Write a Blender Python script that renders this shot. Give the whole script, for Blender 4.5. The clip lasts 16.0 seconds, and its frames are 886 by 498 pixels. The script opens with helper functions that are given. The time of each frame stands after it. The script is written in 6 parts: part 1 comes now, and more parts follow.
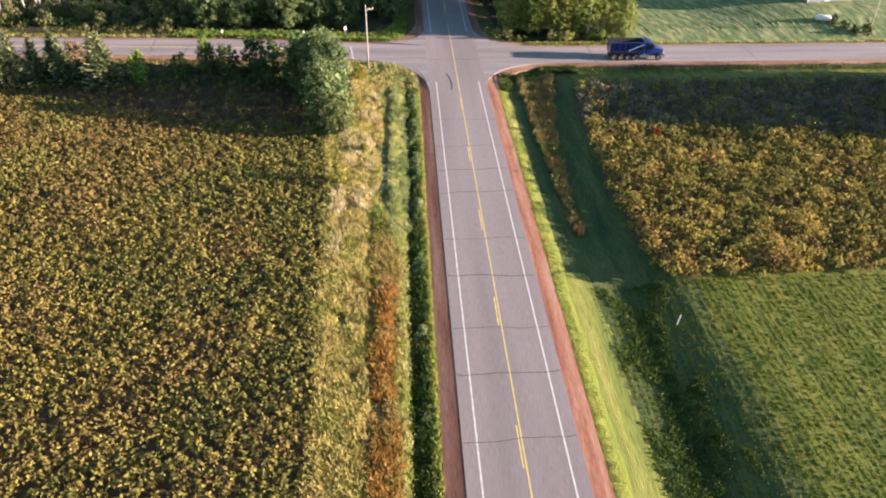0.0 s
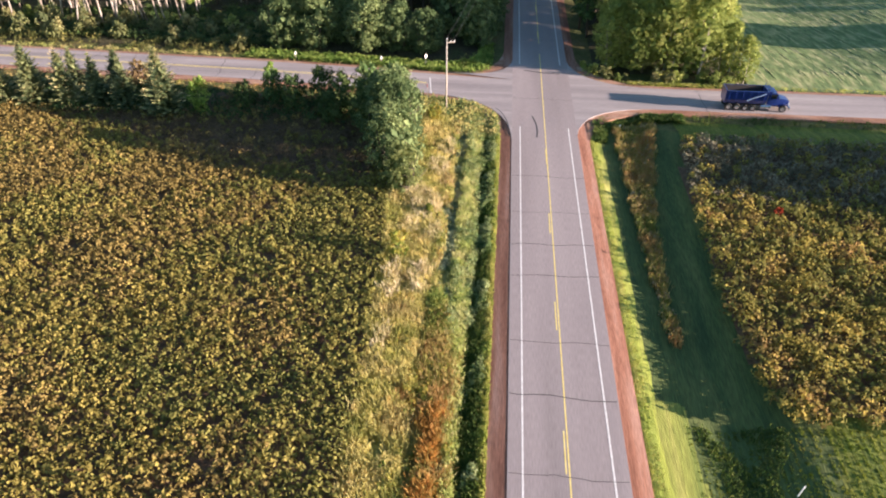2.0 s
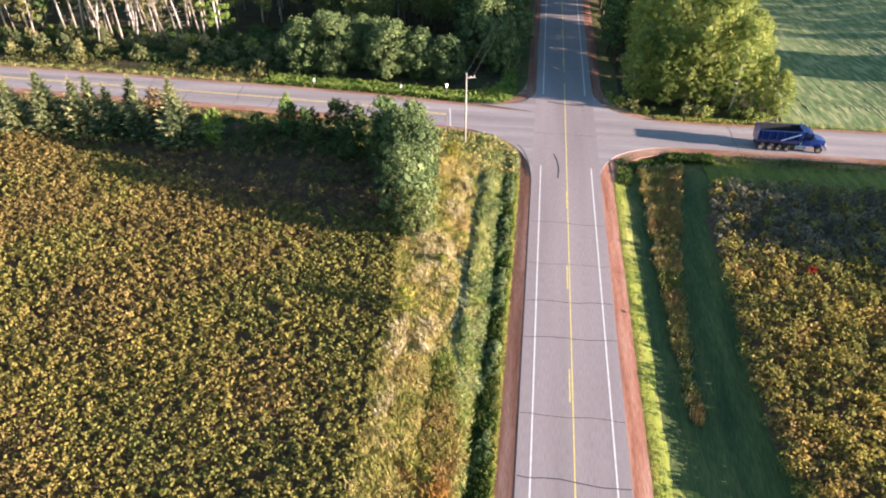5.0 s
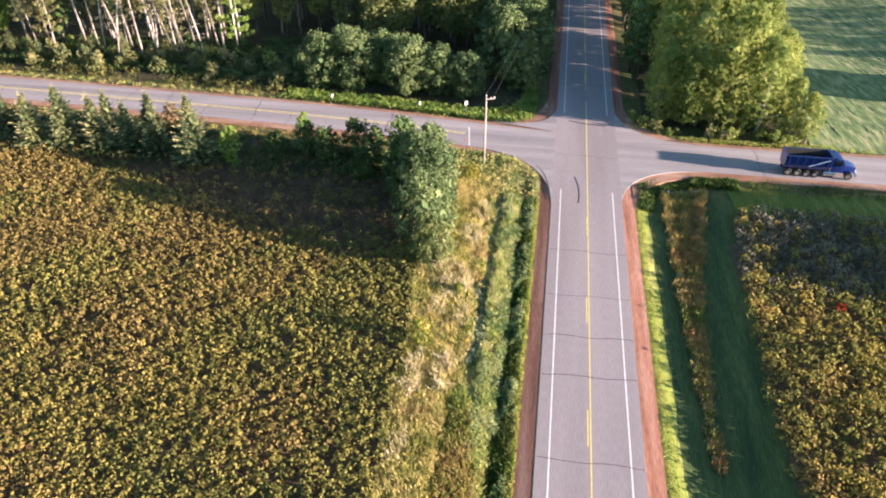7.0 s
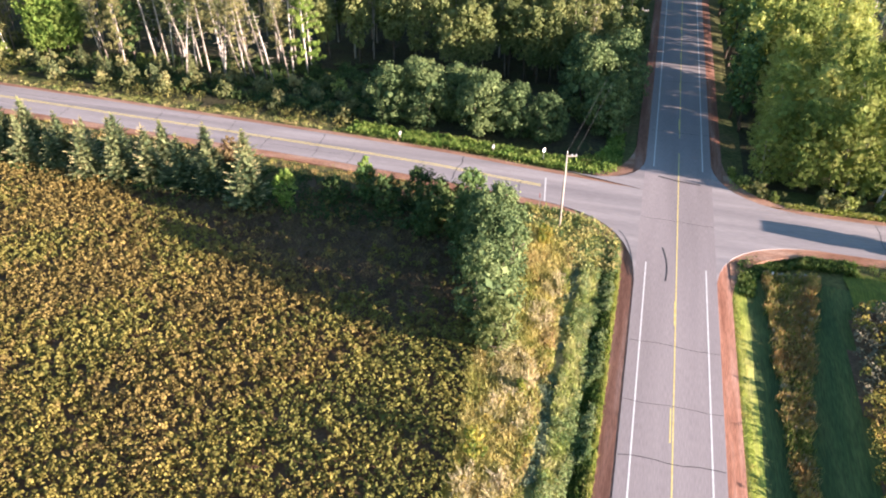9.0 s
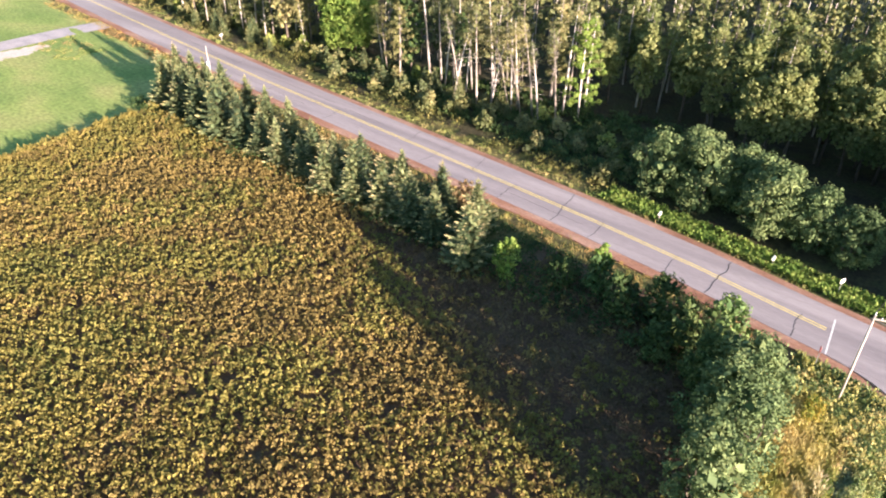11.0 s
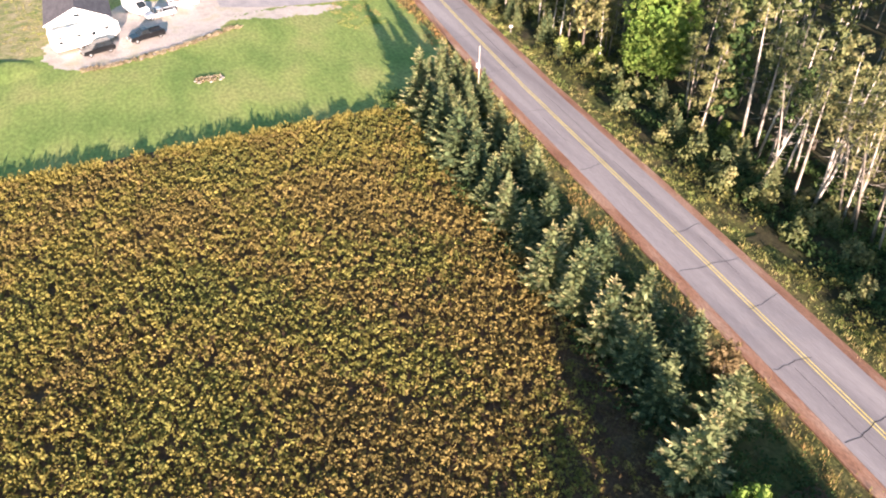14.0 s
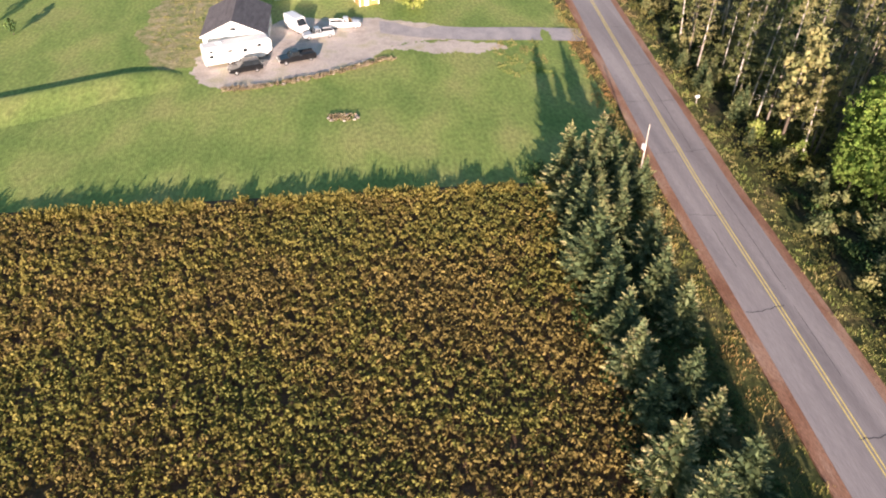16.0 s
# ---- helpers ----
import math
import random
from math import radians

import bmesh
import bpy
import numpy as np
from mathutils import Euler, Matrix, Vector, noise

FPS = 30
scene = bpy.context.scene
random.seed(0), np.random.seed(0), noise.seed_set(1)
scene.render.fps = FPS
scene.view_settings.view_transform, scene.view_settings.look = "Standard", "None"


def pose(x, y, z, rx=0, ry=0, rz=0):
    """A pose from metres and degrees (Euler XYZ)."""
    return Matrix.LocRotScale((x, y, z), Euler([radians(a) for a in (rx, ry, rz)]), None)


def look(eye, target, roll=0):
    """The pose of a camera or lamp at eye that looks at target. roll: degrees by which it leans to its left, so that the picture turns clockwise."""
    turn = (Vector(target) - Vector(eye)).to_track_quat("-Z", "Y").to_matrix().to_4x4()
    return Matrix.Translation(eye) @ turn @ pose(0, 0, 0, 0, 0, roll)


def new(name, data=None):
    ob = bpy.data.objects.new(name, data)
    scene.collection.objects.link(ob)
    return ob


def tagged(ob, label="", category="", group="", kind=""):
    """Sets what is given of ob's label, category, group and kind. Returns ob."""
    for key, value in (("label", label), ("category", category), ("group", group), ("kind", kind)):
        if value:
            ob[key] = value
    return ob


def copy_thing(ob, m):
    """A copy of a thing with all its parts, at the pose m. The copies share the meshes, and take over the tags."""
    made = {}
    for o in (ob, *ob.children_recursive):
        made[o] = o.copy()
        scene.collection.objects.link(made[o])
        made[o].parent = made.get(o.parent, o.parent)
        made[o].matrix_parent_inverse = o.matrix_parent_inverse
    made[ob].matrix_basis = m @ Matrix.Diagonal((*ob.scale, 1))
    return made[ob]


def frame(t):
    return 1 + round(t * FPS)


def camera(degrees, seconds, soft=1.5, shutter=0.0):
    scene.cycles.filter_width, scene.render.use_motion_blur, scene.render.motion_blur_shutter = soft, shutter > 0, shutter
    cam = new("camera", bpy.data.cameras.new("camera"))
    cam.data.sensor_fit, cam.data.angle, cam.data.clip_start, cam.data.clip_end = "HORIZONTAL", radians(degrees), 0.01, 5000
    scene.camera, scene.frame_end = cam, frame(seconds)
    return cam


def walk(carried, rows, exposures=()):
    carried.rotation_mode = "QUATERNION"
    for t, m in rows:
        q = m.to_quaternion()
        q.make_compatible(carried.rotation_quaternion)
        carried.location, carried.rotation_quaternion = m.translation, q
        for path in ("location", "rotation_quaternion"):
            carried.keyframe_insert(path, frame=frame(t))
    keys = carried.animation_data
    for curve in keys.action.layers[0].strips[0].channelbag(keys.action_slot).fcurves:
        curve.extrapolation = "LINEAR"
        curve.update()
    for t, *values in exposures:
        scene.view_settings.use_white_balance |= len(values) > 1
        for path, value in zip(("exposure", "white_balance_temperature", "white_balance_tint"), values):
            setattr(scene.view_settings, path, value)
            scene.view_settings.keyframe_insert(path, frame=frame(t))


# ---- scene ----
cam = camera(63.44, 16.0, soft=2.0)
walk(cam, [
    (0, pose(-8.135, -107.839, 43.467, 54.934, 0, -3.245) @ pose(0, 0, 0, 0, 0, 0.537)),
    (0.5, pose(-7.744, -104.304, 43.540, 54.875, 0, -3.299) @ pose(0, 0, 0, 0, 0, 0.514)),
    (1, pose(-7.415, -100.536, 43.621, 54.837, 0, -1.568) @ pose(0, 0, 0, 0, 0, 0.499)),
    (1.2, pose(-7.280, -98.940, 43.668, 54.802, 0, -0.215) @ pose(0, 0, 0, 0, 0, 0.472)),
    (1.3, pose(-7.212, -98.130, 43.692, 54.784, 0, 1.040) @ pose(0, 0, 0, 0, 0, 0.456)),
    (1.5, pose(-7.075, -96.508, 43.744, 54.747, 0, 3.766) @ pose(0, 0, 0, 0, 0, 0.427)),
    (2, pose(-6.648, -92.552, 43.980, 54.697, 0, 4.580) @ pose(0, 0, 0, 0, 0, 0.415)),
    (2.5, pose(-6.364, -89.482, 44.317, 54.594, 0, 4.526) @ pose(0, 0, 0, 0, 0, 0.334)),
    (3, pose(-6.086, -87.620, 44.804, 54.531, 0, 4.463) @ pose(0, 0, 0, 0, 0, 0.338)),
    (3.5, pose(-5.834, -86.885, 45.357, 54.620, 0, 4.529) @ pose(0, 0, 0, 0, 0, 0.324)),
    (4, pose(-5.693, -86.721, 45.887, 54.614, 0, 4.540) @ pose(0, 0, 0, 0, 0, 0.251)),
    (4.5, pose(-5.691, -86.658, 46.371, 54.636, 0, 5.197) @ pose(0, 0, 0, 0, 0, 0.155)),
    (4.7, pose(-5.684, -86.613, 46.562, 54.626, 0, 6.458) @ pose(0, 0, 0, 0, 0, 0.134)),
    (7, pose(-6.080, -83.452, 48.512, 54.598, 0, 8.909) @ pose(0, 0, 0, 0, 0, 0.011)),
    (7.5, pose(-6.289, -80.945, 48.802, 54.608, 0, 10.144) @ pose(0, 0, 0, 0, 0, -0.081)),
    (8, pose(-6.685, -78.110, 49.052, 54.644, 0, 11.022) @ pose(0, 0, 0, 0, 0, -0.061)),
    (8.5, pose(-7.205, -74.850, 49.270, 54.722, 0, 12.797) @ pose(0, 0, 0, 0, 0, -0.132)),
    (9, pose(-7.855, -71.300, 49.451, 54.821, 0, 15.732) @ pose(0, 0, 0, 0, 0, -0.218)),
    (9.2, pose(-8.133, -69.851, 49.520, 54.843, 0, 18.367) @ pose(0, 0, 0, 0, 0, -0.206)),
    (11.3, pose(-13.435, -52.414, 49.942, 55.254, 0, 43.379) @ pose(0, 0, 0, 0, 0, -0.118)),
    (11.5, pose(-14.471, -50.749, 49.945, 55.316, 0, 45.940) @ pose(0, 0, 0, 0, 0, -0.123)),
    (12, pose(-17.163, -46.595, 49.956, 55.335, 0, 57.333) @ pose(0, 0, 0, 0, 0, -0.003)),
    (12.5, pose(-19.927, -42.516, 50.020, 55.319, 0, 63.078) @ pose(0, 0, 0, 0, 0, 0.013)),
    (13, pose(-23.203, -38.781, 50.125, 51.740, 0, 62.951) @ pose(0, 0, 0, 0, 0, -0.003)),
    (13.5, pose(-26.793, -35.336, 50.235, 51.622, 0, 62.733) @ pose(0, 0, 0, 0, 0, 0.104)),
    (14, pose(-30.773, -32.131, 50.308, 51.613, 0, 67.021) @ pose(0, 0, 0, 0, 0, 0.157)),
    (14.5, pose(-34.881, -29.065, 50.321, 51.653, 0, 76.948) @ pose(0, 0, 0, 0, 0, 0.325)),
    (15, pose(-39.015, -26.203, 50.301, 51.664, 0, 78.089) @ pose(0, 0, 0, 0, 0, 0.338)),
    (15.5, pose(-43.299, -23.661, 50.275, 51.736, 0, 78.056) @ pose(0, 0, 0, 0, 0, 0.340)),
    (16, pose(-47.881, -21.406, 50.227, 51.870, 0, 83.222) @ pose(0, 0, 0, 0, 0, 0.409)),
], exposures=[
    (0, 1.93, 6850, 12), (3, 2.1, 6700, 11), (8, 2.27, 6550, 11), (9.2, 2.34, 6550, 11), (11.3, 2.36, 6600, 12), (12.05, 2.36, 6650, 13), (12.5, 2.14, 6650, 13),
    (13.2, 1.98, 6700, 13), (13.6, 2.07, 6700, 12), (14, 2.22, 6750, 12), (14.3, 2.18, 6750, 12), (14.6, 1.96, 6750, 12), (15.2, 1.74, 6800, 12), (16, 1.6, 6850, 11)])

# ---- light ----
SUN_AZ, SUN_EL = radians(97.8), radians(10.8)      # clockwise from +y
world = bpy.data.worlds.new("sky")
scene.world = world
world.use_nodes = True
sky = world.node_tree.nodes.new("ShaderNodeTexSky")
sky.sky_type, sky.sun_disc = "NISHITA", False
sky.sun_elevation, sky.sun_rotation = SUN_EL, SUN_AZ
sky.air_density, sky.dust_density, sky.ozone_density = 1.3, 0.6, 3.0
back = world.node_tree.nodes["Background"]
back.inputs["Strength"].default_value = 0.066
tint = world.node_tree.nodes.new("ShaderNodeMix")
tint.data_type, tint.blend_type = "RGBA", "MULTIPLY"
tint.inputs["Factor"].default_value, tint.inputs["B"].default_value = 1.0, (0.95, 1.0, 1.05, 1.0)
world.node_tree.links.new(sky.outputs["Color"], tint.inputs["A"])
world.node_tree.links.new(tint.outputs["Result"], back.inputs["Color"])
to_sun = Vector((math.sin(SUN_AZ) * math.cos(SUN_EL), math.cos(SUN_AZ) * math.cos(SUN_EL), math.sin(SUN_EL)))
sun_data = bpy.data.lights.new("sun", "SUN")
sun_data.energy, sun_data.angle, sun_data.color = 5.0, radians(0.55), (1.0, 0.805, 0.725)
sun = new("sun", sun_data)
sun.matrix_world = look(to_sun * 300, (0, 0, 0))

# ---- materials ----


def material(name, cols, scale=0.2, fine=3.0, fine_amount=0.25, rough=0.9, bump=0.0, bump_scale=8.0, island=0.0,
             rand=0.0, leaf=0.0, metal=0.0, stretch=(1, 1, 1), spec=0.3, turn=0.0):
    """Colours mixed over world-space noise at two scales, with grain and relief; leaf lets light through."""
    m = bpy.data.materials.new(name)
    m.use_nodes = True
    nt = m.node_tree
    n, k = nt.nodes, nt.links
    bsdf, out = n["Principled BSDF"], n["Material Output"]
    geo = n.new("ShaderNodeNewGeometry")
    mapping = n.new("ShaderNodeMapping")
    mapping.vector_type = "TEXTURE"
    mapping.inputs["Scale"].default_value = tuple(1 / s for s in stretch)
    mapping.inputs["Rotation"].default_value = (0, 0, radians(turn))
    k.new(geo.outputs["Position"], mapping.inputs["Vector"])
    big = n.new("ShaderNodeTexNoise")
    big.inputs["Scale"].default_value, big.inputs["Detail"].default_value = scale, 4.0
    k.new(mapping.outputs["Vector"], big.inputs["Vector"])
    ramp = n.new("ShaderNodeValToRGB")
    els = ramp.color_ramp.elements
    while len(els) < len(cols):
        els.new(0.5)
    for i, c in enumerate(cols):
        els[i].position = 0.32 + 0.36 * i / max(1, len(cols) - 1)
        els[i].color = c if len(c) == 4 else (*c, 1)
    value = big.outputs["Fac"]
    for amount, source, socket in ((island, geo, "Random Per Island"), (rand, None, "Random")):
        if amount:
            src = source or n.new("ShaderNodeObjectInfo")
            mad = n.new("ShaderNodeMath")
            mad.operation = "MULTIPLY_ADD"
            mad.inputs[1].default_value = amount
            k.new(src.outputs[socket], mad.inputs[0])
            k.new(value, mad.inputs[2])
            sub = n.new("ShaderNodeMath")
            sub.operation = "SUBTRACT"
            sub.inputs[1].default_value = amount * 0.5
            k.new(mad.outputs[0], sub.inputs[0])
            value = sub.outputs[0]
    k.new(value, ramp.inputs["Fac"])
    small = n.new("ShaderNodeTexNoise")
    small.inputs["Scale"].default_value, small.inputs["Detail"].default_value = fine, 5.0
    k.new(mapping.outputs["Vector"], small.inputs["Vector"])
    rng = n.new("ShaderNodeMapRange")
    rng.inputs["From Min"].default_value, rng.inputs["From Max"].default_value = 0.3, 0.7
    rng.inputs["To Min"].default_value, rng.inputs["To Max"].default_value = 1 - fine_amount, 1 + fine_amount
    k.new(small.outputs["Fac"], rng.inputs["Value"])
    mul = n.new("ShaderNodeMix")
    mul.data_type, mul.blend_type = "RGBA", "MULTIPLY"
    mul.inputs["Factor"].default_value = 1.0
    k.new(ramp.outputs["Color"], mul.inputs["A"])
    k.new(rng.outputs["Result"], mul.inputs["B"])
    k.new(mul.outputs["Result"], bsdf.inputs["Base Color"])
    bsdf.inputs["Roughness"].default_value, bsdf.inputs["Metallic"].default_value = rough, metal
    bsdf.inputs["Specular IOR Level"].default_value = spec
    if bump:
        tex = n.new("ShaderNodeTexNoise")
        tex.inputs["Scale"].default_value, tex.inputs["Detail"].default_value = bump_scale, 6.0
        k.new(mapping.outputs["Vector"], tex.inputs["Vector"])
        bp = n.new("ShaderNodeBump")
        bp.inputs["Strength"].default_value, bp.inputs["Distance"].default_value = 1.0, bump
        k.new(tex.outputs["Fac"], bp.inputs["Height"])
        k.new(bp.outputs["Normal"], bsdf.inputs["Normal"])
    if leaf:
        tr = n.new("ShaderNodeBsdfTranslucent")
        k.new(mul.outputs["Result"], tr.inputs["Color"])
        mix = n.new("ShaderNodeMixShader")
        mix.inputs["Fac"].default_value = leaf
        k.new(bsdf.outputs["BSDF"], mix.inputs[1])
        k.new(tr.outputs["BSDF"], mix.inputs[2])
        k.new(mix.outputs["Shader"], out.inputs["Surface"])
    return m


M = {}
M["meadow"] = material("meadow_ground", [(0.06, 0.075, 0.02), (0.11, 0.11, 0.035), (0.15, 0.12, 0.05)], 0.15, 2.0, 0.35, bump=0.12, bump_scale=3)
M["lawn"] = material("mown_lawn", [(0.078, 0.113, 0.018), (0.126, 0.154, 0.023), (0.2, 0.2, 0.04)], 0.35, 4, 0.4, bump=0.06, bump_scale=5, stretch=(2.2, 0.22, 1))
M["yard"] = material("yard_lawn", [(0.17, 0.255, 0.06), (0.25, 0.32, 0.085), (0.33, 0.345, 0.115)], 0.1, 1.6, 0.28, bump=0.06, bump_scale=4, stretch=(0.7, 1.2, 1))
M["hay"] = material("cut_hayfield", [(0.1, 0.16, 0.06), (0.15, 0.21, 0.08), (0.34, 0.35, 0.17)], 0.8, 2.2, 0.3, bump=0.12, bump_scale=1.2, stretch=(1.0, 0.3, 1), turn=11)
# lawn colour darkened for the shade that lies in the ditch
M["ditch_lawn"] = material("shaded_ditch_lawn", [(0.045, 0.075, 0.024), (0.072, 0.102, 0.03), (0.11, 0.13, 0.04)], 0.35, 4, 0.35, bump=0.06, bump_scale=5, stretch=(2.2, 0.22, 1))
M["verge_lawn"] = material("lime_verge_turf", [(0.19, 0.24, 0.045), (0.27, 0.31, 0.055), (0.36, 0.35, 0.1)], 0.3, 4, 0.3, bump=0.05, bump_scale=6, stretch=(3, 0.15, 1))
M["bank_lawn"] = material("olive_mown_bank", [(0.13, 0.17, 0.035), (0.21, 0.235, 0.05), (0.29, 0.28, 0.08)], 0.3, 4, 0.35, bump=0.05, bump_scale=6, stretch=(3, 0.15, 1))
M["turf"] = material("roadside_turf", [(0.16, 0.19, 0.05), (0.26, 0.25, 0.08), (0.32, 0.25, 0.12)], 0.3, 3, 0.3, bump=0.1, bump_scale=4)
M["rough_turf"] = material("unmown_tan_turf", [(0.2, 0.24, 0.08), (0.34, 0.31, 0.14), (0.44, 0.36, 0.22)], 0.5, 2.5, 0.35, bump=0.12, bump_scale=2)
M["swath"] = material("raked_hay", [(0.2, 0.25, 0.1), (0.32, 0.34, 0.16), (0.42, 0.41, 0.22)], 0.5, 3, 0.3, bump=0.08, bump_scale=5)
M["tuft"] = material("lawn_tuft_grass", [(0.105, 0.158, 0.018), (0.165, 0.205, 0.024), (0.245, 0.248, 0.04)], 0.3, 2, 0.3, island=0.3, leaf=0.35, rough=0.7)
M["soil"] = material("field_soil", [(0.1, 0.06, 0.038), (0.145, 0.088, 0.052), (0.125, 0.092, 0.048)], 0.3, 3, 0.3, bump=0.1)
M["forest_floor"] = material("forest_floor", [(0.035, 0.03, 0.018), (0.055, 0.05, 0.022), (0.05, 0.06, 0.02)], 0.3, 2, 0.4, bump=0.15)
M["asphalt"] = material("worn_asphalt", [(0.25, 0.218, 0.217), (0.298, 0.258, 0.257), (0.34, 0.296, 0.293)], 0.25, 14, 0.14, rough=0.82, bump=0.004, bump_scale=60, stretch=(1, 0.08, 1))
M["asphalt_side"] = material("worn_asphalt_side", [(0.245, 0.22, 0.223), (0.31, 0.278, 0.278), (0.385, 0.345, 0.34)], 0.45, 14, 0.16, rough=0.85, bump=0.005, bump_scale=60, stretch=(0.06, 0.9, 1))
M["gravel"] = material("red_gravel", [(0.2, 0.085, 0.055), (0.29, 0.135, 0.09), (0.36, 0.205, 0.155)], 0.6, 9, 0.3, bump=0.03, bump_scale=14, stretch=(1.6, 0.12, 1))
M["gravel_side"] = material("red_gravel_side", [(0.24, 0.115, 0.072), (0.33, 0.178, 0.118), (0.41, 0.265, 0.195)], 0.5, 9, 0.3, bump=0.03, bump_scale=14, stretch=(0.25, 1.0, 1))
M["dirt"] = material("pale_dirt_yard", [(0.5, 0.42, 0.36), (0.62, 0.54, 0.48), (0.52, 0.46, 0.33)], 0.3, 4, 0.22, bump=0.05)
M["white_paint"] = material("white_road_paint", [(0.62, 0.6, 0.58), (0.8, 0.79, 0.77)], 1.5, 9, 0.2, rough=0.7)
M["yellow_paint"] = material("yellow_road_paint", [(0.7, 0.54, 0.16), (0.84, 0.7, 0.28)], 1.5, 9, 0.15, rough=0.7)
M["pale_paving"] = material("pale_worn_paving", [(0.36, 0.33, 0.335), (0.43, 0.39, 0.39), (0.5, 0.45, 0.44)], 0.4, 6, 0.2, rough=0.85, bump=0.006, bump_scale=40)
M["tar"] = material("crack_seal", [(0.03, 0.03, 0.032), (0.06, 0.055, 0.055)], 1.0, 6, 0.3, rough=0.6)
M["crop"] = material("gold_field_leaf", [(0.21, 0.185, 0.054), (0.28, 0.238, 0.067), (0.35, 0.29, 0.083)], 0.25, 1.0, 0.2, island=0.12, leaf=0.35, rough=0.8, spec=0.1)
M["crop_green"] = material("green_field_leaf", [(0.165, 0.172, 0.052), (0.23, 0.218, 0.062), (0.3, 0.265, 0.076)], 0.25, 1.0, 0.22, island=0.15, leaf=0.35, rough=0.8, spec=0.1)
M["crop_brown"] = material("brown_field_leaf", [(0.205, 0.158, 0.057), (0.27, 0.205, 0.069), (0.34, 0.252, 0.088)], 0.25, 1.0, 0.22, island=0.15, leaf=0.33, rough=0.8, spec=0.1)
# crop leaf browned and darkened to deepen the hedgerow's shadow
M["crop_shadow"] = material("shadowed_field_leaf", [(0.11, 0.08, 0.045), (0.16, 0.115, 0.06), (0.23, 0.165, 0.08)], 0.4, 1.0, 0.3, island=0.2, leaf=0.25, rough=0.85, spec=0.1)
M["sage"] = material("sage_weed_leaf", [(0.14, 0.2, 0.11), (0.24, 0.3, 0.17), (0.4, 0.44, 0.28)], 0.5, 1, 0.3, island=0.3, leaf=0.35)
M["crest"] = material("pale_crest_grass", [(0.34, 0.42, 0.12), (0.48, 0.51, 0.18), (0.6, 0.56, 0.27)], 0.4, 1, 0.25, island=0.4, leaf=0.42, rough=0.7)
M["leaf_oak"] = material("grey_green_leaves", [(0.07, 0.11, 0.046), (0.128, 0.183, 0.072), (0.2, 0.25, 0.1)], 0.4, 1.5, 0.25, island=0.3, rand=0.25, leaf=0.18, rough=0.7, spec=0.12)
M["leaf_gold"] = material("khaki_pine_needles", [(0.11, 0.13, 0.047), (0.185, 0.192, 0.067), (0.29, 0.265, 0.108)], 0.35, 1.5, 0.3, island=0.3, rand=0.35, leaf=0.25, rough=0.65)
M["leaf_poplar"] = material("poplar_leaves", [(0.115, 0.15, 0.052), (0.195, 0.228, 0.08), (0.31, 0.325, 0.125)], 0.35, 1.5, 0.28, island=0.3, rand=0.3, leaf=0.3, rough=0.65, spec=0.2)
M["crop_r"] = material("meadow_brush_leaf", [(0.15, 0.155, 0.048), (0.28, 0.245, 0.066), (0.46, 0.37, 0.092), (0.35, 0.225, 0.09)], 0.12, 0.7, 0.35, island=0.15, leaf=0.38, rough=0.8, spec=0.1)
# grey-brown leaf that carries the cool tone of the meadow's shaded part
M["meadow_grey"] = material("shaded_meadow_leaf", [(0.13, 0.128, 0.085), (0.205, 0.19, 0.13), (0.3, 0.262, 0.185)], 0.2, 0.7, 0.3, island=0.2, leaf=0.3, rough=0.85, spec=0.1)
M["straw"] = material("tall_dry_grass", [(0.38, 0.4, 0.115), (0.5, 0.46, 0.155), (0.63, 0.55, 0.225), (0.51, 0.41, 0.18)], 0.3, 0.6, 0.16, island=0.15, leaf=0.45, rough=0.75, spec=0.15)
M["straw_green"] = material("tan_green_grass", [(0.2, 0.3, 0.08), (0.38, 0.41, 0.12), (0.56, 0.49, 0.2), (0.44, 0.32, 0.16)], 0.2, 0.8, 0.22, island=0.25, leaf=0.45, rough=0.75, spec=0.15)
M["verge_rust"] = material("tan_verge_grass", [(0.22, 0.25, 0.06), (0.38, 0.33, 0.1), (0.46, 0.33, 0.14), (0.4, 0.22, 0.08)], 0.2, 0.8, 0.25, island=0.3, leaf=0.38, rough=0.7)
M["dead_weed"] = material("dead_brown_weeds", [(0.24, 0.19, 0.11), (0.38, 0.3, 0.19), (0.5, 0.41, 0.29)], 0.4, 1, 0.3, island=0.4, leaf=0.35)
M["weed"] = material("roadside_weed_leaf", [(0.1, 0.15, 0.03), (0.22, 0.23, 0.04), (0.4, 0.3, 0.06)], 0.2, 1, 0.3, island=0.4, leaf=0.35)
M["brush"] = material("forest_edge_leaf", [(0.085, 0.105, 0.032), (0.155, 0.165, 0.046), (0.27, 0.235, 0.072)], 0.25, 1, 0.3, island=0.3, leaf=0.3)
M["lush"] = material("lush_weed_leaf", [(0.13, 0.2, 0.07), (0.23, 0.3, 0.11), (0.36, 0.4, 0.19)], 0.4, 1, 0.25, island=0.35, leaf=0.38)
M["leaf_bright"] = material("bright_green_leaves", [(0.11, 0.195, 0.035), (0.185, 0.28, 0.055), (0.29, 0.355, 0.085)], 0.3, 1.5, 0.25, island=0.35, leaf=0.25)
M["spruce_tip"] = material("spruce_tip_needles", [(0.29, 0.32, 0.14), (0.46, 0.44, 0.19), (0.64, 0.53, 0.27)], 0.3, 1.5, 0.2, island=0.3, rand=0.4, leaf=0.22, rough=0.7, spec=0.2)
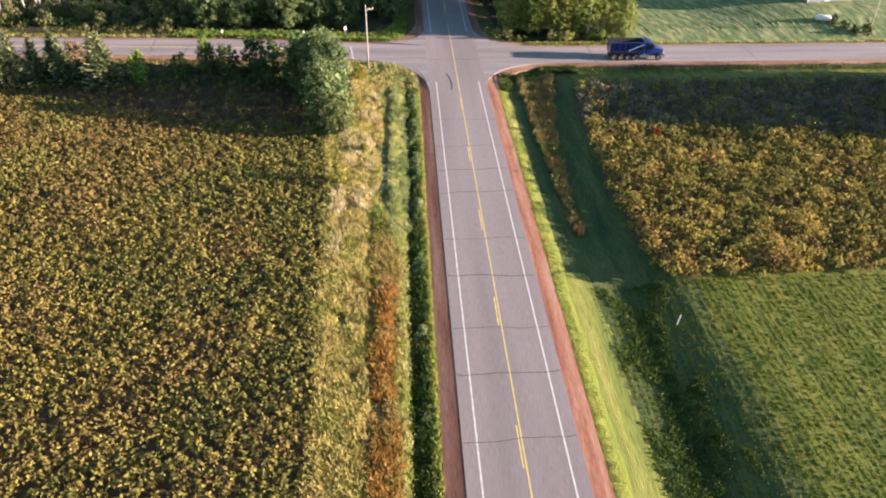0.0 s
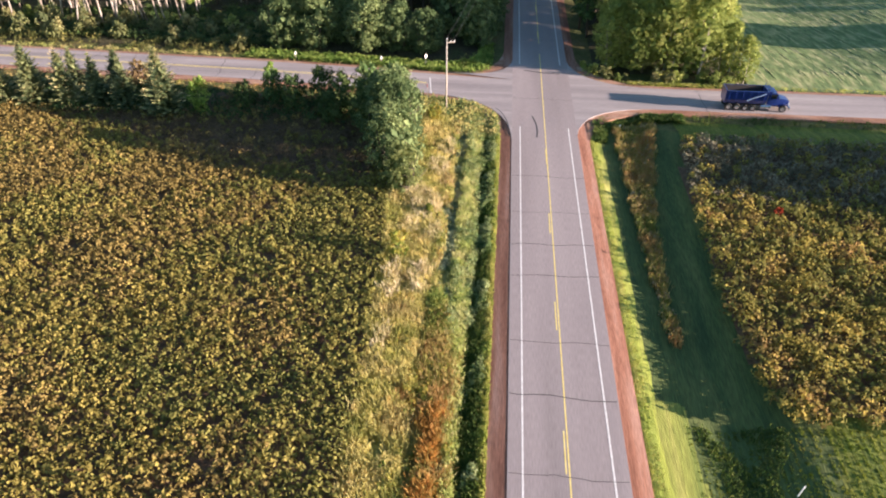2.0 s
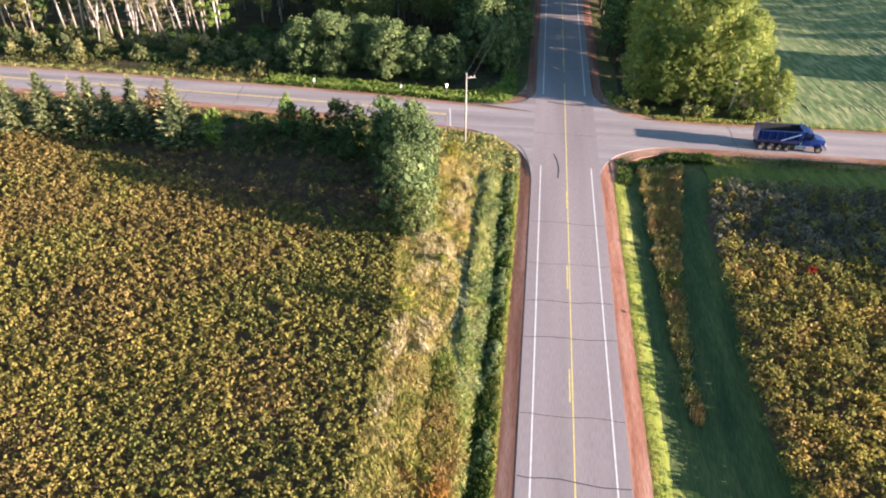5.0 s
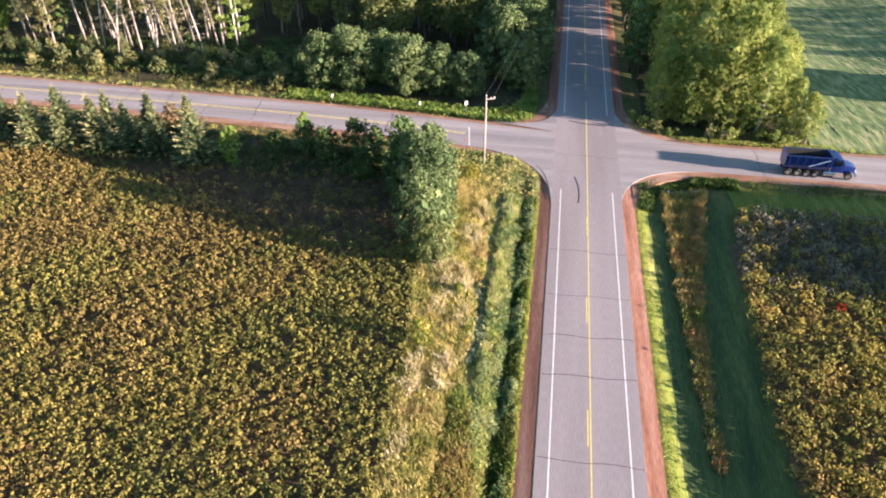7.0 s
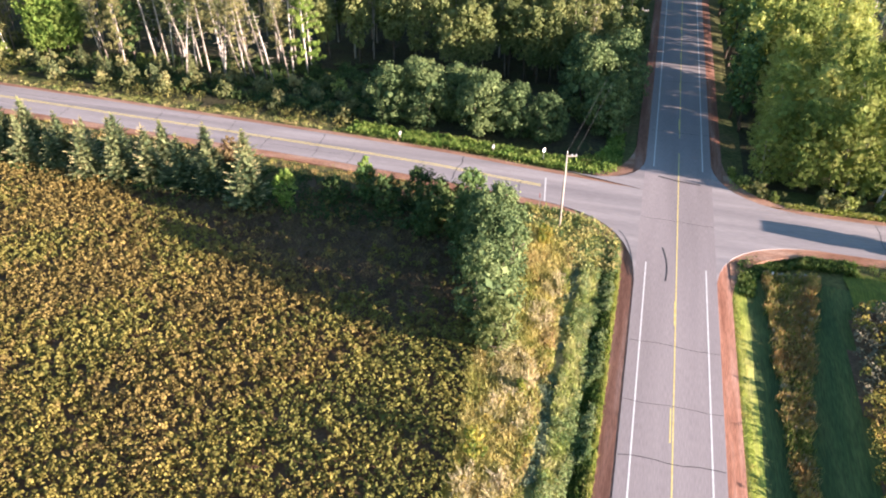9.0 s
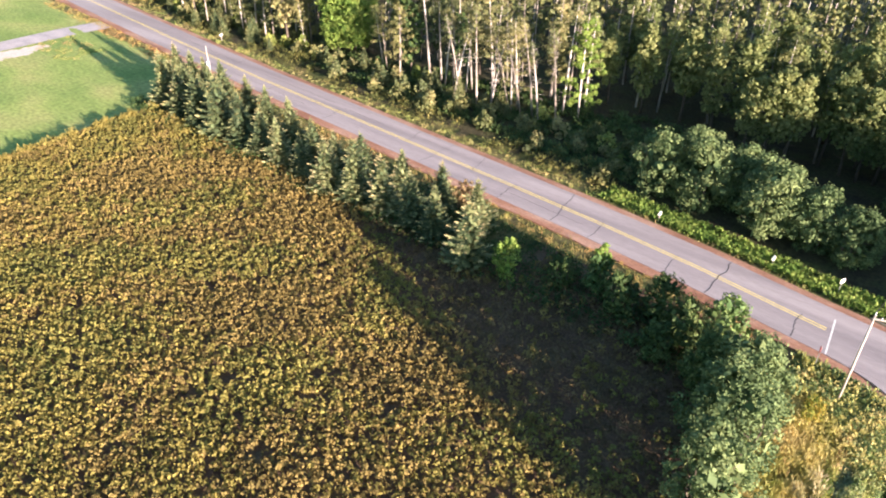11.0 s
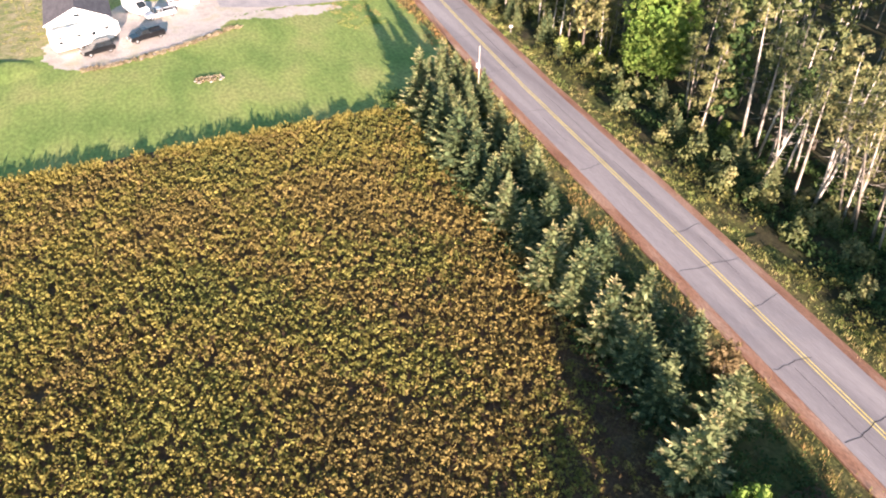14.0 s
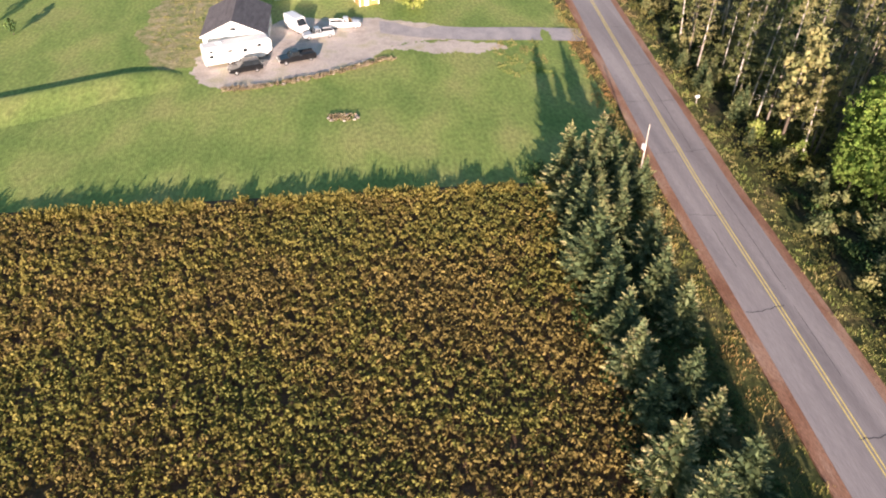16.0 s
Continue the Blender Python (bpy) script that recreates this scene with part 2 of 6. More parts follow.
M["rust"] = material("rust_red_grass", [(0.36, 0.2, 0.05), (0.44, 0.2, 0.05), (0.45, 0.31, 0.09)], 0.5, 1, 0.3, island=0.5, leaf=0.35, rough=0.7)
M["green_grass"] = material("green_ditch_grass", [(0.05, 0.1, 0.022), (0.09, 0.15, 0.03), (0.17, 0.2, 0.05)], 0.25, 1, 0.3, island=0.4, leaf=0.35, rough=0.7)
M["fringe"] = material("bright_verge_grass", [(0.27, 0.36, 0.07), (0.4, 0.43, 0.1), (0.5, 0.45, 0.16)], 0.25, 1, 0.25, island=0.4, leaf=0.42, rough=0.7)
M["leaf_dark"] = material("dark_green_leaves", [(0.042, 0.075, 0.026), (0.078, 0.125, 0.038), (0.135, 0.17, 0.058)], 0.4, 1.5, 0.25, island=0.28, rand=0.25, leaf=0.13, rough=0.65, spec=0.15)
M["leaf_green"] = material("mid_green_leaves", [(0.06, 0.11, 0.036), (0.115, 0.185, 0.055), (0.2, 0.262, 0.088)], 0.35, 1.5, 0.25, island=0.3, rand=0.3, leaf=0.13, rough=0.6, spec=0.2)
M["leaf_yellow"] = material("yellow_green_leaves", [(0.185, 0.24, 0.064), (0.315, 0.37, 0.1), (0.5, 0.505, 0.16)], 0.2, 1.5, 0.22, island=0.3, rand=0.35, leaf=0.4, rough=0.7, spec=0.15)
M["leaf_pine"] = material("pine_needles", [(0.1, 0.125, 0.052), (0.195, 0.205, 0.08), (0.34, 0.3, 0.13)], 0.35, 1.5, 0.3, island=0.3, rand=0.35, leaf=0.22, rough=0.65)
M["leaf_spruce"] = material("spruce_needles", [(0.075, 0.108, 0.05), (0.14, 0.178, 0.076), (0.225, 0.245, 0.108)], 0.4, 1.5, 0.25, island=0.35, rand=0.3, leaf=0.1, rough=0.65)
M["bark"] = material("dark_bark", [(0.07, 0.055, 0.04), (0.14, 0.11, 0.085)], 1.5, 8, 0.35, bump=0.03, bump_scale=9, stretch=(1, 1, 0.2))
M["bark_pale"] = material("pale_bark", [(0.2, 0.17, 0.14), (0.36, 0.31, 0.265), (0.52, 0.47, 0.42)], 0.9, 6, 0.3, bump=0.02, bump_scale=9, rand=0.6, stretch=(1, 1, 0.3))
M["plume"] = material("pale_grass_plumes", [(0.46, 0.42, 0.2), (0.6, 0.52, 0.3), (0.7, 0.6, 0.42)], 0.5, 1, 0.2, island=0.4, leaf=0.45, rough=0.75, spec=0.15)
M["maroon"] = material("dull_brown_leaves", [(0.15, 0.11, 0.055), (0.25, 0.18, 0.085)], 0.5, 2, 0.3, island=0.4, leaf=0.3)
M["red_leaf"] = material("red_leaves", [(0.35, 0.05, 0.02), (0.5, 0.1, 0.04)], 0.5, 2, 0.3, island=0.4, leaf=0.3)

# ---- helpers for building ----


def mesh_np(name, verts, faces, mats, face_mat=None):
    """A mesh from arrays; faces all have the same number of corners."""
    me = bpy.data.meshes.new(name)
    verts, faces = np.asarray(verts, np.float32), np.asarray(faces, np.int32)
    c = faces.shape[1]
    me.vertices.add(len(verts))
    me.vertices.foreach_set("co", verts.ravel())
    me.loops.add(faces.size)
    me.loops.foreach_set("vertex_index", faces.ravel())
    me.polygons.add(len(faces))
    me.polygons.foreach_set("loop_start", np.arange(0, faces.size, c, dtype=np.int32))
    for m in (mats if isinstance(mats, (list, tuple)) else [mats]):
        me.materials.append(m)
    if face_mat is not None:
        me.polygons.foreach_set("material_index", np.asarray(face_mat, np.int32))
    me.update(calc_edges=True)
    return me


def part(name, bm, mat, parent=None, label="", smooth=False):
    """Links a bmesh as one mesh object under a thing or a part."""
    me = bpy.data.meshes.new(name)
    bm.to_mesh(me)
    bm.free()
    me.materials.append(mat)
    if smooth:
        for p in me.polygons:
            p.use_smooth = True
    ob = new(name, me)
    ob.parent = parent
    return tagged(ob, label)


def part_me(name, me, parent=None, label=""):
    ob = new(name, me)
    ob.parent = parent
    return tagged(ob, label)


def box(bm, x0, x1, y0, y1, z0, z1, bevel=0.0):
    """Adds a box, with softened edges where asked."""
    r = bmesh.ops.create_cube(bm, size=1.0)
    for v in r["verts"]:
        v.co = Vector((x0 + (v.co.x + 0.5) * (x1 - x0), y0 + (v.co.y + 0.5) * (y1 - y0), z0 + (v.co.z + 0.5) * (z1 - z0)))
    if bevel:
        bmesh.ops.bevel(bm, geom=list({e for v in r["verts"] for e in v.link_edges}), offset=bevel, segments=2, affect="EDGES", profile=0.5)
    return bm


def tube(bm, pts, radii, sides=7):
    """A tapered tube through points."""
    rings = []
    for i, p in enumerate(pts):
        p = Vector(p)
        d = (Vector(pts[min(i + 1, len(pts) - 1)]) - Vector(pts[max(i - 1, 0)])).normalized()
        u = d.cross(Vector((0.3, 1, 0.1))).normalized()
        w = d.cross(u)
        rings.append([bm.verts.new(p + (u * math.cos(a) + w * math.sin(a)) * radii[i]) for a in (2 * math.pi * s / sides for s in range(sides))])
    for a, b in zip(rings, rings[1:]):
        for s in range(sides):
            bm.faces.new((a[s], a[(s + 1) % sides], b[(s + 1) % sides], b[s]))
    bm.faces.new(list(reversed(rings[0])))
    bm.faces.new(rings[-1])
    return bm


def prism(bm, pts, z0, z1):
    """An upright prism over a plan."""
    lo = [bm.verts.new((x, y, z0)) for x, y in pts]
    hi = [bm.verts.new((x, y, z1)) for x, y in pts]
    bm.faces.new(hi), bm.faces.new(list(reversed(lo)))
    for i in range(len(pts)):
        j = (i + 1) % len(pts)
        bm.faces.new((lo[i], lo[j], hi[j], hi[i]))
    return bm


# ---- lie of the land ----
SIDE_X = [-400, -187, -150, -122, -91, -67, -48, -33, -20, -4.5, 4.5, 400]
SIDE_Y = [41, 25.4, 22.6, 20.6, 19.3, 18.2, 17.3, 16.2, 14.6, 13.0, 11.6, 11.9]


def side_y(x):
    return np.interp(x, SIDE_X, SIDE_Y)


def smoothstep(a, b, x):
    t = np.clip((x - a) / (b - a), 0, 1)
    return t * t * (3 - 2 * t)


def smin(a, b, k):
    h = np.clip(0.5 + 0.5 * (b - a) / k, 0, 1)
    return b + (a - b) * h - k * h * (1 - h)


def ground_z(x, y):
    """Height of the land: roads on low banks with ditches beside them."""
    x, y = np.asarray(x, float), np.asarray(y, float)
    s = y - side_y(x)
    south = smoothstep(-20, -48, y) * smoothstep(0, 6, x)
    hm = np.interp(x, [-18, -13, -10.2, -8.9, -8.0, -6.1, 6.1, 8.2, 11, 13, 16], [0, -0.3, -0.42, -0.68, -0.8, -0.27, -0.27, -0.6, -0.95, -0.85, 0])
    hs = np.interp(x, [5, 6.1, 8.2, 10, 12, 13.5, 15, 17, 18.5, 22, 25], [-0.27, -0.27, -0.56, -0.84, -1.06, -1.1, -0.82, -0.41, -0.12, 0.1, 0.05])
    hm = hm * (1 - south) + hs * south
    north = smoothstep(14, 24, y)
    hm = hm * (1 - north) + north * np.interp(x, [-14, -8, -6, 6, 8, 14], [0, -0.6, -0.27, -0.27, -0.6, 0])
    hd = np.interp(s, [-11, -8, -5.6, 5.6, 8, 13], [0, -0.6, -0.27, -0.27, -0.6, 0])
    d = smin(np.abs(x) - 6.1, np.abs(s) - 5.6, 7.0)
    z = np.where(hm * hd > 0, np.minimum(hm, hd), hm + hd)
    z = z + 2.2 * smoothstep(46, 72, x) * smoothstep(17, 30, y)
    bumps = 0.06 * np.sin(x * 0.31 + 1.3 * np.sin(y * 0.17)) * np.cos(y * 0.27) * smoothstep(1, 8, d)
    return -0.45 + (z + 0.45 + bumps) * smoothstep(-0.6, 0.5, d)


def road_gap(x, y):
    """Distance from the edge of the gravel, rounded at the corners."""
    return smin(np.abs(x) - 6.1, np.abs(y - side_y(x)) - 5.3, 7.0)


def sheet(name, x0, x1, y0, y1, step, mat, lift, inside=None):
    """A piece of ground cover that follows the land; inside(x, y) trims it."""
    xs, ys = np.arange(x0, x1 + step * 0.5, step), np.arange(y0, y1 + step * 0.5, step)
    gx, gy = np.meshgrid(xs, ys)
    v = np.stack([gx.ravel(), gy.ravel(), (ground_z(gx, gy) + lift).ravel()], 1)
    w = len(xs)
    i = (np.arange(len(ys) - 1)[:, None] * w + np.arange(w - 1)[None, :]).ravel()
    f = np.stack([i, i + 1, i + w + 1, i + w], 1)
    if inside is not None:
        c = v[f].mean(1)
        f = f[inside(c[:, 0], c[:, 1])]
        used, inv = np.unique(f, return_inverse=True)
        v, f = v[used], inv.reshape(f.shape)
    me = mesh_np(name, v, f, mat)
    me.polygons.foreach_set("use_smooth", np.ones(len(f), bool))
    return new(name, me)


# ground: fine near the roads, one sheet out to the horizon
gxs = np.concatenate([[-5000, -1500, -600, -350], np.arange(-230, -24, 3.0), np.arange(-24, 24, 0.75), np.arange(24, 141, 3.0), [250, 600, 1500, 5000]])
gys = np.concatenate([[-5000, -1500, -500, -200], np.arange(-120, -3, 2.5), np.arange(-3, 36, 0.75), np.arange(36, 260, 5.0), [400, 900, 2000, 5000]])
gx, gy = np.meshgrid(gxs, gys)
gv = np.stack([gx.ravel(), gy.ravel(), (ground_z(gx, gy) - 0.1 * smoothstep(1.5, 5, smin(np.abs(gx) - 6.1, np.abs(gy - side_y(gx)) - 5.3, 7.0))).ravel()], 1)
gi = (np.arange(len(gys) - 1)[:, None] * len(gxs) + np.arange(len(gxs) - 1)[None, :]).ravel()
ground = tagged(new("ground", mesh_np("ground", gv, np.stack([gi, gi + 1, gi + len(gxs) + 1, gi + len(gxs)], 1), M["meadow"])),
                "rough green and brown meadow ground", "ground", kind="structure")
for p in ground.data.polygons:
    p.use_smooth = True


def wob(x, a=1.0, f=0.2):
    return a * (np.sin(x * f) + 0.6 * np.sin(x * f * 2.7 + 1.3) + 0.4 * np.sin(x * f * 6.1 + 0.4))


# ditch part of the lawn, with the shade put into its colour
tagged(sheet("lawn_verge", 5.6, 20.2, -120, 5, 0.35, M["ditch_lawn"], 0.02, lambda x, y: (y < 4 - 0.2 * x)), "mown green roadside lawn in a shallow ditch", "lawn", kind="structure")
vy = np.arange(-130, 3, 0.5)
vs = np.linspace(0, 1, 9)
vx = 5.7 + vs[None, :] * (2.2 + wob(vy, 0.08, 0.5))[:, None]
vv = np.stack([vx.ravel(), np.repeat(vy, 9), (ground_z(vx, np.repeat(vy, 9).reshape(-1, 9)) + 0.04 - 0.04 * vs[None, :] ** 8).ravel()], 1)
vi = (np.arange(len(vy) - 1)[:, None] * 9 + np.arange(8)[None, :]).ravel()
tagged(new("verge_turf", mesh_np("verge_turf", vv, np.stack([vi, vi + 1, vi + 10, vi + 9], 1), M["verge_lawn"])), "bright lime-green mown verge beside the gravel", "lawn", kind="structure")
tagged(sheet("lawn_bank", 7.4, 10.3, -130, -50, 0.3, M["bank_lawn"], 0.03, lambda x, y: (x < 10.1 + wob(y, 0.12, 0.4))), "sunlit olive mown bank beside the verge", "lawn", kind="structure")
tagged(sheet("roadside_turf", -20.0, -9.2, -96, 3, 0.6, M["turf"], 0.05, lambda x, y: x > np.interp(y, [-95, -76, -66, -51, -35, -21, -14, 5], [-15.3, -15.7, -16.1, -16.9, -17.5, -18.6, -19.6, -19.6])), "tan and green roadside turf", "grass", kind="structure")
tagged(sheet("lawn_strip", 8.0, 130, -4, 7, 0.5, M["lawn"], 0.05, lambda x, y: (y < 4.4 + wob(x, 0.15)) & (x > 18.5) & (y > -3)), "mown green strip beside the road", "lawn", kind="structure")
tagged(sheet("lawn_south", 20, 140, -200, -50, 1.0, M["lawn"], 0.02), "mown green meadow with raked streaks", "lawn", kind="structure")
tagged(sheet("hayfield", 9, 260, 17.5, 130, 2.0, M["hay"], 0.03, lambda x, y: x > 33 + wob(y, 0.4)), "pale green cut hayfield with raked swaths", "field", kind="structure")
tagged(sheet("field_soil", -124, -15.4, -88, 9, 1.0, M["soil"], 0.03, lambda x, y: (y < 1.2 + 8 * (x > -50)) & (x < np.interp(y, [-95, -76, -66, -51, -35, -21, -14, 5], [-15.3, -15.7, -16.1, -16.9, -17.5, -18.6, -19.6, -19.6]) + 0.3)), "dark brown field soil between the plants", "soil", kind="structure")
tagged(sheet("meadow_soil", 15.5, 130, -51, -2, 1.0, M["soil"], 0.06, lambda x, y: (x > 16.9 + wob(y, 0.2) + 2.2 * smoothstep(-12, 0, y) + 2.2 * smoothstep(-46, -51, y)) & (y < -2.6 + wob(x, 0.1))), "dark soil under the meadow plants", "soil", kind="structure")
tagged(sheet("yard_lawn", -330, -121.5, -200, 22, 2.0, M["yard"], 0.02, lambda x, y: (x < -123 + wob(y, 0.3)) & (y < side_y(x) - 7 + wob(x, 0.3))), "sunlit mown yard lawn", "lawn", kind="structure")
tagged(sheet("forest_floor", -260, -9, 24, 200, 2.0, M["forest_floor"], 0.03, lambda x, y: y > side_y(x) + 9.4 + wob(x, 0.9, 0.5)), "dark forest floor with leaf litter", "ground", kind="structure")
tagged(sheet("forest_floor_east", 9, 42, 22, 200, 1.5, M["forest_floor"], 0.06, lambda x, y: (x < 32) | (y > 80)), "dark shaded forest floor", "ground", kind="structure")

# ---- roads ----


def road_mesh(name, half_main, half_side, curves, z0, z1, mat_main, mat_side, shoulder=0.0, drop=0.0):
    """Crossing roads: main strip, side arms and rounded corners, with a skirt down the edges."""
    v, f, fm = [], [], []

    def strip(left, right, m):
        b = len(v)
        for a, c in zip(left, right):
            wide = math.hypot(a[0] - c[0], a[1] - c[1])
            k = shoulder / wide
            ia = (a[0] + (c[0] - a[0]) * k, a[1] + (c[1] - a[1]) * k)
            ic = (c[0] + (a[0] - c[0]) * k, c[1] + (a[1] - c[1]) * k)
            v.extend([(*a, z0), (*a, z1 - drop), (*ia, z1), (*ic, z1), (*c, z1 - drop), (*c, z0)] if shoulder else [(*a, z0), (*a, z1), (*c, z1), (*c, z0)])
        row = 6 if shoulder else 4
        for i in range(len(left) - 1):
            p, q = b + row * i, b + row * i + row
            for k in range(row - 1):
                f.append((p + k, p + k + 1, q + k + 1, q + k))
                fm.append(m)

    ys = np.concatenate([np.arange(-160, 420, 4.0)])
    strip([(-half_main, y) for y in ys], [(half_main, y) for y in ys], 0)
    xs = np.array([-400, -250, -187, -165, -150, -135, -122, -105, -91, -78, -67, -57, -48, -40, -33, -26, -20, -12, -half_main])
    strip([(x, float(side_y(x)) + half_side) for x in xs], [(x, float(side_y(x)) - half_side) for x in xs], 1)
    xs = np.array([half_main, 12, 20, 40, 80, 200, 400])
    strip([(x, float(side_y(x)) + half_side) for x in xs], [(x, float(side_y(x)) - half_side) for x in xs], 1)
    for corner in curves:
        sx, sy = (1 if corner[0][0] > 0 else -1), (1 if corner[-1][1] > 12 else -1)
        hub = (sx * half_main, float(side_y(sx * half_main)) + sy * half_side)
        for a, b2 in zip(corner, corner[1:]):
            b = len(v)
            v.extend([(*hub, z1), (*a, z1 - drop), (*b2, z1 - drop), (*a, z0), (*b2, z0)])
            tri = (b, b + 1, b + 2) if sx * sy < 0 else (b, b + 2, b + 1)
            f.append((*tri, tri[2]))
            fm.append(1)
            f.append((b + 1, b + 3, b + 4, b + 2))
            fm.append(1)
    bm = bmesh.new()
    vs = [bm.verts.new(p) for p in v]
    for face, m in zip(f, fm):
        q = list(dict.fromkeys(face))
        bm.faces.new([vs[i] for i in q]).material_index = m
    bmesh.ops.remove_doubles(bm, verts=bm.verts, dist=0.001)
    bmesh.ops.recalc_face_normals(bm, faces=bm.faces)
    me = bpy.data.meshes.new(name)
    bm.to_mesh(me)
    bm.free()
    me.materials.append(mat_main), me.materials.append(mat_side)
    return new(name, me)


def bow(a, c, b, n=9):
    """A curve from a to b pulled towards c."""
    return [tuple((1 - t) ** 2 * a[i] + 2 * t * (1 - t) * c[i] + t * t * b[i] for i in (0, 1)) for t in (k / n for k in range(n + 1))]


HM, HS = 4.5, 3.95
fillets = [bow((-17, 10.3), (-5.0, 8.9), (-HM, -4)), bow((-15, 19.4), (-5.0, 17.5), (-HM, 26)),
           bow((17, 7.72), (5.5, 7.3), (HM, -2)), bow((17, 15.62), (5.5, 16.2), (HM, 26))]
road = tagged(road_mesh("road_asphalt", HM, HS, fillets, -0.1, 0.0, M["asphalt"], M["asphalt_side"]), "worn grey-pink asphalt crossroads", "road", kind="structure")
fillets_g = [bow((-19, 9.0), (-6.7, 8.3), (-6.05, -6)), bow((-17, 20.8), (-7.0, 18.2), (-6.05, 30)),
             bow((19, 6.4), (7.0, 6.6), (6.05, -4)), bow((19, 16.9), (6.8, 17.2), (6.05, 28))]
tagged(road_mesh("gravel_shoulder", 6.05, 5.25, fillets_g, -0.5, -0.014, M["gravel"], M["gravel_side"], 1.55, 0.18), "reddish gravel road shoulder", "shoulder", kind="structure")


def stripe(name, pts, width, mat, z=0.005):
    """A painted line or crack seal lying on the road."""
    v = []
    for i, p in enumerate(pts):
        a, b = Vector(pts[max(i - 1, 0)]), Vector(pts[min(i + 1, len(pts) - 1)])
        d = (b - a).normalized()
        o = Vector((-d.y, d.x)) * width / 2
        v += [(p[0] + o.x, p[1] + o.y, z), (p[0] - o.x, p[1] - o.y, z)]
    f = [(2 * i, 2 * i + 1, 2 * i + 3, 2 * i + 2) for i in range(len(pts) - 1)]
    ob = new(name, mesh_np(name, v, f, mat))
    ob.parent = road
    return ob


for x in (-3.35, 3.35):
    stripe("edge_line", [(x, y) for y in np.arange(-160, 0.3, 4)] + [(x, 0)], 0.14, M["white_paint"])
    stripe("edge_line", [(x, y) for y in np.arange(24, 420, 4)], 0.14, M["white_paint"])
stripe("centre_line", [(0.1, y) for y in np.arange(-160, 30, 3)], 0.12, M["yellow_paint"])
for k in range(-6, 14):
    stripe("centre_dash", [(-0.14 if k < 1 else 0.0, -26.6 + 15.9 * k - (32 if k < -9 else 0)), (-0.14 if k < 1 else 0.0, -22.5 + 15.9 * k)], 0.12, M["yellow_paint"]) if k not in (2, 3) else None
stripe("centre_line", [(0.12, y) for y in np.arange(34, 400, 6)], 0.1, M["yellow_paint"])
for o in (-0.19, 0.19):
    stripe("centre_line", [(x, float(side_y(x)) + o) for x in np.arange(-390, -17.5, 3)], 0.15, M["yellow_paint"])
stripe("stop_bar", [(-17.7, 16.6), (-16.9, 10.4)], 0.18, M["white_paint"])
rc = random.Random(5)
for y in (-104, -96, -88, -79.5, -71.6, -64.5, -58.7, -50.8, -44.2, -34.3, -28.8, -22.3, -14.0, 9.8, 36, 57, 76, 96):
    ph, tilt = rc.uniform(0, 6), rc.uniform(-0.25, 0.25)
    stripe("crack", [(x, y + tilt * x / 4.5 + 0.1 * math.sin(x * 1.1 + ph) + rc.uniform(-0.05, 0.05)) for x in np.linspace(-4.4, 4.4, 14)], rc.uniform(0.05, 0.09), M["tar"], 0.009)
for i in range(24):
    x0 = -22 - 7.6 * i + rc.uniform(-1.5, 1.5)
    if x0 < -88 and i % 2:
        continue
    lean, ph = rc.uniform(-0.9, 0.4), rc.uniform(0, 6)
    span = (-3.8, 3.8) if rc.random() < 0.6 else ((-3.8, 0.6) if rc.random() < 0.5 else (-0.5, 3.8))
    stripe("crack", [(x0 + lean * s / 3.8 + 0.12 * math.sin(s * 1.5 + ph) + rc.uniform(-0.12, 0.12), float(side_y(x0)) + s) for s in np.linspace(*span, 14)], rc.uniform(0.05, 0.1), M["tar"], 0.009)
for xa, xb, off in ((-152, -128, 1.7), (-121, -100, 1.9), (-98, -88, 1.6), (-80, -72, 2.1), (-60, -47, -1.8), (-112, -104, -1.9)):
    stripe("seam", [(x, float(side_y(x)) + off + rc.uniform(-0.06, 0.06)) for x in np.arange(xa, xb, 1.2)], 0.05, M["tar"], 0.009)
for x0 in (24, 33, 52):
    stripe("crack", [(x0 + 0.1 * math.sin(s * 1.3 + x0), float(side_y(x0)) + s) for s in np.linspace(-3.8, 3.8, 10)], 0.06, M["tar"], 0.009)
stripe("crack", bow((-6.9, 5.9), (-5.2, 4.0), (-4.62, -3), 14), 0.1, M["tar"], 0.012)
stripe("skid_mark", bow((-1.6, 3.5), (-0.7, 0.2), (-1.1, -3.2), 10), 0.16, M["tar"], 0.009)
stripe("seam", [(-2.6, 21.2), (0, 20.4), (3.0, 20.1)], 0.3, M["tar"], 0.012)

# ---- plants that nobody could count ----


def scatter(n, x0, x1, y0, y1, keep, seed):
    r = np.random.default_rng(seed)
    x, y = r.uniform(x0, x1, n), r.uniform(y0, y1, n)
    ok = keep(x, y)
    return x[ok], y[ok]


def lattice(step, x0, x1, y0, y1, keep, seed):
    """Evenly spread plants, each a little off its place."""
    r = np.random.default_rng(seed)
    x, y = np.meshgrid(np.arange(x0, x1, step), np.arange(y0, y1, step))
    x, y = x.ravel() + r.uniform(-0.5, 0.5, x.size) * step, y.ravel() + r.uniform(-0.5, 0.5, y.size) * step
    ok = keep(x, y)
    return x[ok], y[ok]


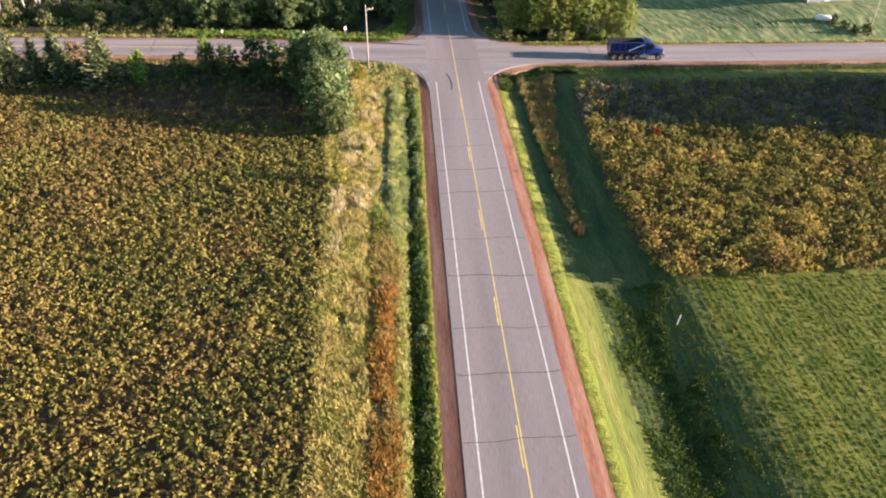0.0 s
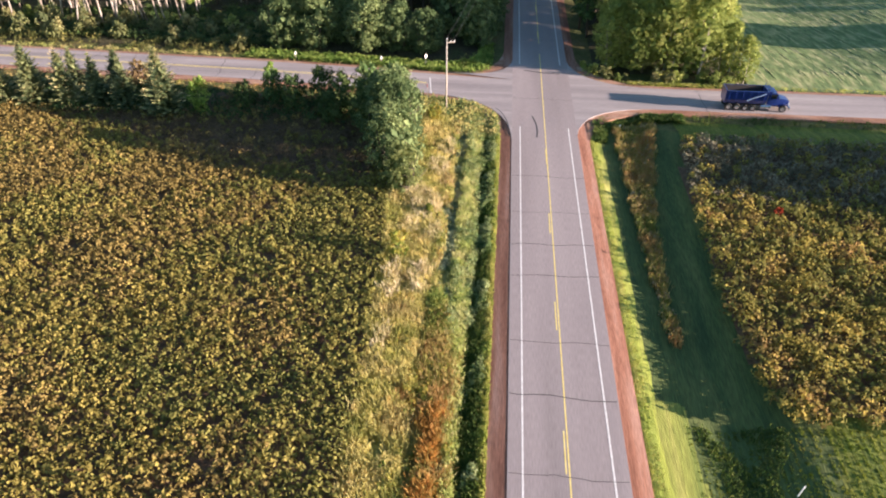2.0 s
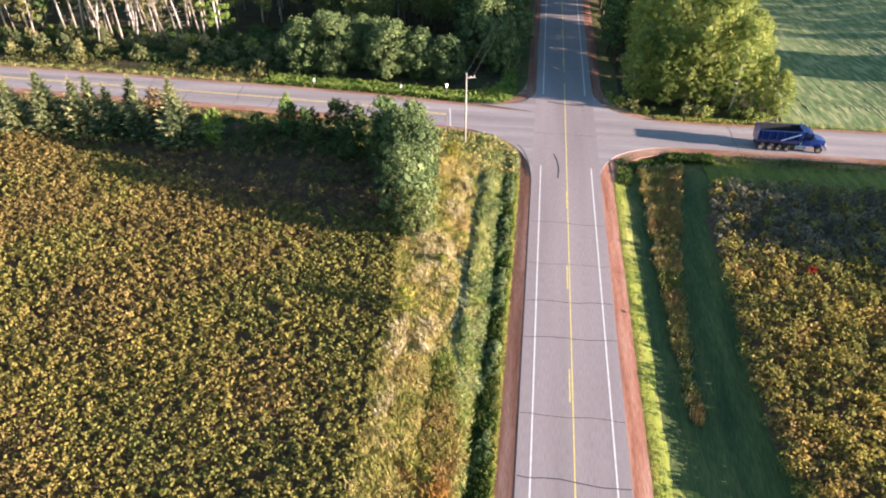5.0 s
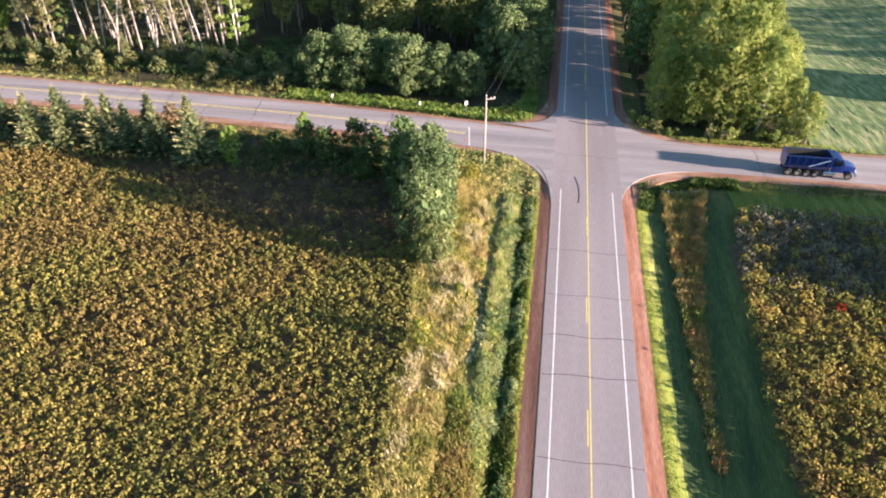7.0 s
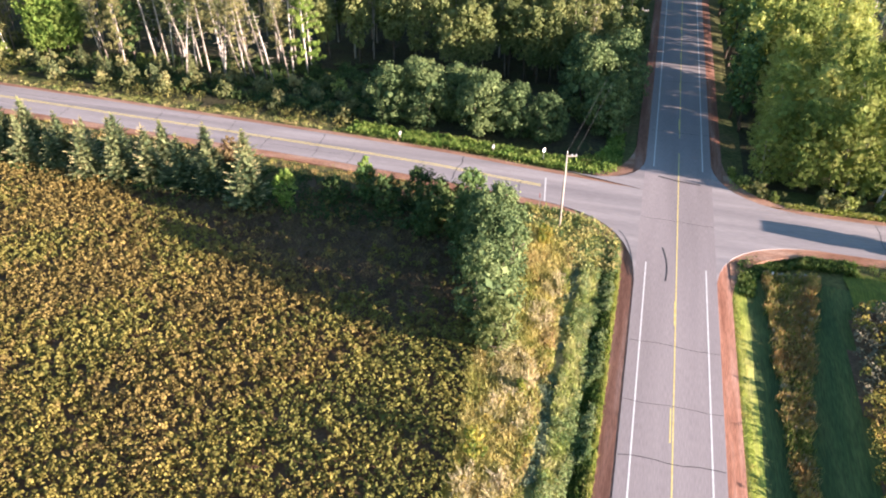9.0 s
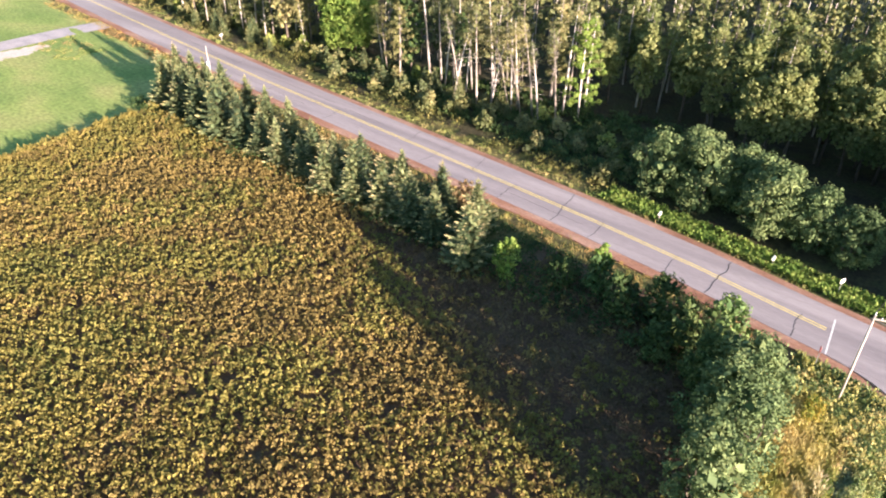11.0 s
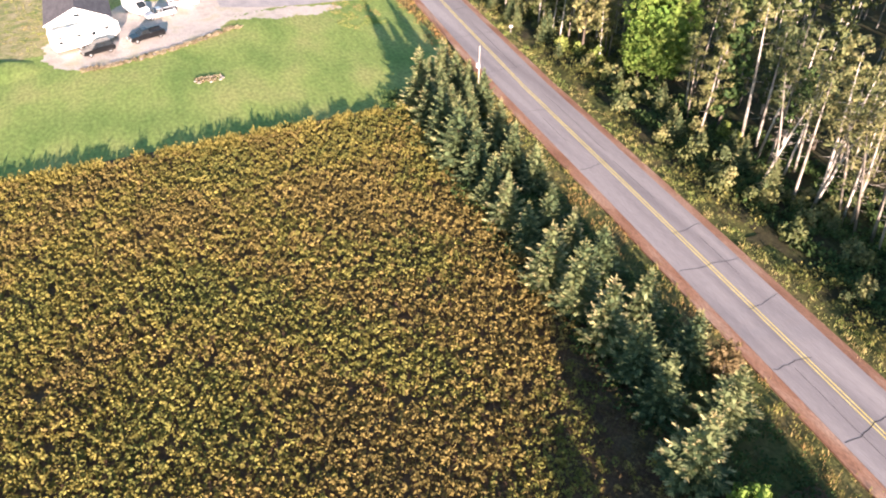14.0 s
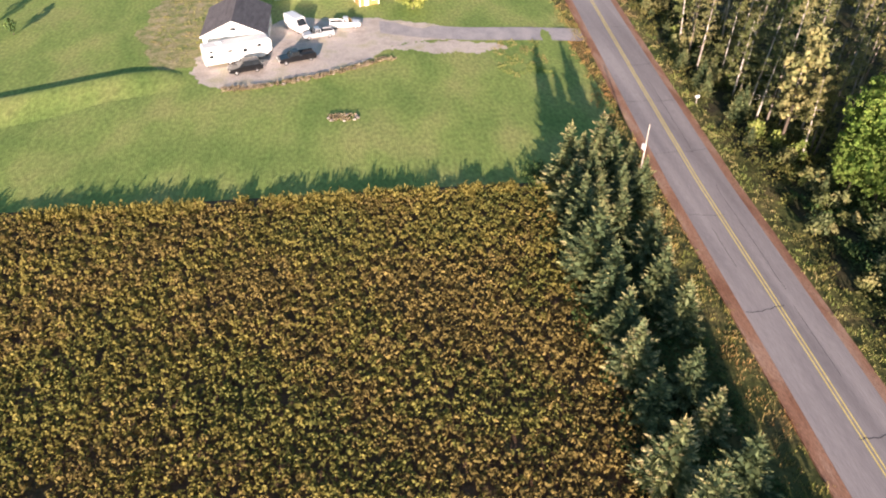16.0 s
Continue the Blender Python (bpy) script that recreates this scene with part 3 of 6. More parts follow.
def plants(name, x, y, mat, seed, height, spread, leaves, leaf_w, leaf_l, upright=0.6, relief=0.0):
    """Leafy clumps joined into one mesh: every leaf a pointed blade of its own, standing out from its clump."""
    r = np.random.default_rng(seed)
    n = len(x)
    h = height * r.uniform(0.65, 1.25, n) * (1 + relief * np.sin(x * 0.62 + 2.1 * np.sin(y * 0.31)) * np.sin(y * 0.55 + 1.7 * np.sin(x * 0.43)))
    z = ground_z(x, y)
    cx, cy, ch = np.repeat(x, leaves), np.repeat(y, leaves), np.repeat(h, leaves)
    cz = np.repeat(z, leaves)
    m = n * leaves
    a, rad = r.uniform(0, 2 * np.pi, m), np.sqrt(r.uniform(0, 1, m)) * spread
    lz = r.uniform(0.25, 1.0, m) * ch
    base = np.stack([cx + np.cos(a) * rad, cy + np.sin(a) * rad, cz + lz * (1 - 0.4 * (rad / spread) ** 2)], 1)
    yaw = a + r.normal(0, 0.6, m)
    up = np.clip(r.normal(upright, 0.25, m), -0.3, 1.4)
    d = np.stack([np.cos(yaw) * np.cos(up), np.sin(yaw) * np.cos(up), np.sin(up)], 1)
    side = np.stack([-np.sin(yaw), np.cos(yaw), r.normal(0, 0.35, m)], 1)
    le = (leaf_l * r.uniform(0.6, 1.3, m))[:, None]
    wi = (leaf_w * r.uniform(0.6, 1.3, m))[:, None]
    root = base - d * le * 0.5
    v = np.stack([root, base + side * wi, base + d * le * 0.5, base - side * wi], 1).reshape(-1, 3)
    return new(name, mesh_np(name, v, np.arange(4 * m).reshape(m, 4), mat))


def domes(name, x, y, mat, seed, height, spread, leaves, leaf_w, leaf_l, relief=0.0):
    """Rounded bushy plants joined into one mesh: small pointed leaves all over a dome, thinner below."""
    r = np.random.default_rng(seed)
    n = len(x)
    size = r.uniform(0.82, 1.16, n)
    h = height * size * (1 + relief * np.sin(x * 0.62 + 2.1 * np.sin(y * 0.31)) * np.sin(y * 0.55 + 1.7 * np.sin(x * 0.43)))
    m = n * leaves
    a, el = r.uniform(0, 2 * np.pi, m), np.arcsin(r.uniform(-0.25, 1.0, m))
    rad = np.repeat(spread * size, leaves) * r.uniform(0.7, 1.08, m)
    o = np.stack([np.cos(a) * np.cos(el), np.sin(a) * np.cos(el), np.sin(el)], 1)
    hh = np.repeat(h, leaves)
    p = np.stack([np.repeat(x, leaves) + o[:, 0] * rad, np.repeat(y, leaves) + o[:, 1] * rad,
                  np.repeat(ground_z(x, y), leaves) + hh * (0.5 + 0.5 * o[:, 2] * r.uniform(0.75, 1.1, m))], 1)
    nrm = o + r.normal(0, 0.6, (m, 3)) + np.array([0, 0, 0.1])
    d = np.cross(nrm, r.normal(0, 1, (m, 3)))
    d /= np.linalg.norm(d, axis=1)[:, None]
    s = np.cross(d, nrm)
    s /= np.linalg.norm(s, axis=1)[:, None]
    le, wi = (leaf_l * r.uniform(0.6, 1.35, m))[:, None], (leaf_w * r.uniform(0.6, 1.35, m))[:, None]
    v = np.stack([p - d * le * 0.5, p + s * wi, p + d * le * 0.5, p - s * wi], 1).reshape(-1, 3)
    return new(name, mesh_np(name, v, np.arange(4 * m).reshape(m, 4), mat))


def blades(name, x, y, mat, seed, height, spread, count, width):
    """Tufts of narrow upright grass blades joined into one mesh."""
    r = np.random.default_rng(seed)
    m = len(x) * count
    bx = np.repeat(x, count) + r.normal(0, spread, m)
    by = np.repeat(y, count) + r.normal(0, spread, m)
    bz = ground_z(bx, by)
    h = np.repeat(height * r.uniform(0.6, 1.3, len(x)), count) * r.uniform(0.6, 1.15, m)
    a, lean = r.uniform(0, 2 * np.pi, m), r.normal(0, 0.3, m)
    w = width * r.uniform(0.6, 1.4, m)
    top = np.stack([bx + np.cos(a) * lean * h, by + np.sin(a) * lean * h, bz + h], 1)
    s = np.stack([-np.sin(a) * w, np.cos(a) * w, 0 * w], 1)
    b = np.stack([bx, by, bz - 0.03], 1)
    mid = (b + top) * 0.5 + np.stack([-np.cos(a) * lean * h * 0.15, -np.sin(a) * lean * h * 0.15, h * 0.12], 1)
    v = np.stack([b, mid + s, top, mid - s], 1).reshape(-1, 3)
    return new(name, mesh_np(name, v, np.arange(4 * m).reshape(m, 4), mat))


def left_edge(y):
    return np.interp(y, [-95, -76, -66, -51, -35, -21, -14, 5], [-15.3, -15.7, -16.1, -16.9, -17.5, -18.6, -19.6, -19.6]) + wob(y, 0.2, 0.35)


def in_field(x, y):
    east = x < left_edge(y)
    south = (y > -86) & ~((x < -64) & (y < -86))
    return east & south & (x > -122.4 + wob(y, 0.3)) & (y < 0.2 + wob(x, 0.4) + 6 * ((x > -48) & (x < -20)))


def field_gap(x, y):
    """A few bare hollows in the crop."""
    return (np.sin(x * 0.9 + 2 * np.sin(y * 0.37)) * np.sin(y * 0.83 + 1.7 * np.sin(x * 0.29))) > -0.9


fx, fy = lattice(0.64, -124, -15, -87, 7, lambda x, y: in_field(x, y) & field_gap(x, y), 11)
kind_r = 0.5 + 0.25 * np.random.default_rng(15).uniform(-1, 1, len(fx)) + 0.4 * np.sin(fx * 0.21 + 2 * np.sin(fy * 0.13)) * np.sin(fy * 0.17 + 1.5 * np.sin(fx * 0.11))
browner = 0.22 + 0.4 * smoothstep(-48, -14, fy) * smoothstep(-23, -36, fx) * smoothstep(-118, -92, fx) + 0.08 * smoothstep(-60, -85, fx)
greener = 0.28 + 0.4 * smoothstep(-36, -22, fx)
# plants inside the corner trees' shadow edge get the darkened leaf colour
hedge_shadow = np.random.default_rng(19).uniform(0, 1, len(fx)) < 0.85 * smoothstep(0, 5, fy - np.interp(fx, [-80, -56, -38, -20], [-0.7, -10.8, -17.3, -19.7])) * smoothstep(-19.5, -22, fx)
kind_r = np.where(hedge_shadow, -9, kind_r)
tagged(domes("field_plants", fx[hedge_shadow], fy[hedge_shadow], M["crop_shadow"], 20, 0.8, 0.34, 16, 0.075, 0.27, 0.25), "dark brown field plants coloured for the shadow beside the hedge", "field plants", kind="stuff")
for pick, mat, seed, lab in (((kind_r > -5) & (kind_r < browner), "crop_brown", 12, "brown-orange waist-high field plants past their prime"),
                             (kind_r > 1 - greener, "crop_green", 16, "olive-green waist-high field plants"),
                             ((kind_r >= browner) & (kind_r <= 1 - greener), "crop", 18, "olive-yellow waist-high field plants turning brown")):
    tagged(domes("field_plants", fx[pick], fy[pick], M[mat], seed, 0.95, 0.41, 19, 0.105, 0.34, 0.1), lab, "field plants", kind="stuff")


def in_right(x, y):
    edge = np.interp(y, [-53, -49, -44, -36, -26, -18, -8, -2], [18.3, 16.7, 15.9, 15.8, 16.1, 16.6, 17.5, 18.8]) + wob(y, 0.2, 0.4)
    return (x > edge) & (y < -2.4 + wob(x, 0.15)) & (y > -52.3 + wob(x, 0.2))


ex0, ey0 = scatter(1500, -123.2, -121.2, -88, 2, lambda x, y: np.sin(y * 0.21 + np.sin(y * 0.9)) > -0.8, 13)
tagged(plants("field_edge_plants", ex0, ey0, M["crop"], 14, 1.35, 0.34, 12, 0.09, 0.45, 1.0), "taller olive weeds along the field's far edge", "weeds", kind="stuff")
rx, ry = lattice(0.85, 15, 72, -53, -2, in_right, 21)
rk = np.random.default_rng(23).uniform(0, 1, len(rx)) + 0.3 * np.sin(rx * 0.33 + 2 * np.sin(ry * 0.23)) * np.sin(ry * 0.29 + 1.5 * np.sin(rx * 0.19))
# grey leaf picked north of the shadow line, painting its shade into the plants
tree_shade = (np.random.default_rng(29).uniform(0, 1, len(rx)) < 0.75 * smoothstep(-20, -14, ry + 0.15 * (rx - 18)))
tagged(domes("meadow_plants", rx[tree_shade], ry[tree_shade], M["meadow_grey"], 30, 1.4, 0.55, 28, 0.11, 0.34, 0.28), "greyish brown meadow plants tinted for the shade of the trees", "meadow plants", kind="stuff")
rk = np.where(tree_shade, np.nan, rk)
for pick, mat, seed, hgt, lab in ((rk < 0.3, "crop_brown", 22, 1.35, "browning wild meadow plants"), (rk > 0.62, "crop_green", 24, 1.65, "green wild meadow plants"),
                                  ((rk >= 0.3) & (rk <= 0.62), "crop_r", 26, 1.5, "yellowing wild meadow plants")):
    tagged(domes("meadow_plants", rx[pick], ry[pick], M[mat], seed, hgt, 0.55, 28, 0.12, 0.36, 0.28), lab, "meadow plants", kind="stuff")
cx0, cy0 = scatter(420, 17, 40, -52, -28, lambda x, y: in_right(x, y) & (np.sin(x * 0.5 + np.sin(y * 0.4)) * np.sin(y * 0.6) > 0.1), 27)
tagged(domes("meadow_plants", cx0, cy0, M["crop_r"], 28, 1.9, 0.75, 46, 0.08, 0.3, 0.2), "taller yellow weeds standing out of the meadow", "meadow plants", kind="stuff")

# roadside growth west of the main road
def strip_pts(n, a, b, y0, y1, seed, keep=None):
    return scatter(n, a, b, y0, y1, keep or (lambda x, y: x > -999), seed)


def band_line(y):
    """The trodden line between the straw band and the growth nearer the ditch."""
    return np.interp(y, [-95, -76, -54, -40, -20, 2], [-11.2, -11.4, -12.1, -12.5, -13.1, -12.6]) + wob(y, 0.12, 0.45)


def patch(x, y, a, b, ph=0.0):
    """Uneven patches, from -1 to 1."""
    return np.sin(x * a + 1.3 * np.sin(y * b * 0.7 + ph)) * np.sin(y * b + 1.1 * np.sin(x * a * 0.6 + ph) + ph)


def straw_band(x, y):
    return (x > left_edge(y) - 0.2) & (x < band_line(y) - 0.2)


def near_band(x, y):
    return (x > band_line(y) + 0.25) & (x < np.interp(y, [-46, -36], [-8.9, -11.6]) + wob(y, 0.15, 0.6))


def plume_spots(x, y):
    near = [((x - px) / rx2) ** 2 + ((y - py) / ry2) ** 2 for px, py, rx2, ry2 in
            ((-16.3, -36.5, 0.8, 3.2), (-13.4, -36, 1.0, 2.6), (-14.2, -22.5, 1.5, 3.2), (-15.8, -19.5, 1.2, 2.2), (-13.6, -13, 1.2, 2.2), (-12.9, -7.5, 1.0, 2.0), (-15.6, -27, 0.8, 1.6), (-16.0, -46, 0.6, 2.5), (-12.9, -28, 0.6, 1.6))]
    return np.min(near, axis=0) < 1 + wob(y, 0.15, 1.1)


# straw band
gx1, gy1 = strip_pts(19000, -20, -11, -95, 1, 31, lambda x, y: straw_band(x, y) & (patch(x, y, 0.9, 0.5) > -0.85))
tagged(blades("yellow_grass", gx1, gy1, M["straw"], 32, 0.78, 0.22, 12, 0.042), "straw-yellow tall roadside grass", "grass", kind="stuff")
gx2, gy2 = strip_pts(8000, -20, -11, -95, 1, 33, lambda x, y: straw_band(x, y) & (patch(x, y, 0.7, 0.33, 2.0) > 0.25))
tagged(blades("rust_grass", gx2, gy2, M["verge_rust"], 34, 0.72, 0.22, 11, 0.042), "tan-orange patches in the roadside grass", "grass", kind="stuff")
px, py = strip_pts(1300, -20, -11, -95, 1, 35, lambda x, y: straw_band(x, y) & (patch(x, y, 1.0, 0.42, 4.0) > 0.42))
tagged(domes("roadside_weeds", px, py, M["weed"], 36, 0.85, 0.36, 22, 0.06, 0.24, 0.25), "green and gold leafy weeds in the dry grass", "weeds", kind="stuff")
gx4, gy4 = strip_pts(6500, -18.5, -11.3, -50, 1, 49, lambda x, y: plume_spots(x, y) & (patch(x, y, 2.3, 1.1) > -0.3))
tagged(blades("plume_grass", gx4, gy4, M["plume"], 50, 1.0, 0.2, 13, 0.04), "pale feathery grass plumes", "grass", kind="stuff")
# growth between the straw band and the ditch
gx5, gy5 = strip_pts(11000, -13.5, -8.5, -95, 2, 55, lambda x, y: near_band(x, y) & (patch(x, y, 1.1, 0.5, 1.0) > -0.8))
south5 = gy5 < -41 + wob(gx5, 1.0, 0.9)
tagged(blades("tan_grass", gx5[south5], gy5[south5], M["verge_rust"], 58, 0.7, 0.2, 11, 0.04), "tan and brown grass above the ditch", "grass", kind="stuff")
tagged(blades("tan_grass", gx5[~south5], gy5[~south5], M["straw_green"], 59, 0.75, 0.2, 11, 0.04), "tan and green grass above the ditch", "grass", kind="stuff")
px, py = strip_pts(1900, -13.5, -8.5, -95, 2, 57, lambda x, y: near_band(x, y) & (patch(x, y, 1.2, 0.6, 3.0) > 0.05))
tagged(domes("roadside_weeds", px, py, M["weed"], 56, 0.8, 0.34, 22, 0.06, 0.22, 0.25), "green and brown leafy weeds above the ditch", "weeds", kind="stuff")
ox, oy = strip_pts(2600, -12, -8.8, -82, -50, 37, lambda x, y: near_band(x, y) & (((np.abs(x + 10.5) < 0.8 + wob(y, 0.2, 0.9)) & (y > -58.5) & (y < -52.5)) | ((np.abs(x + 10.7) < 0.8) & (y > -67) & (y < -60)) | ((np.abs(x + 10.2) < 1.1) & (y < -70))) & (patch(x, y, 2.1, 0.9) > -0.5))
tagged(blades("rust_grass", ox, oy, M["rust"], 38, 0.85, 0.22, 13, 0.045), "rust-orange dying ferns and grass", "grass", kind="stuff")
gx6, gy6 = strip_pts(1900, -12.6, -9.8, -40, 3, 51, lambda x, y: (np.abs(x + 11.1 + wob(y, 0.15, 0.5)) < 0.85) & (patch(x, y, 0.5, 0.75) > -0.12))
tagged(domes("sage_weeds", gx6, gy6, M["sage"], 52, 0.4, 0.32, 22, 0.05, 0.24, 0.4), "grey-green weeds in the low hollow", "weeds", kind="stuff")
gx3, gy3 = strip_pts(6500, -10.5, -8.5, -95, 3, 45, lambda x, y: x > np.interp(y, [-46, -36], [-9.4, -10.3]) + wob(y, 0.15, 0.6))
tagged(blades("bank_grass", gx3, gy3, M["crest"], 46, 0.66, 0.2, 12, 0.042), "sunlit yellow-green grass on the ditch crest", "grass", kind="stuff")
px, py = strip_pts(1500, -10.3, -8.2, -46, 3, 53, lambda x, y: patch(x, y, 1.2, 0.5, 1.0) > -0.2)
tagged(domes("bank_weeds", px, py, M["lush"], 54, 0.7, 0.34, 22, 0.055, 0.24, 0.3), "pale green weeds on the ditch crest", "weeds", kind="stuff")
# ditch bank
dx, dy = strip_pts(6000, -8.7, -7.0, -110, 3, 39)
tagged(blades("ditch_grass", dx, dy, M["green_grass"], 40, 0.45, 0.25, 12, 0.045), "dark green grass on the ditch bank", "grass", kind="stuff")
dx, dy = strip_pts(2600, -8.6, -6.7, -95, 4, 47, lambda x, y: np.sin(y * 0.6 + np.sin(x * 2)) > 0.95 - smoothstep(-60, -18, y) * 1.5)
tagged(domes("ditch_weeds", dx, dy, M["lush"], 48, 0.55, 0.3, 20, 0.055, 0.22, 0.3), "lush green weeds on the ditch bank", "weeds", kind="stuff")
ex, ey = strip_pts(6500, -6.85, -6.1, -130, -2, 41)
tagged(blades("verge_grass", ex, ey, M["fringe"], 42, 0.3, 0.08, 9, 0.04), "bright yellow-green grass fringe beside the gravel", "grass", kind="stuff")
vx, vy = strip_pts(2600, 6.0, 7.0, -130, -2, 43)
tagged(blades("verge_grass", vx, vy, M["fringe"], 44, 0.14, 0.15, 9, 0.03), "bright yellow-green grass verge beside the gravel", "grass", kind="stuff")
tx, ty = scatter(30000, 10, 58, -100, -52.3, lambda x, y: x - 9 < 0.55 * (y + 110), 61)
tx = np.round(tx / 0.62) * 0.62 + np.random.default_rng(64).normal(0, 0.07, len(tx))
tagged(blades("lawn_tufts", tx, ty, M["tuft"], 62, 0.11, 0.09, 5, 0.045), "mown rows of short bright grass tufts", "grass", kind="stuff")
tx, ty = scatter(7000, 10.2, 17.5, -112, -52.2, lambda x, y: patch(x, y, 0.9, 0.35) > -0.35 + 0.12 * np.abs(x - 13), 65)
tagged(blades("ditch_grass", tx, ty, M["green_grass"], 66, 0.24, 0.22, 7, 0.045), "longer dark green grass in the shallow ditch", "grass", kind="stuff")
# unmown strip east of the main road
def right_strip(x, y):
    c = np.interp(y, [-42, -34, -17, 2], [10.7, 10.6, 11.1, 12.6])
    w = np.interp(y, [-42, -36, -30, -17, 2], [0.4, 0.5, 0.75, 1.35, 2.8])
    return np.abs(x - c) < w + wob(y, 0.15, 0.9)


sx1, sy1 = scatter(4200, 8, 16, -43, 2, right_strip, 51)
tagged(blades("tall_grass", sx1, sy1, M["verge_rust"], 52, 0.85, 0.2, 9, 0.045), "tan and rusty tall grass in the unmown strip", "grass", kind="stuff")
sx3, sy3 = scatter(1500, 8, 16, -43, 2.5, right_strip, 56)
tagged(plants("tall_grass", sx3, sy3, M["dead_weed"], 57, 0.7, 0.3, 12, 0.05, 0.34, 1.0), "unmown strip of dry brown weeds", "grass", kind="stuff")
sx2, sy2 = scatter(900, 8, 16, -43, 2.5, right_strip, 53)
tagged(plants("strip_weeds", sx2, sy2, M["weed"], 54, 0.85, 0.4, 12, 0.07, 0.35, 0.6), "green weeds in the unmown strip", "weeds", kind="stuff")
# verges of the side roads
def side_band(lo, hi):
    return lambda x, y: (y - side_y(x) > lo) & (y - side_y(x) < hi)


for n, x0, x1, lo, hi, mat, hgt, seed, lab in (
        (4200, -200, -16, 5.2, 7.9, "straw_green", 0.4, 61, "yellow-green grass verge below the forest"),
        (5200, -200, -18, -8.4, -5.1, "verge_rust", 0.45, 63, "dry grass verge between spruces and road"),
        (3500, 14, 110, -7.3, -5.2, "green_grass", 0.5, 65, "green ditch grass beside the road"),
        (2600, 16, 110, 5.3, 7.0, "fringe", 0.35, 67, "yellow grass verge beside the hayfield")):
    bx, by = scatter(n * 3, x0, x1, -8, 45, side_band(lo, hi), seed)
    tagged(blades("verge_grass", bx, by, M[mat], seed + 1, hgt, 0.3, 11, 0.032), lab, "grass", kind="stuff")
bx, by = scatter(7500, -200, -12, 20, 50, lambda x, y: side_band(7.4, 14)(x, y) & (np.sin(x * 0.5 + 2 * np.sin(y * 0.6)) + np.sin(x * 0.19) > 0.3 * (y - side_y(x) - 12)) & ~((x > -48) & (x < -14)), 69)
tagged(plants("forest_edge_brush", bx, by, M["brush"], 70, 1.1, 0.7, 11, 0.1, 0.42, 0.6, 0.7), "green and yellow undergrowth along the forest edge", "undergrowth", kind="stuff")

bx, by = scatter(6500, -118, -47, 27, 50, lambda x, y: (y > side_y(x) + 11) & (y < np.interp(x, [-118, -80, -47], [40, 47, 50])) & (np.sin(x * 0.7 + np.sin(y * 0.5)) + np.sin(y * 0.9) > -1.1), 101)
tagged(plants("forest_undergrowth", bx, by, M["leaf_dark"], 102, 1.0, 0.6, 9, 0.13, 0.4, 0.6, 0.5), "dark green undergrowth on the forest floor", "undergrowth", kind="stuff")

bx, by = scatter(4200, -190, -118, 29, 48, lambda x, y: (y > side_y(x) + 11) & (np.sin(x * 0.7 + np.sin(y * 0.5)) + np.sin(y * 0.9) > -0.9), 103)
tagged(plants("forest_undergrowth", bx, by, M["brush"], 104, 1.0, 0.6, 9, 0.13, 0.4, 0.6, 0.5), "olive undergrowth on the forest floor", "undergrowth", kind="stuff")

# rank growth at the four corners
for n, box4, lo, hi, mat, hgt, seed, lab in (
        (1700, (-19, -6, -3, 10), 0.35, 5.5, "lush", 0.8, 91, "pale green lush weeds at the road corner"),
        (800, (-19, -6, -3, 10), 0.35, 6.5, "straw", 1.0, 93, "straw-coloured growth at the road corner"),
        (2900, (-50, -8, 19, 34), 0.6, 4.2, "leaf_bright", 0.75, 95, "lush green weeds below the roadside trees"),
        (1500, (7, 36, 16, 27), 0.2, 1.6, "fringe", 0.4, 97, "sunlit yellow grass round the road corner"),
        (1500, (7, 20, -3, 6), 0.3, 2.2, "green_grass", 0.5, 99, "green grass round the culvert corner")):
    bx, by = scatter(n * 3, *box4, lambda x, y: (road_gap(x, y) > lo) & (road_gap(x, y) < hi), seed)
    tagged(plants("corner_growth", bx[:n], by[:n], M[mat], seed + 1, hgt, 0.42, 8, 0.085, 0.38, 0.9), lab, "weeds", kind="stuff")



def swaths(name, x0, x1, y0, y1, gap, lean, seed):
    """Raked ridges of cut hay: short, low, uneven, all one way."""
    r = np.random.default_rng(seed)
    v, f = [], []
    for x in np.arange(x0, x1, gap):
        y = y0 + r.uniform(0, 4)
        while y < y1:
            ln = r.uniform(3, 9)
            px = x + r.normal(0, 0.25) - lean * (y - y0)
            n = int(ln / 0.8) + 2
            if r.random() < 0.75 and px > 35:
                b = len(v)
                wide, high = r.uniform(0.1, 0.24), r.uniform(0.03, 0.075)
                for k in range(n):
                    t = k / (n - 1)
                    yy = y + ln * t
                    cx = px - lean * ln * t + r.normal(0, 0.07)
                    e = math.sin(math.pi * (0.08 + 0.84 * t)) ** 0.5
                    z = float(ground_z(cx, yy)) + 0.02
                    v += [(cx - wide * e, yy, z), (cx + r.normal(0, 0.05), yy, z + high * e * r.uniform(0.6, 1.2)), (cx + wide * e, yy, z)]
                for k in range(n - 1):
                    q = b + 3 * k
                    f += [(q, q + 1, q + 4, q + 3), (q + 1, q + 2, q + 5, q + 4)]
            y += ln + r.uniform(0.5, 5)
    return new(name, mesh_np(name, v, f, M["swath"]))


tagged(swaths("hay_swaths", 36, 110, 19, 80, 1.05, 0.2, 105), "pale raked swaths of cut hay", "hay", kind="stuff")

# ---- trees ----


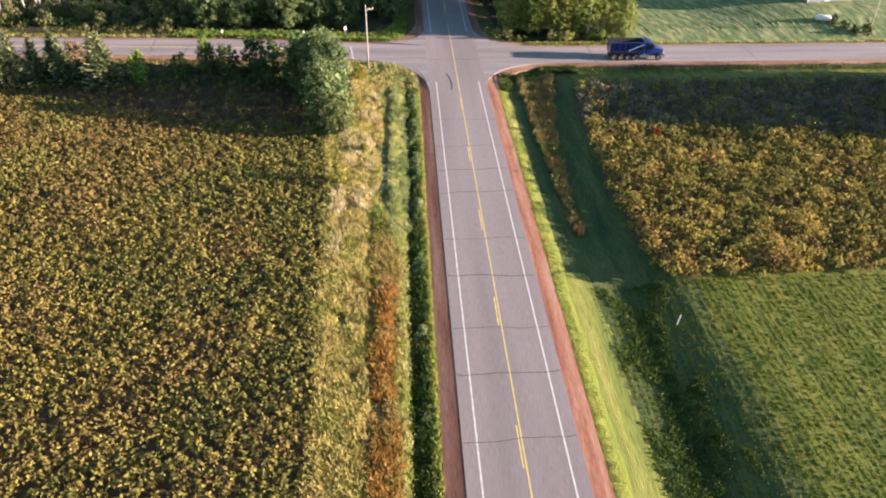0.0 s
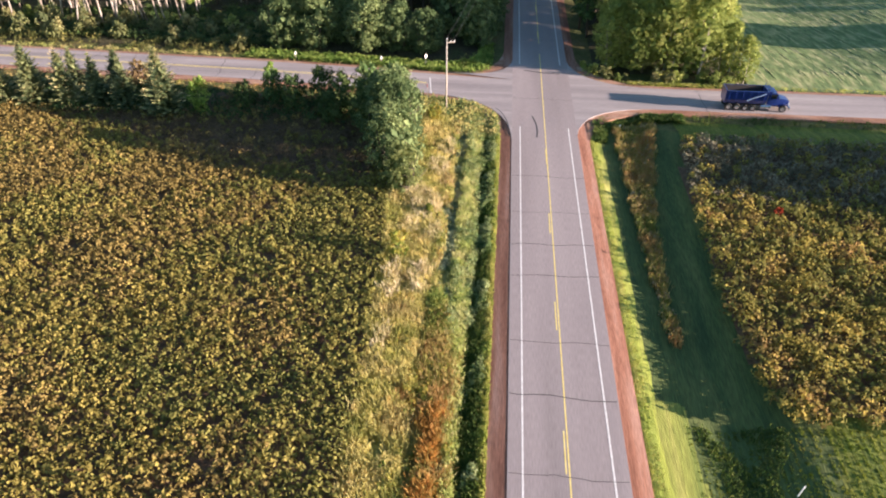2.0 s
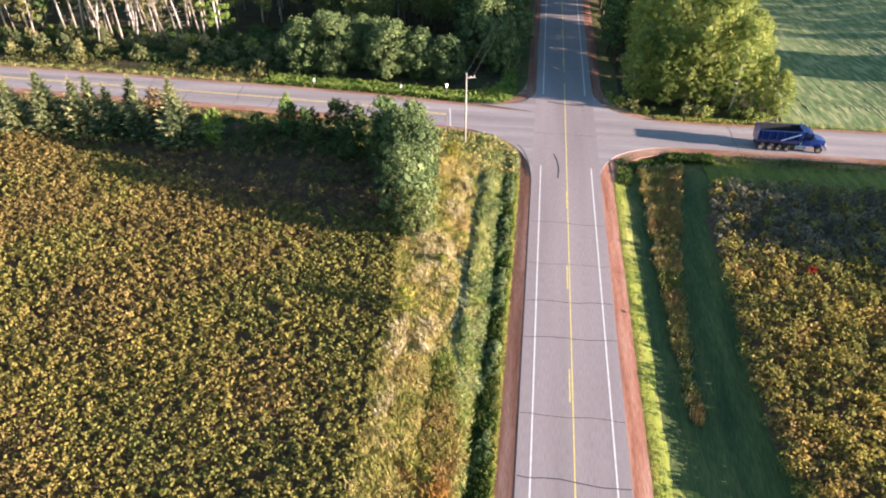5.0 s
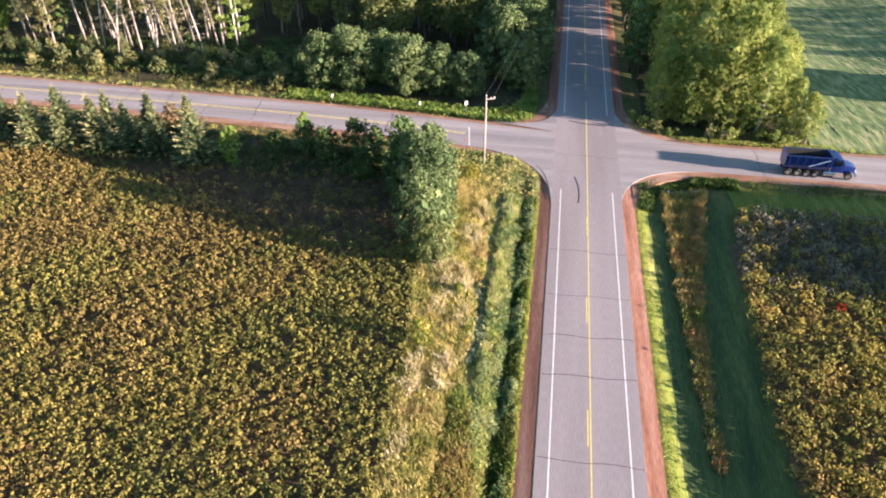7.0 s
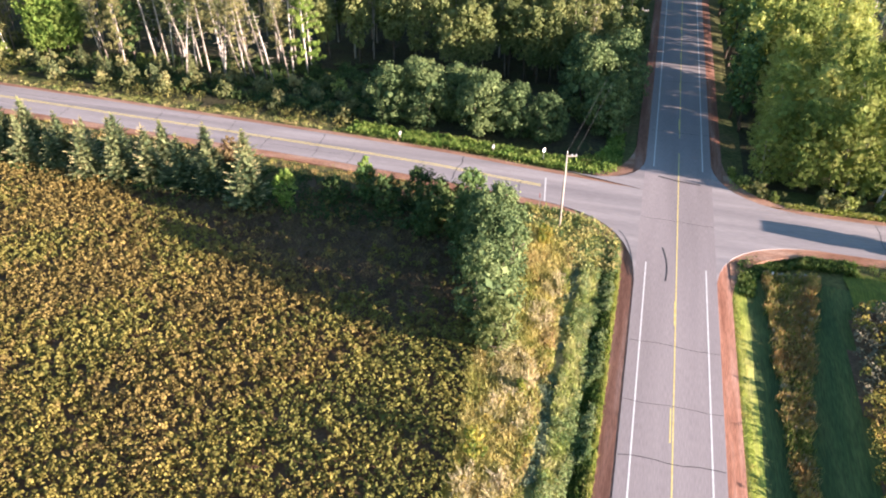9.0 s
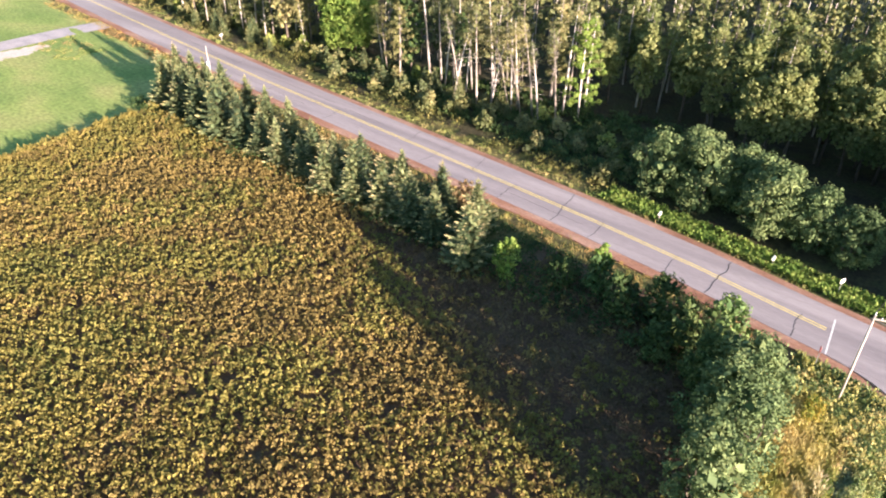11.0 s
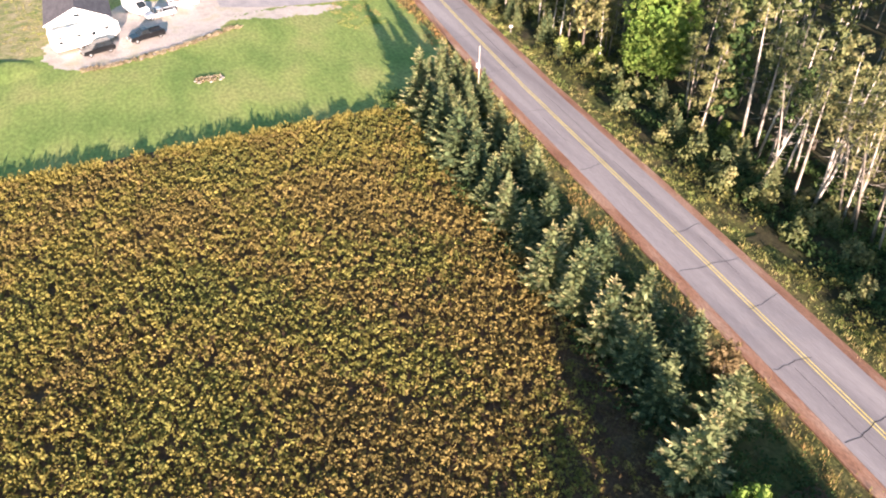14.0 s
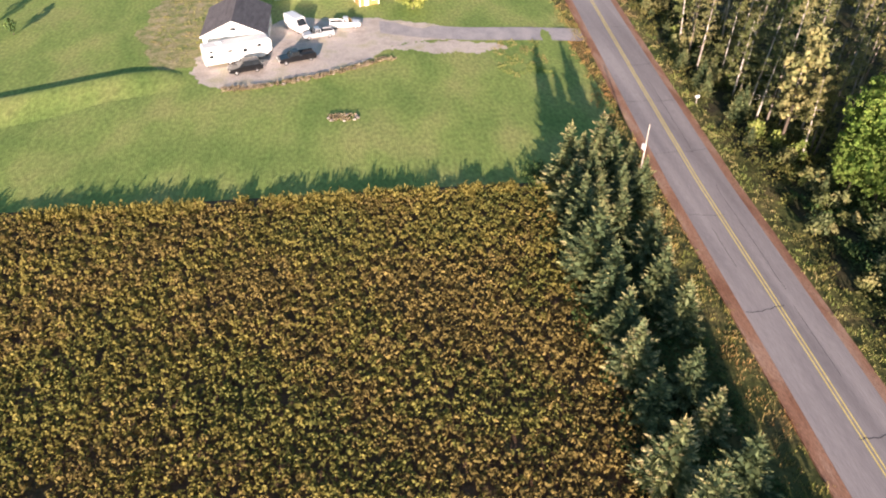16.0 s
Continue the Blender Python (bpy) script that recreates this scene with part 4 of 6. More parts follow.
def leaf_cloud(r, centres, radii, per, leaf_w, leaf_l, droop=0.0):
    """Clusters of single leaves round given centres; arrays of quads."""
    m = len(centres) * per
    c = np.repeat(np.asarray(centres), per, 0)
    rad = np.repeat(np.asarray(radii), per)
    o = r.normal(0, 1, (m, 3))
    o /= np.linalg.norm(o, axis=1)[:, None]
    p = c + o * (rad * r.uniform(0.35, 1.0, m) ** 0.6)[:, None]
    nrm = o + r.normal(0, 0.38, (m, 3)) + np.array([0, 0, 0.2])
    d = np.cross(nrm, r.normal(0, 1, (m, 3)))
    d[:, 2] -= droop * 0.3
    d /= np.linalg.norm(d, axis=1)[:, None]
    s = np.cross(d, nrm)
    s /= np.linalg.norm(s, axis=1)[:, None]
    le, wi = (leaf_l * r.uniform(0.6, 1.3, m))[:, None], (leaf_w * r.uniform(0.6, 1.3, m))[:, None]
    v = np.stack([p - d * le * 0.5, p + s * wi * 0.5, p + d * le * 0.5, p - s * wi * 0.5], 1).reshape(-1, 3)
    return v


def crown_mesh(name, v, mat):
    return mesh_np(name, v, np.arange(len(v)).reshape(-1, 4), mat)


def make_broadleaf(name, seed, height, width, base, mat, clusters, per, leaf, label, bark="bark", stems=1, lobes=9, fluff=1.0):
    """A broadleaf tree: tapered trunk with limbs, and a crown of leaf clusters on uneven lobes, with gaps."""
    r = np.random.default_rng(seed)
    root = new(name)
    bm = bmesh.new()
    for s in range(stems):
        a0 = r.uniform(0, 6.28)
        off = 0.0 if stems == 1 else width * 0.16
        bx0, by0 = off * math.cos(a0 + s * 2.3), off * math.sin(a0 + s * 2.3)
        pts = [(bx0 * (1 + 0.9 * t) + r.normal(0, 0.12) * t, by0 * (1 + 0.9 * t) + r.normal(0, 0.12) * t, height * 0.72 * t - 0.3 * (t == 0)) for t in (0, 0.2, 0.4, 0.6, 0.8, 1.0)]
        r0 = 0.011 * height + 0.03
        tube(bm, pts, [r0 * 1.25, r0, r0 * 0.8, r0 * 0.55, r0 * 0.32, 0.03], 7)
        for k in range(5):
            t = r.uniform(0.25, 0.8)
            q = Vector(pts[int(t * 5)]).lerp(Vector(pts[int(t * 5) + 1]), t * 5 % 1)
            a, ln = r.uniform(0, 6.28), width * 0.3 * (1.1 - t) + 0.5
            e = q + Vector((math.cos(a) * ln, math.sin(a) * ln, ln * r.uniform(0.3, 0.9)))
            tube(bm, [q, q.lerp(e, 0.5) + Vector((0, 0, -0.1 * ln)), e], [r0 * 0.4, r0 * 0.25, 0.02], 5)
    part("trunk", bm, M[bark], root, smooth=True)
    blobs = []
    for i in range(lobes):
        u = (i + 0.5) / lobes
        env = width * 0.5 * (0.62 + 0.5 * math.sin(math.pi * min(1.0, 0.1 + 0.75 * u)) - 0.75 * max(0.0, u - 0.55) ** 1.2)
        rad = env * r.uniform(0.5, 0.72)
        a = i * 2.4 + r.uniform(-0.5, 0.5)
        blobs.append((np.array([math.cos(a) * (env - rad) * 0.9, math.sin(a) * (env - rad) * 0.9, base + rad * 0.5 + (height - base - rad * 1.3) * u]), rad))
    cs, rs = [], []
    while len(cs) < clusters:
        lo, lr = blobs[r.integers(lobes)]
        d = r.normal(0, 1, 3)
        d /= np.linalg.norm(d)
        p = lo + d * lr * r.uniform(0.75, 1.02) * np.array([1, 1, 0.9])
        if p[2] < base or any(np.linalg.norm(p - o) < q * 0.62 for o, q in blobs):
            continue
        cs.append(p)
        rs.append((r.uniform(0.045, 0.085) * width + 0.1) * fluff)
    inner = [lo for lo, lr in blobs]
    v = np.concatenate([leaf_cloud(r, cs, rs, per, leaf * 0.6, leaf, 0.1),
                        leaf_cloud(r, inner, [lr * 0.75 for lo, lr in blobs], 26, width * 0.1, width * 0.15)])
    part_me("crown", crown_mesh("crown", v, M[mat]), root)
    return tagged(root, label, "tree")


def make_spruce(name, seed, height, width, label):
    """A spruce: straight trunk, whorls of drooping boughs, each bough a comb of needled twigs with paler tips."""
    r = np.random.default_rng(seed)
    root = new(name)
    bm = bmesh.new()
    tube(bm, [(0, 0, -0.2), (0, 0, height * 0.5), (0, 0, height * 0.98)], [0.02 * height, 0.011 * height, 0.015], 7)
    part("trunk", bm, M["bark"], root, smooth=True)
    quads, tips = [], []
    levels = int(height * 1.9)
    for lv in range(levels):
        u = max(0.0, (lv + r.uniform(-0.2, 0.2)) / levels)
        z = height * (0.03 + 0.93 * u)
        reach = width * 0.5 * (1 - u) ** 0.9 * r.uniform(0.85, 1.1) + 0.12
        nb = max(4, int(6 * (1 - u) + 4))
        a0 = r.uniform(0, 6.28)
        for b in range(nb):
            a = a0 + 6.283 * b / nb + r.normal(0, 0.16)
            ln = reach * r.uniform(0.55, 1.2)
            out = np.array([math.cos(a), math.sin(a), 0])
            rise = 0.5 * u - 0.1 * (1 - u) + r.normal(0, 0.07)
            seg = max(2, int(ln * 3.6 + 1.5))
            for s in range(seg):
                f0 = (s + 0.45) / seg
                p = out * ln * f0 + np.array([0, 0, z + rise * ln * f0 + 0.22 * ln * f0 * f0])
                for sg in ((-1.1, -0.55, 0.55, 1.1, 0) if s < seg - 1 else (-0.4, 0.4, 0)):
                    yaw = a + sg * r.uniform(0.6, 0.9)
                    d = np.array([math.cos(yaw), math.sin(yaw), rise * 0.6 + r.normal(0.16, 0.12)])
                    tl = (0.2 + 0.3 * ln * (1.05 - 0.75 * f0)) * r.uniform(0.8, 1.2)
                    w = np.array([-math.sin(yaw), math.cos(yaw), r.normal(0, 0.7)])
                    w = w / np.linalg.norm(w) * (0.04 + 0.012 * ln)
                    quads.append((p - d * 0.06, p + d * tl * 0.4 + w, p + d * tl, p + d * tl * 0.4 - w))
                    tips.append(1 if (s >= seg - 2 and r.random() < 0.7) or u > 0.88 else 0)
    for k in range(520):
        u = 1 - r.uniform(0, 1) ** 0.55
        a, q = r.uniform(0, 6.28), width * 0.36 * (1 - u) ** 0.9 * r.uniform(0.3, 1.0)
        p = np.array([math.cos(a) * q, math.sin(a) * q, height * (0.04 + 0.9 * u)])
        d = np.array([math.cos(a), math.sin(a), r.normal(0, 0.5)]) * 0.42
        w = np.array([-math.sin(a), math.cos(a), r.normal(0, 0.4)]) * 0.26
        quads.append((p - d, p + w, p + d, p - w))
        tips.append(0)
    for k in range(3):
        a = r.uniform(0, 6.28)
        w = np.array([math.cos(a), math.sin(a), 0]) * 0.08
        b0 = np.array([0, 0, height * 0.9])
        quads.append((b0, b0 + w + [0, 0, 0.3], b0 + [0, 0, height * 0.1 + 0.15], b0 - w + [0, 0, 0.3]))
        tips.append(1)
    v = np.array(quads).reshape(-1, 3)
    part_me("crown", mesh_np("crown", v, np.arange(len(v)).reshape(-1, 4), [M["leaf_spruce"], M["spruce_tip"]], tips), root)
    return tagged(root, label, "tree")


def make_pine(name, seed, height, label, crown_from=0.62, mat="leaf_pine", bark="bark_pale", per=26, lean=0.0, width=3.4, stubs=12):
    """A tall thin forest tree: pale bare trunk with dead branch stubs below a sparse crown."""
    r = np.random.default_rng(seed)
    root = new(name)
    bm = bmesh.new()
    top = (lean * height, r.normal(0, 0.02) * height, height)
    r0 = 0.0085 * height + 0.03
    tube(bm, [(0, 0, -0.3), (top[0] * 0.45 + r.normal(0, 0.1), top[1] * 0.5, height * 0.5), top], [r0 * 1.25, r0 * 0.85, 0.03], 7)
    for k in range(stubs):
        t = r.uniform(0.25, 0.95)
        a = r.uniform(0, 6.28)
        ln = r.uniform(0.5, 1.7)
        q = Vector((top[0] * t, top[1] * t, height * t))
        tube(bm, [q, q + Vector((math.cos(a) * ln, math.sin(a) * ln, r.uniform(-0.3, 0.35) * ln))], [0.035, 0.01], 4)
    part("trunk", bm, M[bark], root, smooth=True)
    cs, rs = [], []
    n = int(17 * (1 - crown_from) / 0.38)
    for k in range(n):
        t = crown_from + (1 - crown_from) * (k + r.uniform(0, 1)) / n
        u = (t - crown_from) / (1 - crown_from)
        a, reach = k * 2.4 + r.uniform(-0.6, 0.6), width * 0.62 * (1.05 - 0.8 * u) * r.uniform(0.45, 1.0)
        for f in (0.35, 0.7, 1.0):
            if reach * f > 0.3:
                cs.append(np.array([top[0] * t + math.cos(a) * reach * f, top[1] * t + math.sin(a) * reach * f, height * t + 0.22 * reach * f]))
                rs.append((0.32 + 0.3 * f) * r.uniform(0.7, 1.1))
    part_me("crown", crown_mesh("crown", leaf_cloud(r, cs, rs, int(per * 0.75), 0.14, 0.38, 0.0), M[mat]), root)
    return tagged(root, label, "tree")


def plant_tree(proto, x, y, scale=1.0, turn=None, group="", tall=1.0, label="", tip=0.0):
    t = rt.uniform(0, 360) if turn is None else turn
    ob = copy_thing(proto, pose(x, y, float(ground_z(x, y)) - 0.05, rt.uniform(-tip, tip), rt.uniform(-tip, tip), t) @ Matrix.Diagonal((scale, scale, scale * tall, 1)))
    return tagged(ob, label, "", group)


rt = random.Random(3)
HIDE = []                    # prototypes, removed once they are copied

spruces = [make_spruce("spruce_tree", 100 + i, 10, w, "blue-green young spruce with pale sunlit tips") for i, w in enumerate((6.0, 6.4, 5.7, 6.9, 6.2))]
shrubs = [make_broadleaf("small_tree", 120 + i, 7, 5.2, 0.1, m, 90, 26, 0.34, l, stems=2) for i, (m, l) in enumerate((("leaf_dark", "dark green bushy tree in the hedgerow"), ("leaf_green", "mid-green bushy tree in the hedgerow"), ("leaf_dark", "shaded green bushy tree in the hedgerow")))]
bushes = [make_broadleaf("broadleaf_tree", 130 + i, 10, 9.0, 0.2, "leaf_oak", 260, 26, 0.36, "rounded grey-green roadside tree with dense leaves", stems=3, lobes=12) for i in range(2)]
gold = [make_broadleaf("aspen_tree", 140 + i, 18, 9.6, 0.8, "leaf_yellow", 900, 14, 0.27, "yellow-green aspen with a pale trunk", bark="bark_pale", stems=2, lobes=17, fluff=0.5) for i in range(3)]
talls = [make_broadleaf("forest_tree", 150 + i, 17, 6.0, 3.0, m, 60, 9, 0.78, "tall green forest tree", bark="bark", lobes=10) for i, m in enumerate(("leaf_green", "leaf_dark", "leaf_pine", "leaf_yellow"))]
pines = [make_pine("pine_tree", 160 + i, 18, "tall pine with a bare pale trunk", c, lean=l, width=w) for i, (c, l, w) in enumerate(((0.68, 0.03, 3.8), (0.5, -0.04, 5.0), (0.82, 0.09, 2.6), (0.32, 0.0, 5.8), (0.2, 0.02, 6.4)))]
thin = [make_pine("slim_forest_tree", 170 + i, 15, "slim grey-stemmed forest tree", 0.42, mat=m, bark="bark_pale", per=36, width=4.8) for i, m in enumerate(("leaf_poplar", "leaf_gold", "leaf_poplar"))]
poplar = [make_broadleaf("poplar_tree", 174 + i, 15, 5.4, b, "leaf_poplar", 330, 16, 0.32, "sunlit green poplar with a slim grey stem", lobes=15, fluff=0.6) for i, b in enumerate((4.6, 3.2))]
snag = make_pine("dead_pine", 178, 16, "leaning dying pine with bare grey branches", 0.74, per=16, lean=0.2, width=2.8, stubs=46)
khaki = [make_pine("khaki_pine", 181 + i, 15, "khaki-green bushy pine at the forest edge", c, mat="leaf_gold", per=34, width=w, stubs=16) for i, (c, w) in enumerate(((0.3, 6.0), (0.48, 5.2), (0.22, 6.6)))]
ash = make_broadleaf("ash_tree", 184, 17, 11.5, 3.0, "leaf_bright", 800, 15, 0.36, "bright green feathery tree at the forest edge", lobes=26, fluff=0.5)
bright = make_pine("white_pine", 180, 16, "bright green feathery pine at the forest edge", 0.14, mat="leaf_bright", bark="bark_pale", per=84, width=8.4)
under = [make_broadleaf("shrub", 185 + i, 3, 3.4, 0.0, m, 22, 15, 0.38, "leafy green shrub below the forest edge", lobes=6) for i, m in enumerate(("leaf_gold", "leaf_yellow", "leaf_pine"))]
HIDE += spruces + shrubs + bushes + gold + talls + pines + thin + poplar + under + khaki + [bright, snag, ash]

spruce_rows = [(-121.8, 2.8, 9.8), (-116.4, 1.8, 8.0), (-110.2, 1.6, 10.0), (-104.6, 1.2, 10.4), (-99.6, 1.6, 9.0), (-94.6, 1.3, 7.8), (-90.1, 1.0, 7.8), (-85.5, 1.2, 7.0), (-79.0, 0.2, 8.4), (-74.4, 0.9, 9.4), (-69.4, 1.1, 8.8), (-64.9, 1.5, 8.1), (-60.5, 0.8, 7.8), (-53.9, -1.0, 9.2),
               (-126.3, 8.2, 8.6), (-122.2, 8.6, 8.2), (-117.5, 11.0, 7.2), (-123.0, 11.4, 6.6), (-119.4, 5.3, 7.6), (-113.6, 4.5, 7.4), (-124.6, 5.6, 6.8), (-116.7, 8.0, 7.0), (-111.6, 6.6, 6.8), (-106.4, 8.0, 7.8), (-99.8, 6.6, 8.2), (-95.2, 7.6, 7.4), (-87.3, 5.2, 7.0), (-83.6, 5.7, 6.3), (-77.6, 5.6, 7.6), (-70.8, 6.3, 7.0), (-64.5, 6.8, 7.3), (-57.4, 5.2, 8.0)]
for i, (x, y, h) in enumerate(spruce_rows):
    plant_tree(spruces[i % 5], x, y, h / 10 * 1.03, group="spruces along the field edge", tip=2)
for x, y, h, k in ((-43.5, 2.8, 4.4, 0), (-39.5, 4.6, 5.4, 1), (-36, 2.5, 5.8, 0), (-32, 4.5, 6.3, 2), (-28.5, 1.5, 6.6, 0), (-25, 3.5, 7.6, 1), (-24, -3, 7.0, 0), (-30, -1.5, 5.0, 2)):
    plant_tree(shrubs[k], x, y, h / 7, group="hedgerow trees")
corner = make_broadleaf("broadleaf_tree", 190, 10.6, 7.8, 0.0, "leaf_oak", 230, 40, 0.34, "large leafy green tree at the field corner", stems=3, lobes=13, fluff=1.1)
corner.matrix_world = pose(-20.2, -4.6, -0.3)
for k, (x, y, h, w) in enumerate(((-19.6, -9.8, 11.8, 7.8), (-21.4, -8.0, 9.4, 6.4), (-18.9, -15.0, 9.8, 7.2))):
    t = make_broadleaf("broadleaf_tree", 230 + k, h, w, 0.0, "leaf_oak", 190, 38, 0.32, "leafy green tree crowding the field corner", stems=3, lobes=10, fluff=1.1)
    t.matrix_world = pose(x, y, -0.3)
corner3 = make_broadleaf("broadleaf_tree", 194, 8.6, 7.0, 0.0, "leaf_dark", 200, 30, 0.34, "dark leafy tree in the hedgerow corner", stems=3, lobes=11)
corner3.matrix_world = pose(-23.2, -3.0, -0.2)
corner4 = make_broadleaf("broadleaf_tree", 196, 6.8, 5.6, 0.0, "leaf_poplar", 110, 30, 0.26, "pale olive-green bushy young tree at the field corner", stems=3, lobes=10)
corner4.matrix_world = pose(-17.4, -19.0, -0.3)
for k, (x, y, h) in enumerate(((-16.2, -32.3, 3.7), (-15.5, 0.5, 3.4), (-13.6, -24.0, 1.8))):
    t = make_broadleaf("roadside_shrub", 200 + k, h, h * 0.8, 0.0, "weed", 46, 20, 0.22, "yellowing shrub in the roadside grass", lobes=5)
    t.matrix_world = pose(x, y, -0.3)
sap = make_broadleaf("sapling", 192, 5.6, 3.8, 0.2, "leaf_bright", 60, 24, 0.32, "bright yellow-green sapling beside the spruces")
sap.matrix_world = pose(-49.2, 0.2, -0.1)
sap2 = make_broadleaf("sapling", 193, 6.2, 2.4, 2.4, "leaf_bright", 36, 22, 0.3, "bright yellow-green sapling in the hedgerow")
sap2.matrix_world = pose(-40, 5.2, -0.1)
red = make_broadleaf("red_bush", 195, 1.9, 1.2, 0.4, "red_leaf", 12, 22, 0.2, "small scarlet bush in the meadow", lobes=4)
red.matrix_world = pose(25.3, -21.7, 0)
for x, y, h in ((-44.5, 29.5, 9.4), (-38.6, 29.6, 9.6), (-29.4, 28.8, 9.8), (-24.6, 29, 8.2), (-19.6, 28.6, 7.6), (-34, 32.5, 9), (-41, 33, 9.4)):
    plant_tree(bushes[int(-x) % 2], x, y, h / 10, group="trees along the side road")

# dark low growth added to deepen the shade between the spruces
hx1, hy1 = scatter(2600, -128, -20, -2.5, 10, lambda x, y: (y < side_y(x) - 8.2) & (y > -2 + wob(x, 0.5, 0.4) - 6 * (x > -34)), 107)
tagged(domes("hedge_undergrowth", hx1, hy1, M["leaf_dark"], 108, 0.9, 0.5, 20, 0.09, 0.3, 0.4), "dark green growth added to deepen the shade beneath the spruces", "undergrowth", kind="stuff")

# forest north of the side road
def forest(x0, x1, y0, y1, step, front, protos, seed, lo=0.8, hi=1.15):
    r = random.Random(seed)
    x = x0
    while x < x1:
        y = y0
        while y < y1:
            px, py = x + r.uniform(-0.42, 0.42) * step, y + r.uniform(-0.42, 0.42) * step
            if py > front(px) and not (-125 < px < -107 and py < 43) and not (-107 <= px < -84 and py < 38):
                plant_tree(r.choice(protos), px, py, r.uniform(lo, hi), group="forest trees", tip=5)
            y += step
        x += step


def front_line(x):
    return float(np.interp(x, [-200, -180, -142, -110, -90, -76, -69, -64, -43, -36, -30, -20, -10], [38, 35, 31.5, 31.5, 34, 36, 42, 49, 50.5, 47, 49, 46, 40]))


forest(-190, -66, 30, 52, 5.0, front_line, pines + [pines[3], pines[4], pines[4], talls[2], talls[1], thin[0], thin[1]], 41, 0.75, 1.12)
forest(-66, -17, 44, 72, 4.4, lambda x: front_line(x) + 0.5, thin + [poplar[0], poplar[1]], 42, 0.8, 1.15)
for i, (x, y, h) in enumerate(((-39.6, 46.2, 13), (-36.8, 46.8, 15), (-34.0, 47.4, 14), (-58.6, 51.5, 15), (-52, 52.2, 16), (-46.5, 51.5, 14.5), (-30, 51, 15), (-24.5, 49.5, 14))):
    plant_tree(poplar[i % 2], x, y, h / 15, group="young poplars before the wood", tip=3)
forest(-16, -9, 47, 130, 5.5, lambda x: 45, [poplar[0], poplar[1], bushes[0]], 44, 0.7, 0.95)
for k, (x, y, h) in enumerate(((-11.2, 33.5, 9.5), (-13.4, 37.5, 13), (-10.6, 42, 13.5), (-15.6, 42.5, 12))):
    plant_tree(bushes[k % 2], x, y, h / 10 * 0.9, group="trees beside the road north of the crossing", tall=1.12)
forest(10, 22, 40, 150, 5.0, lambda x: 24, [talls[0], talls[3], talls[3]], 45, 0.8, 1.1)
forest(16, 33, 66, 130, 6.5, lambda x: 60, talls[3:], 46, 0.8, 1.05)
for i, (x, y, h) in enumerate(((11.5, 24, 12), (15.5, 22.8, 13), (20, 22.5, 14.5), (25, 22.5, 15), (29.5, 22, 9.5), (32.2, 20.6, 8), (17, 28, 16), (23, 28, 18), (29, 28.5, 12.5), (12.5, 31, 15), (20, 35, 18), (26.5, 36, 17), (31, 35, 12), (14, 40, 16), (22, 44, 18), (28.5, 46, 16), (17, 52, 17), (25, 56, 17))):
    plant_tree(gold[i % 3], x, y, h / 18, group="aspens at the crossroads")
plant_tree(bright, -65.5, 42.9, 1.0)
for x, y, k in ((-116.8, 41.0, 1.05), (-114.2, 39.8, 0.75), (-117.6, 38.4, 0.6)):
    plant_tree(ash, x, y, k, group="bright trees at the forest edge")
for i, (x, y, h, lean) in enumerate(((-81.2, 36.0, 17, 2), (-79.1, 37.2, 18.5, 3), (-74.6, 38.6, 16, 4), (-93.5, 41.3, 17, 1), (-88.9, 39.2, 16, 1), (-68.4, 42.8, 18, 3), (-91.8, 44.2, 17, 2), (-86.5, 41.5, 16, 2))):
    plant_tree(pines[i % 3], x, y, h / 18, 200 + 40 * i, "pines along the forest edge", tip=lean)
for i, (x, y, h) in enumerate(((-98.2, 35.2, 14), (-103.5, 37.5, 12.5), (-126, 38.5, 13), (-131, 36.5, 14), (-137, 35.5, 13), (-144, 35, 12.5), (-77.5, 43, 14), (-84, 46, 15), (-72, 46, 13.5), (-106, 44, 15), (-122, 46, 16), (-151, 36, 13))):
    plant_tree(khaki[i % 3], x, y, h / 15, group="khaki pines along the forest edge", tip=3)
for x, y, h, t in ((-73, 37.5, 14, 200), (-71.2, 38.2, 16, 185), (-69.6, 37.4, 13, 170), (-75.6, 37.8, 15, 215), (-79, 36.8, 15.5, 30), (-67, 38.6, 15, 150), (-84, 35.4, 15, 190), (-86.2, 35.8, 13.5, 10)):
    plant_tree(snag, x, y, h / 16, t, "dead pines at the forest edge", tip=3)
# trees east of the meadow, whose shadows reach across it
for k in range(6):
    plant_tree(bushes[k % 2], 77 + 1.5 * (k % 2), -23 + 4.1 * k, 1.08, group="trees east of the meadow", tall=(1.2 if k < 5 else 1.02) + 0.03 * math.sin(k * 2.1), label="green tree standing beyond the meadow")
for i, (x, y, h) in enumerate([(112, 50 + 4.5 * k, 15.5) for k in range(7)] + [(84, -41.5, 8.8), (84, -54, 8.8), (87, -53, 9), (74, -86, 10), (77, -91, 11), (73, -96, 10.5), (82, -99, 12), (76, -104, 11)]):
    plant_tree(talls[i % 2], x, y, h / 17 * 1.12, tall=0.9, group="trees east of the meadow", label="green tree standing beyond the meadow")


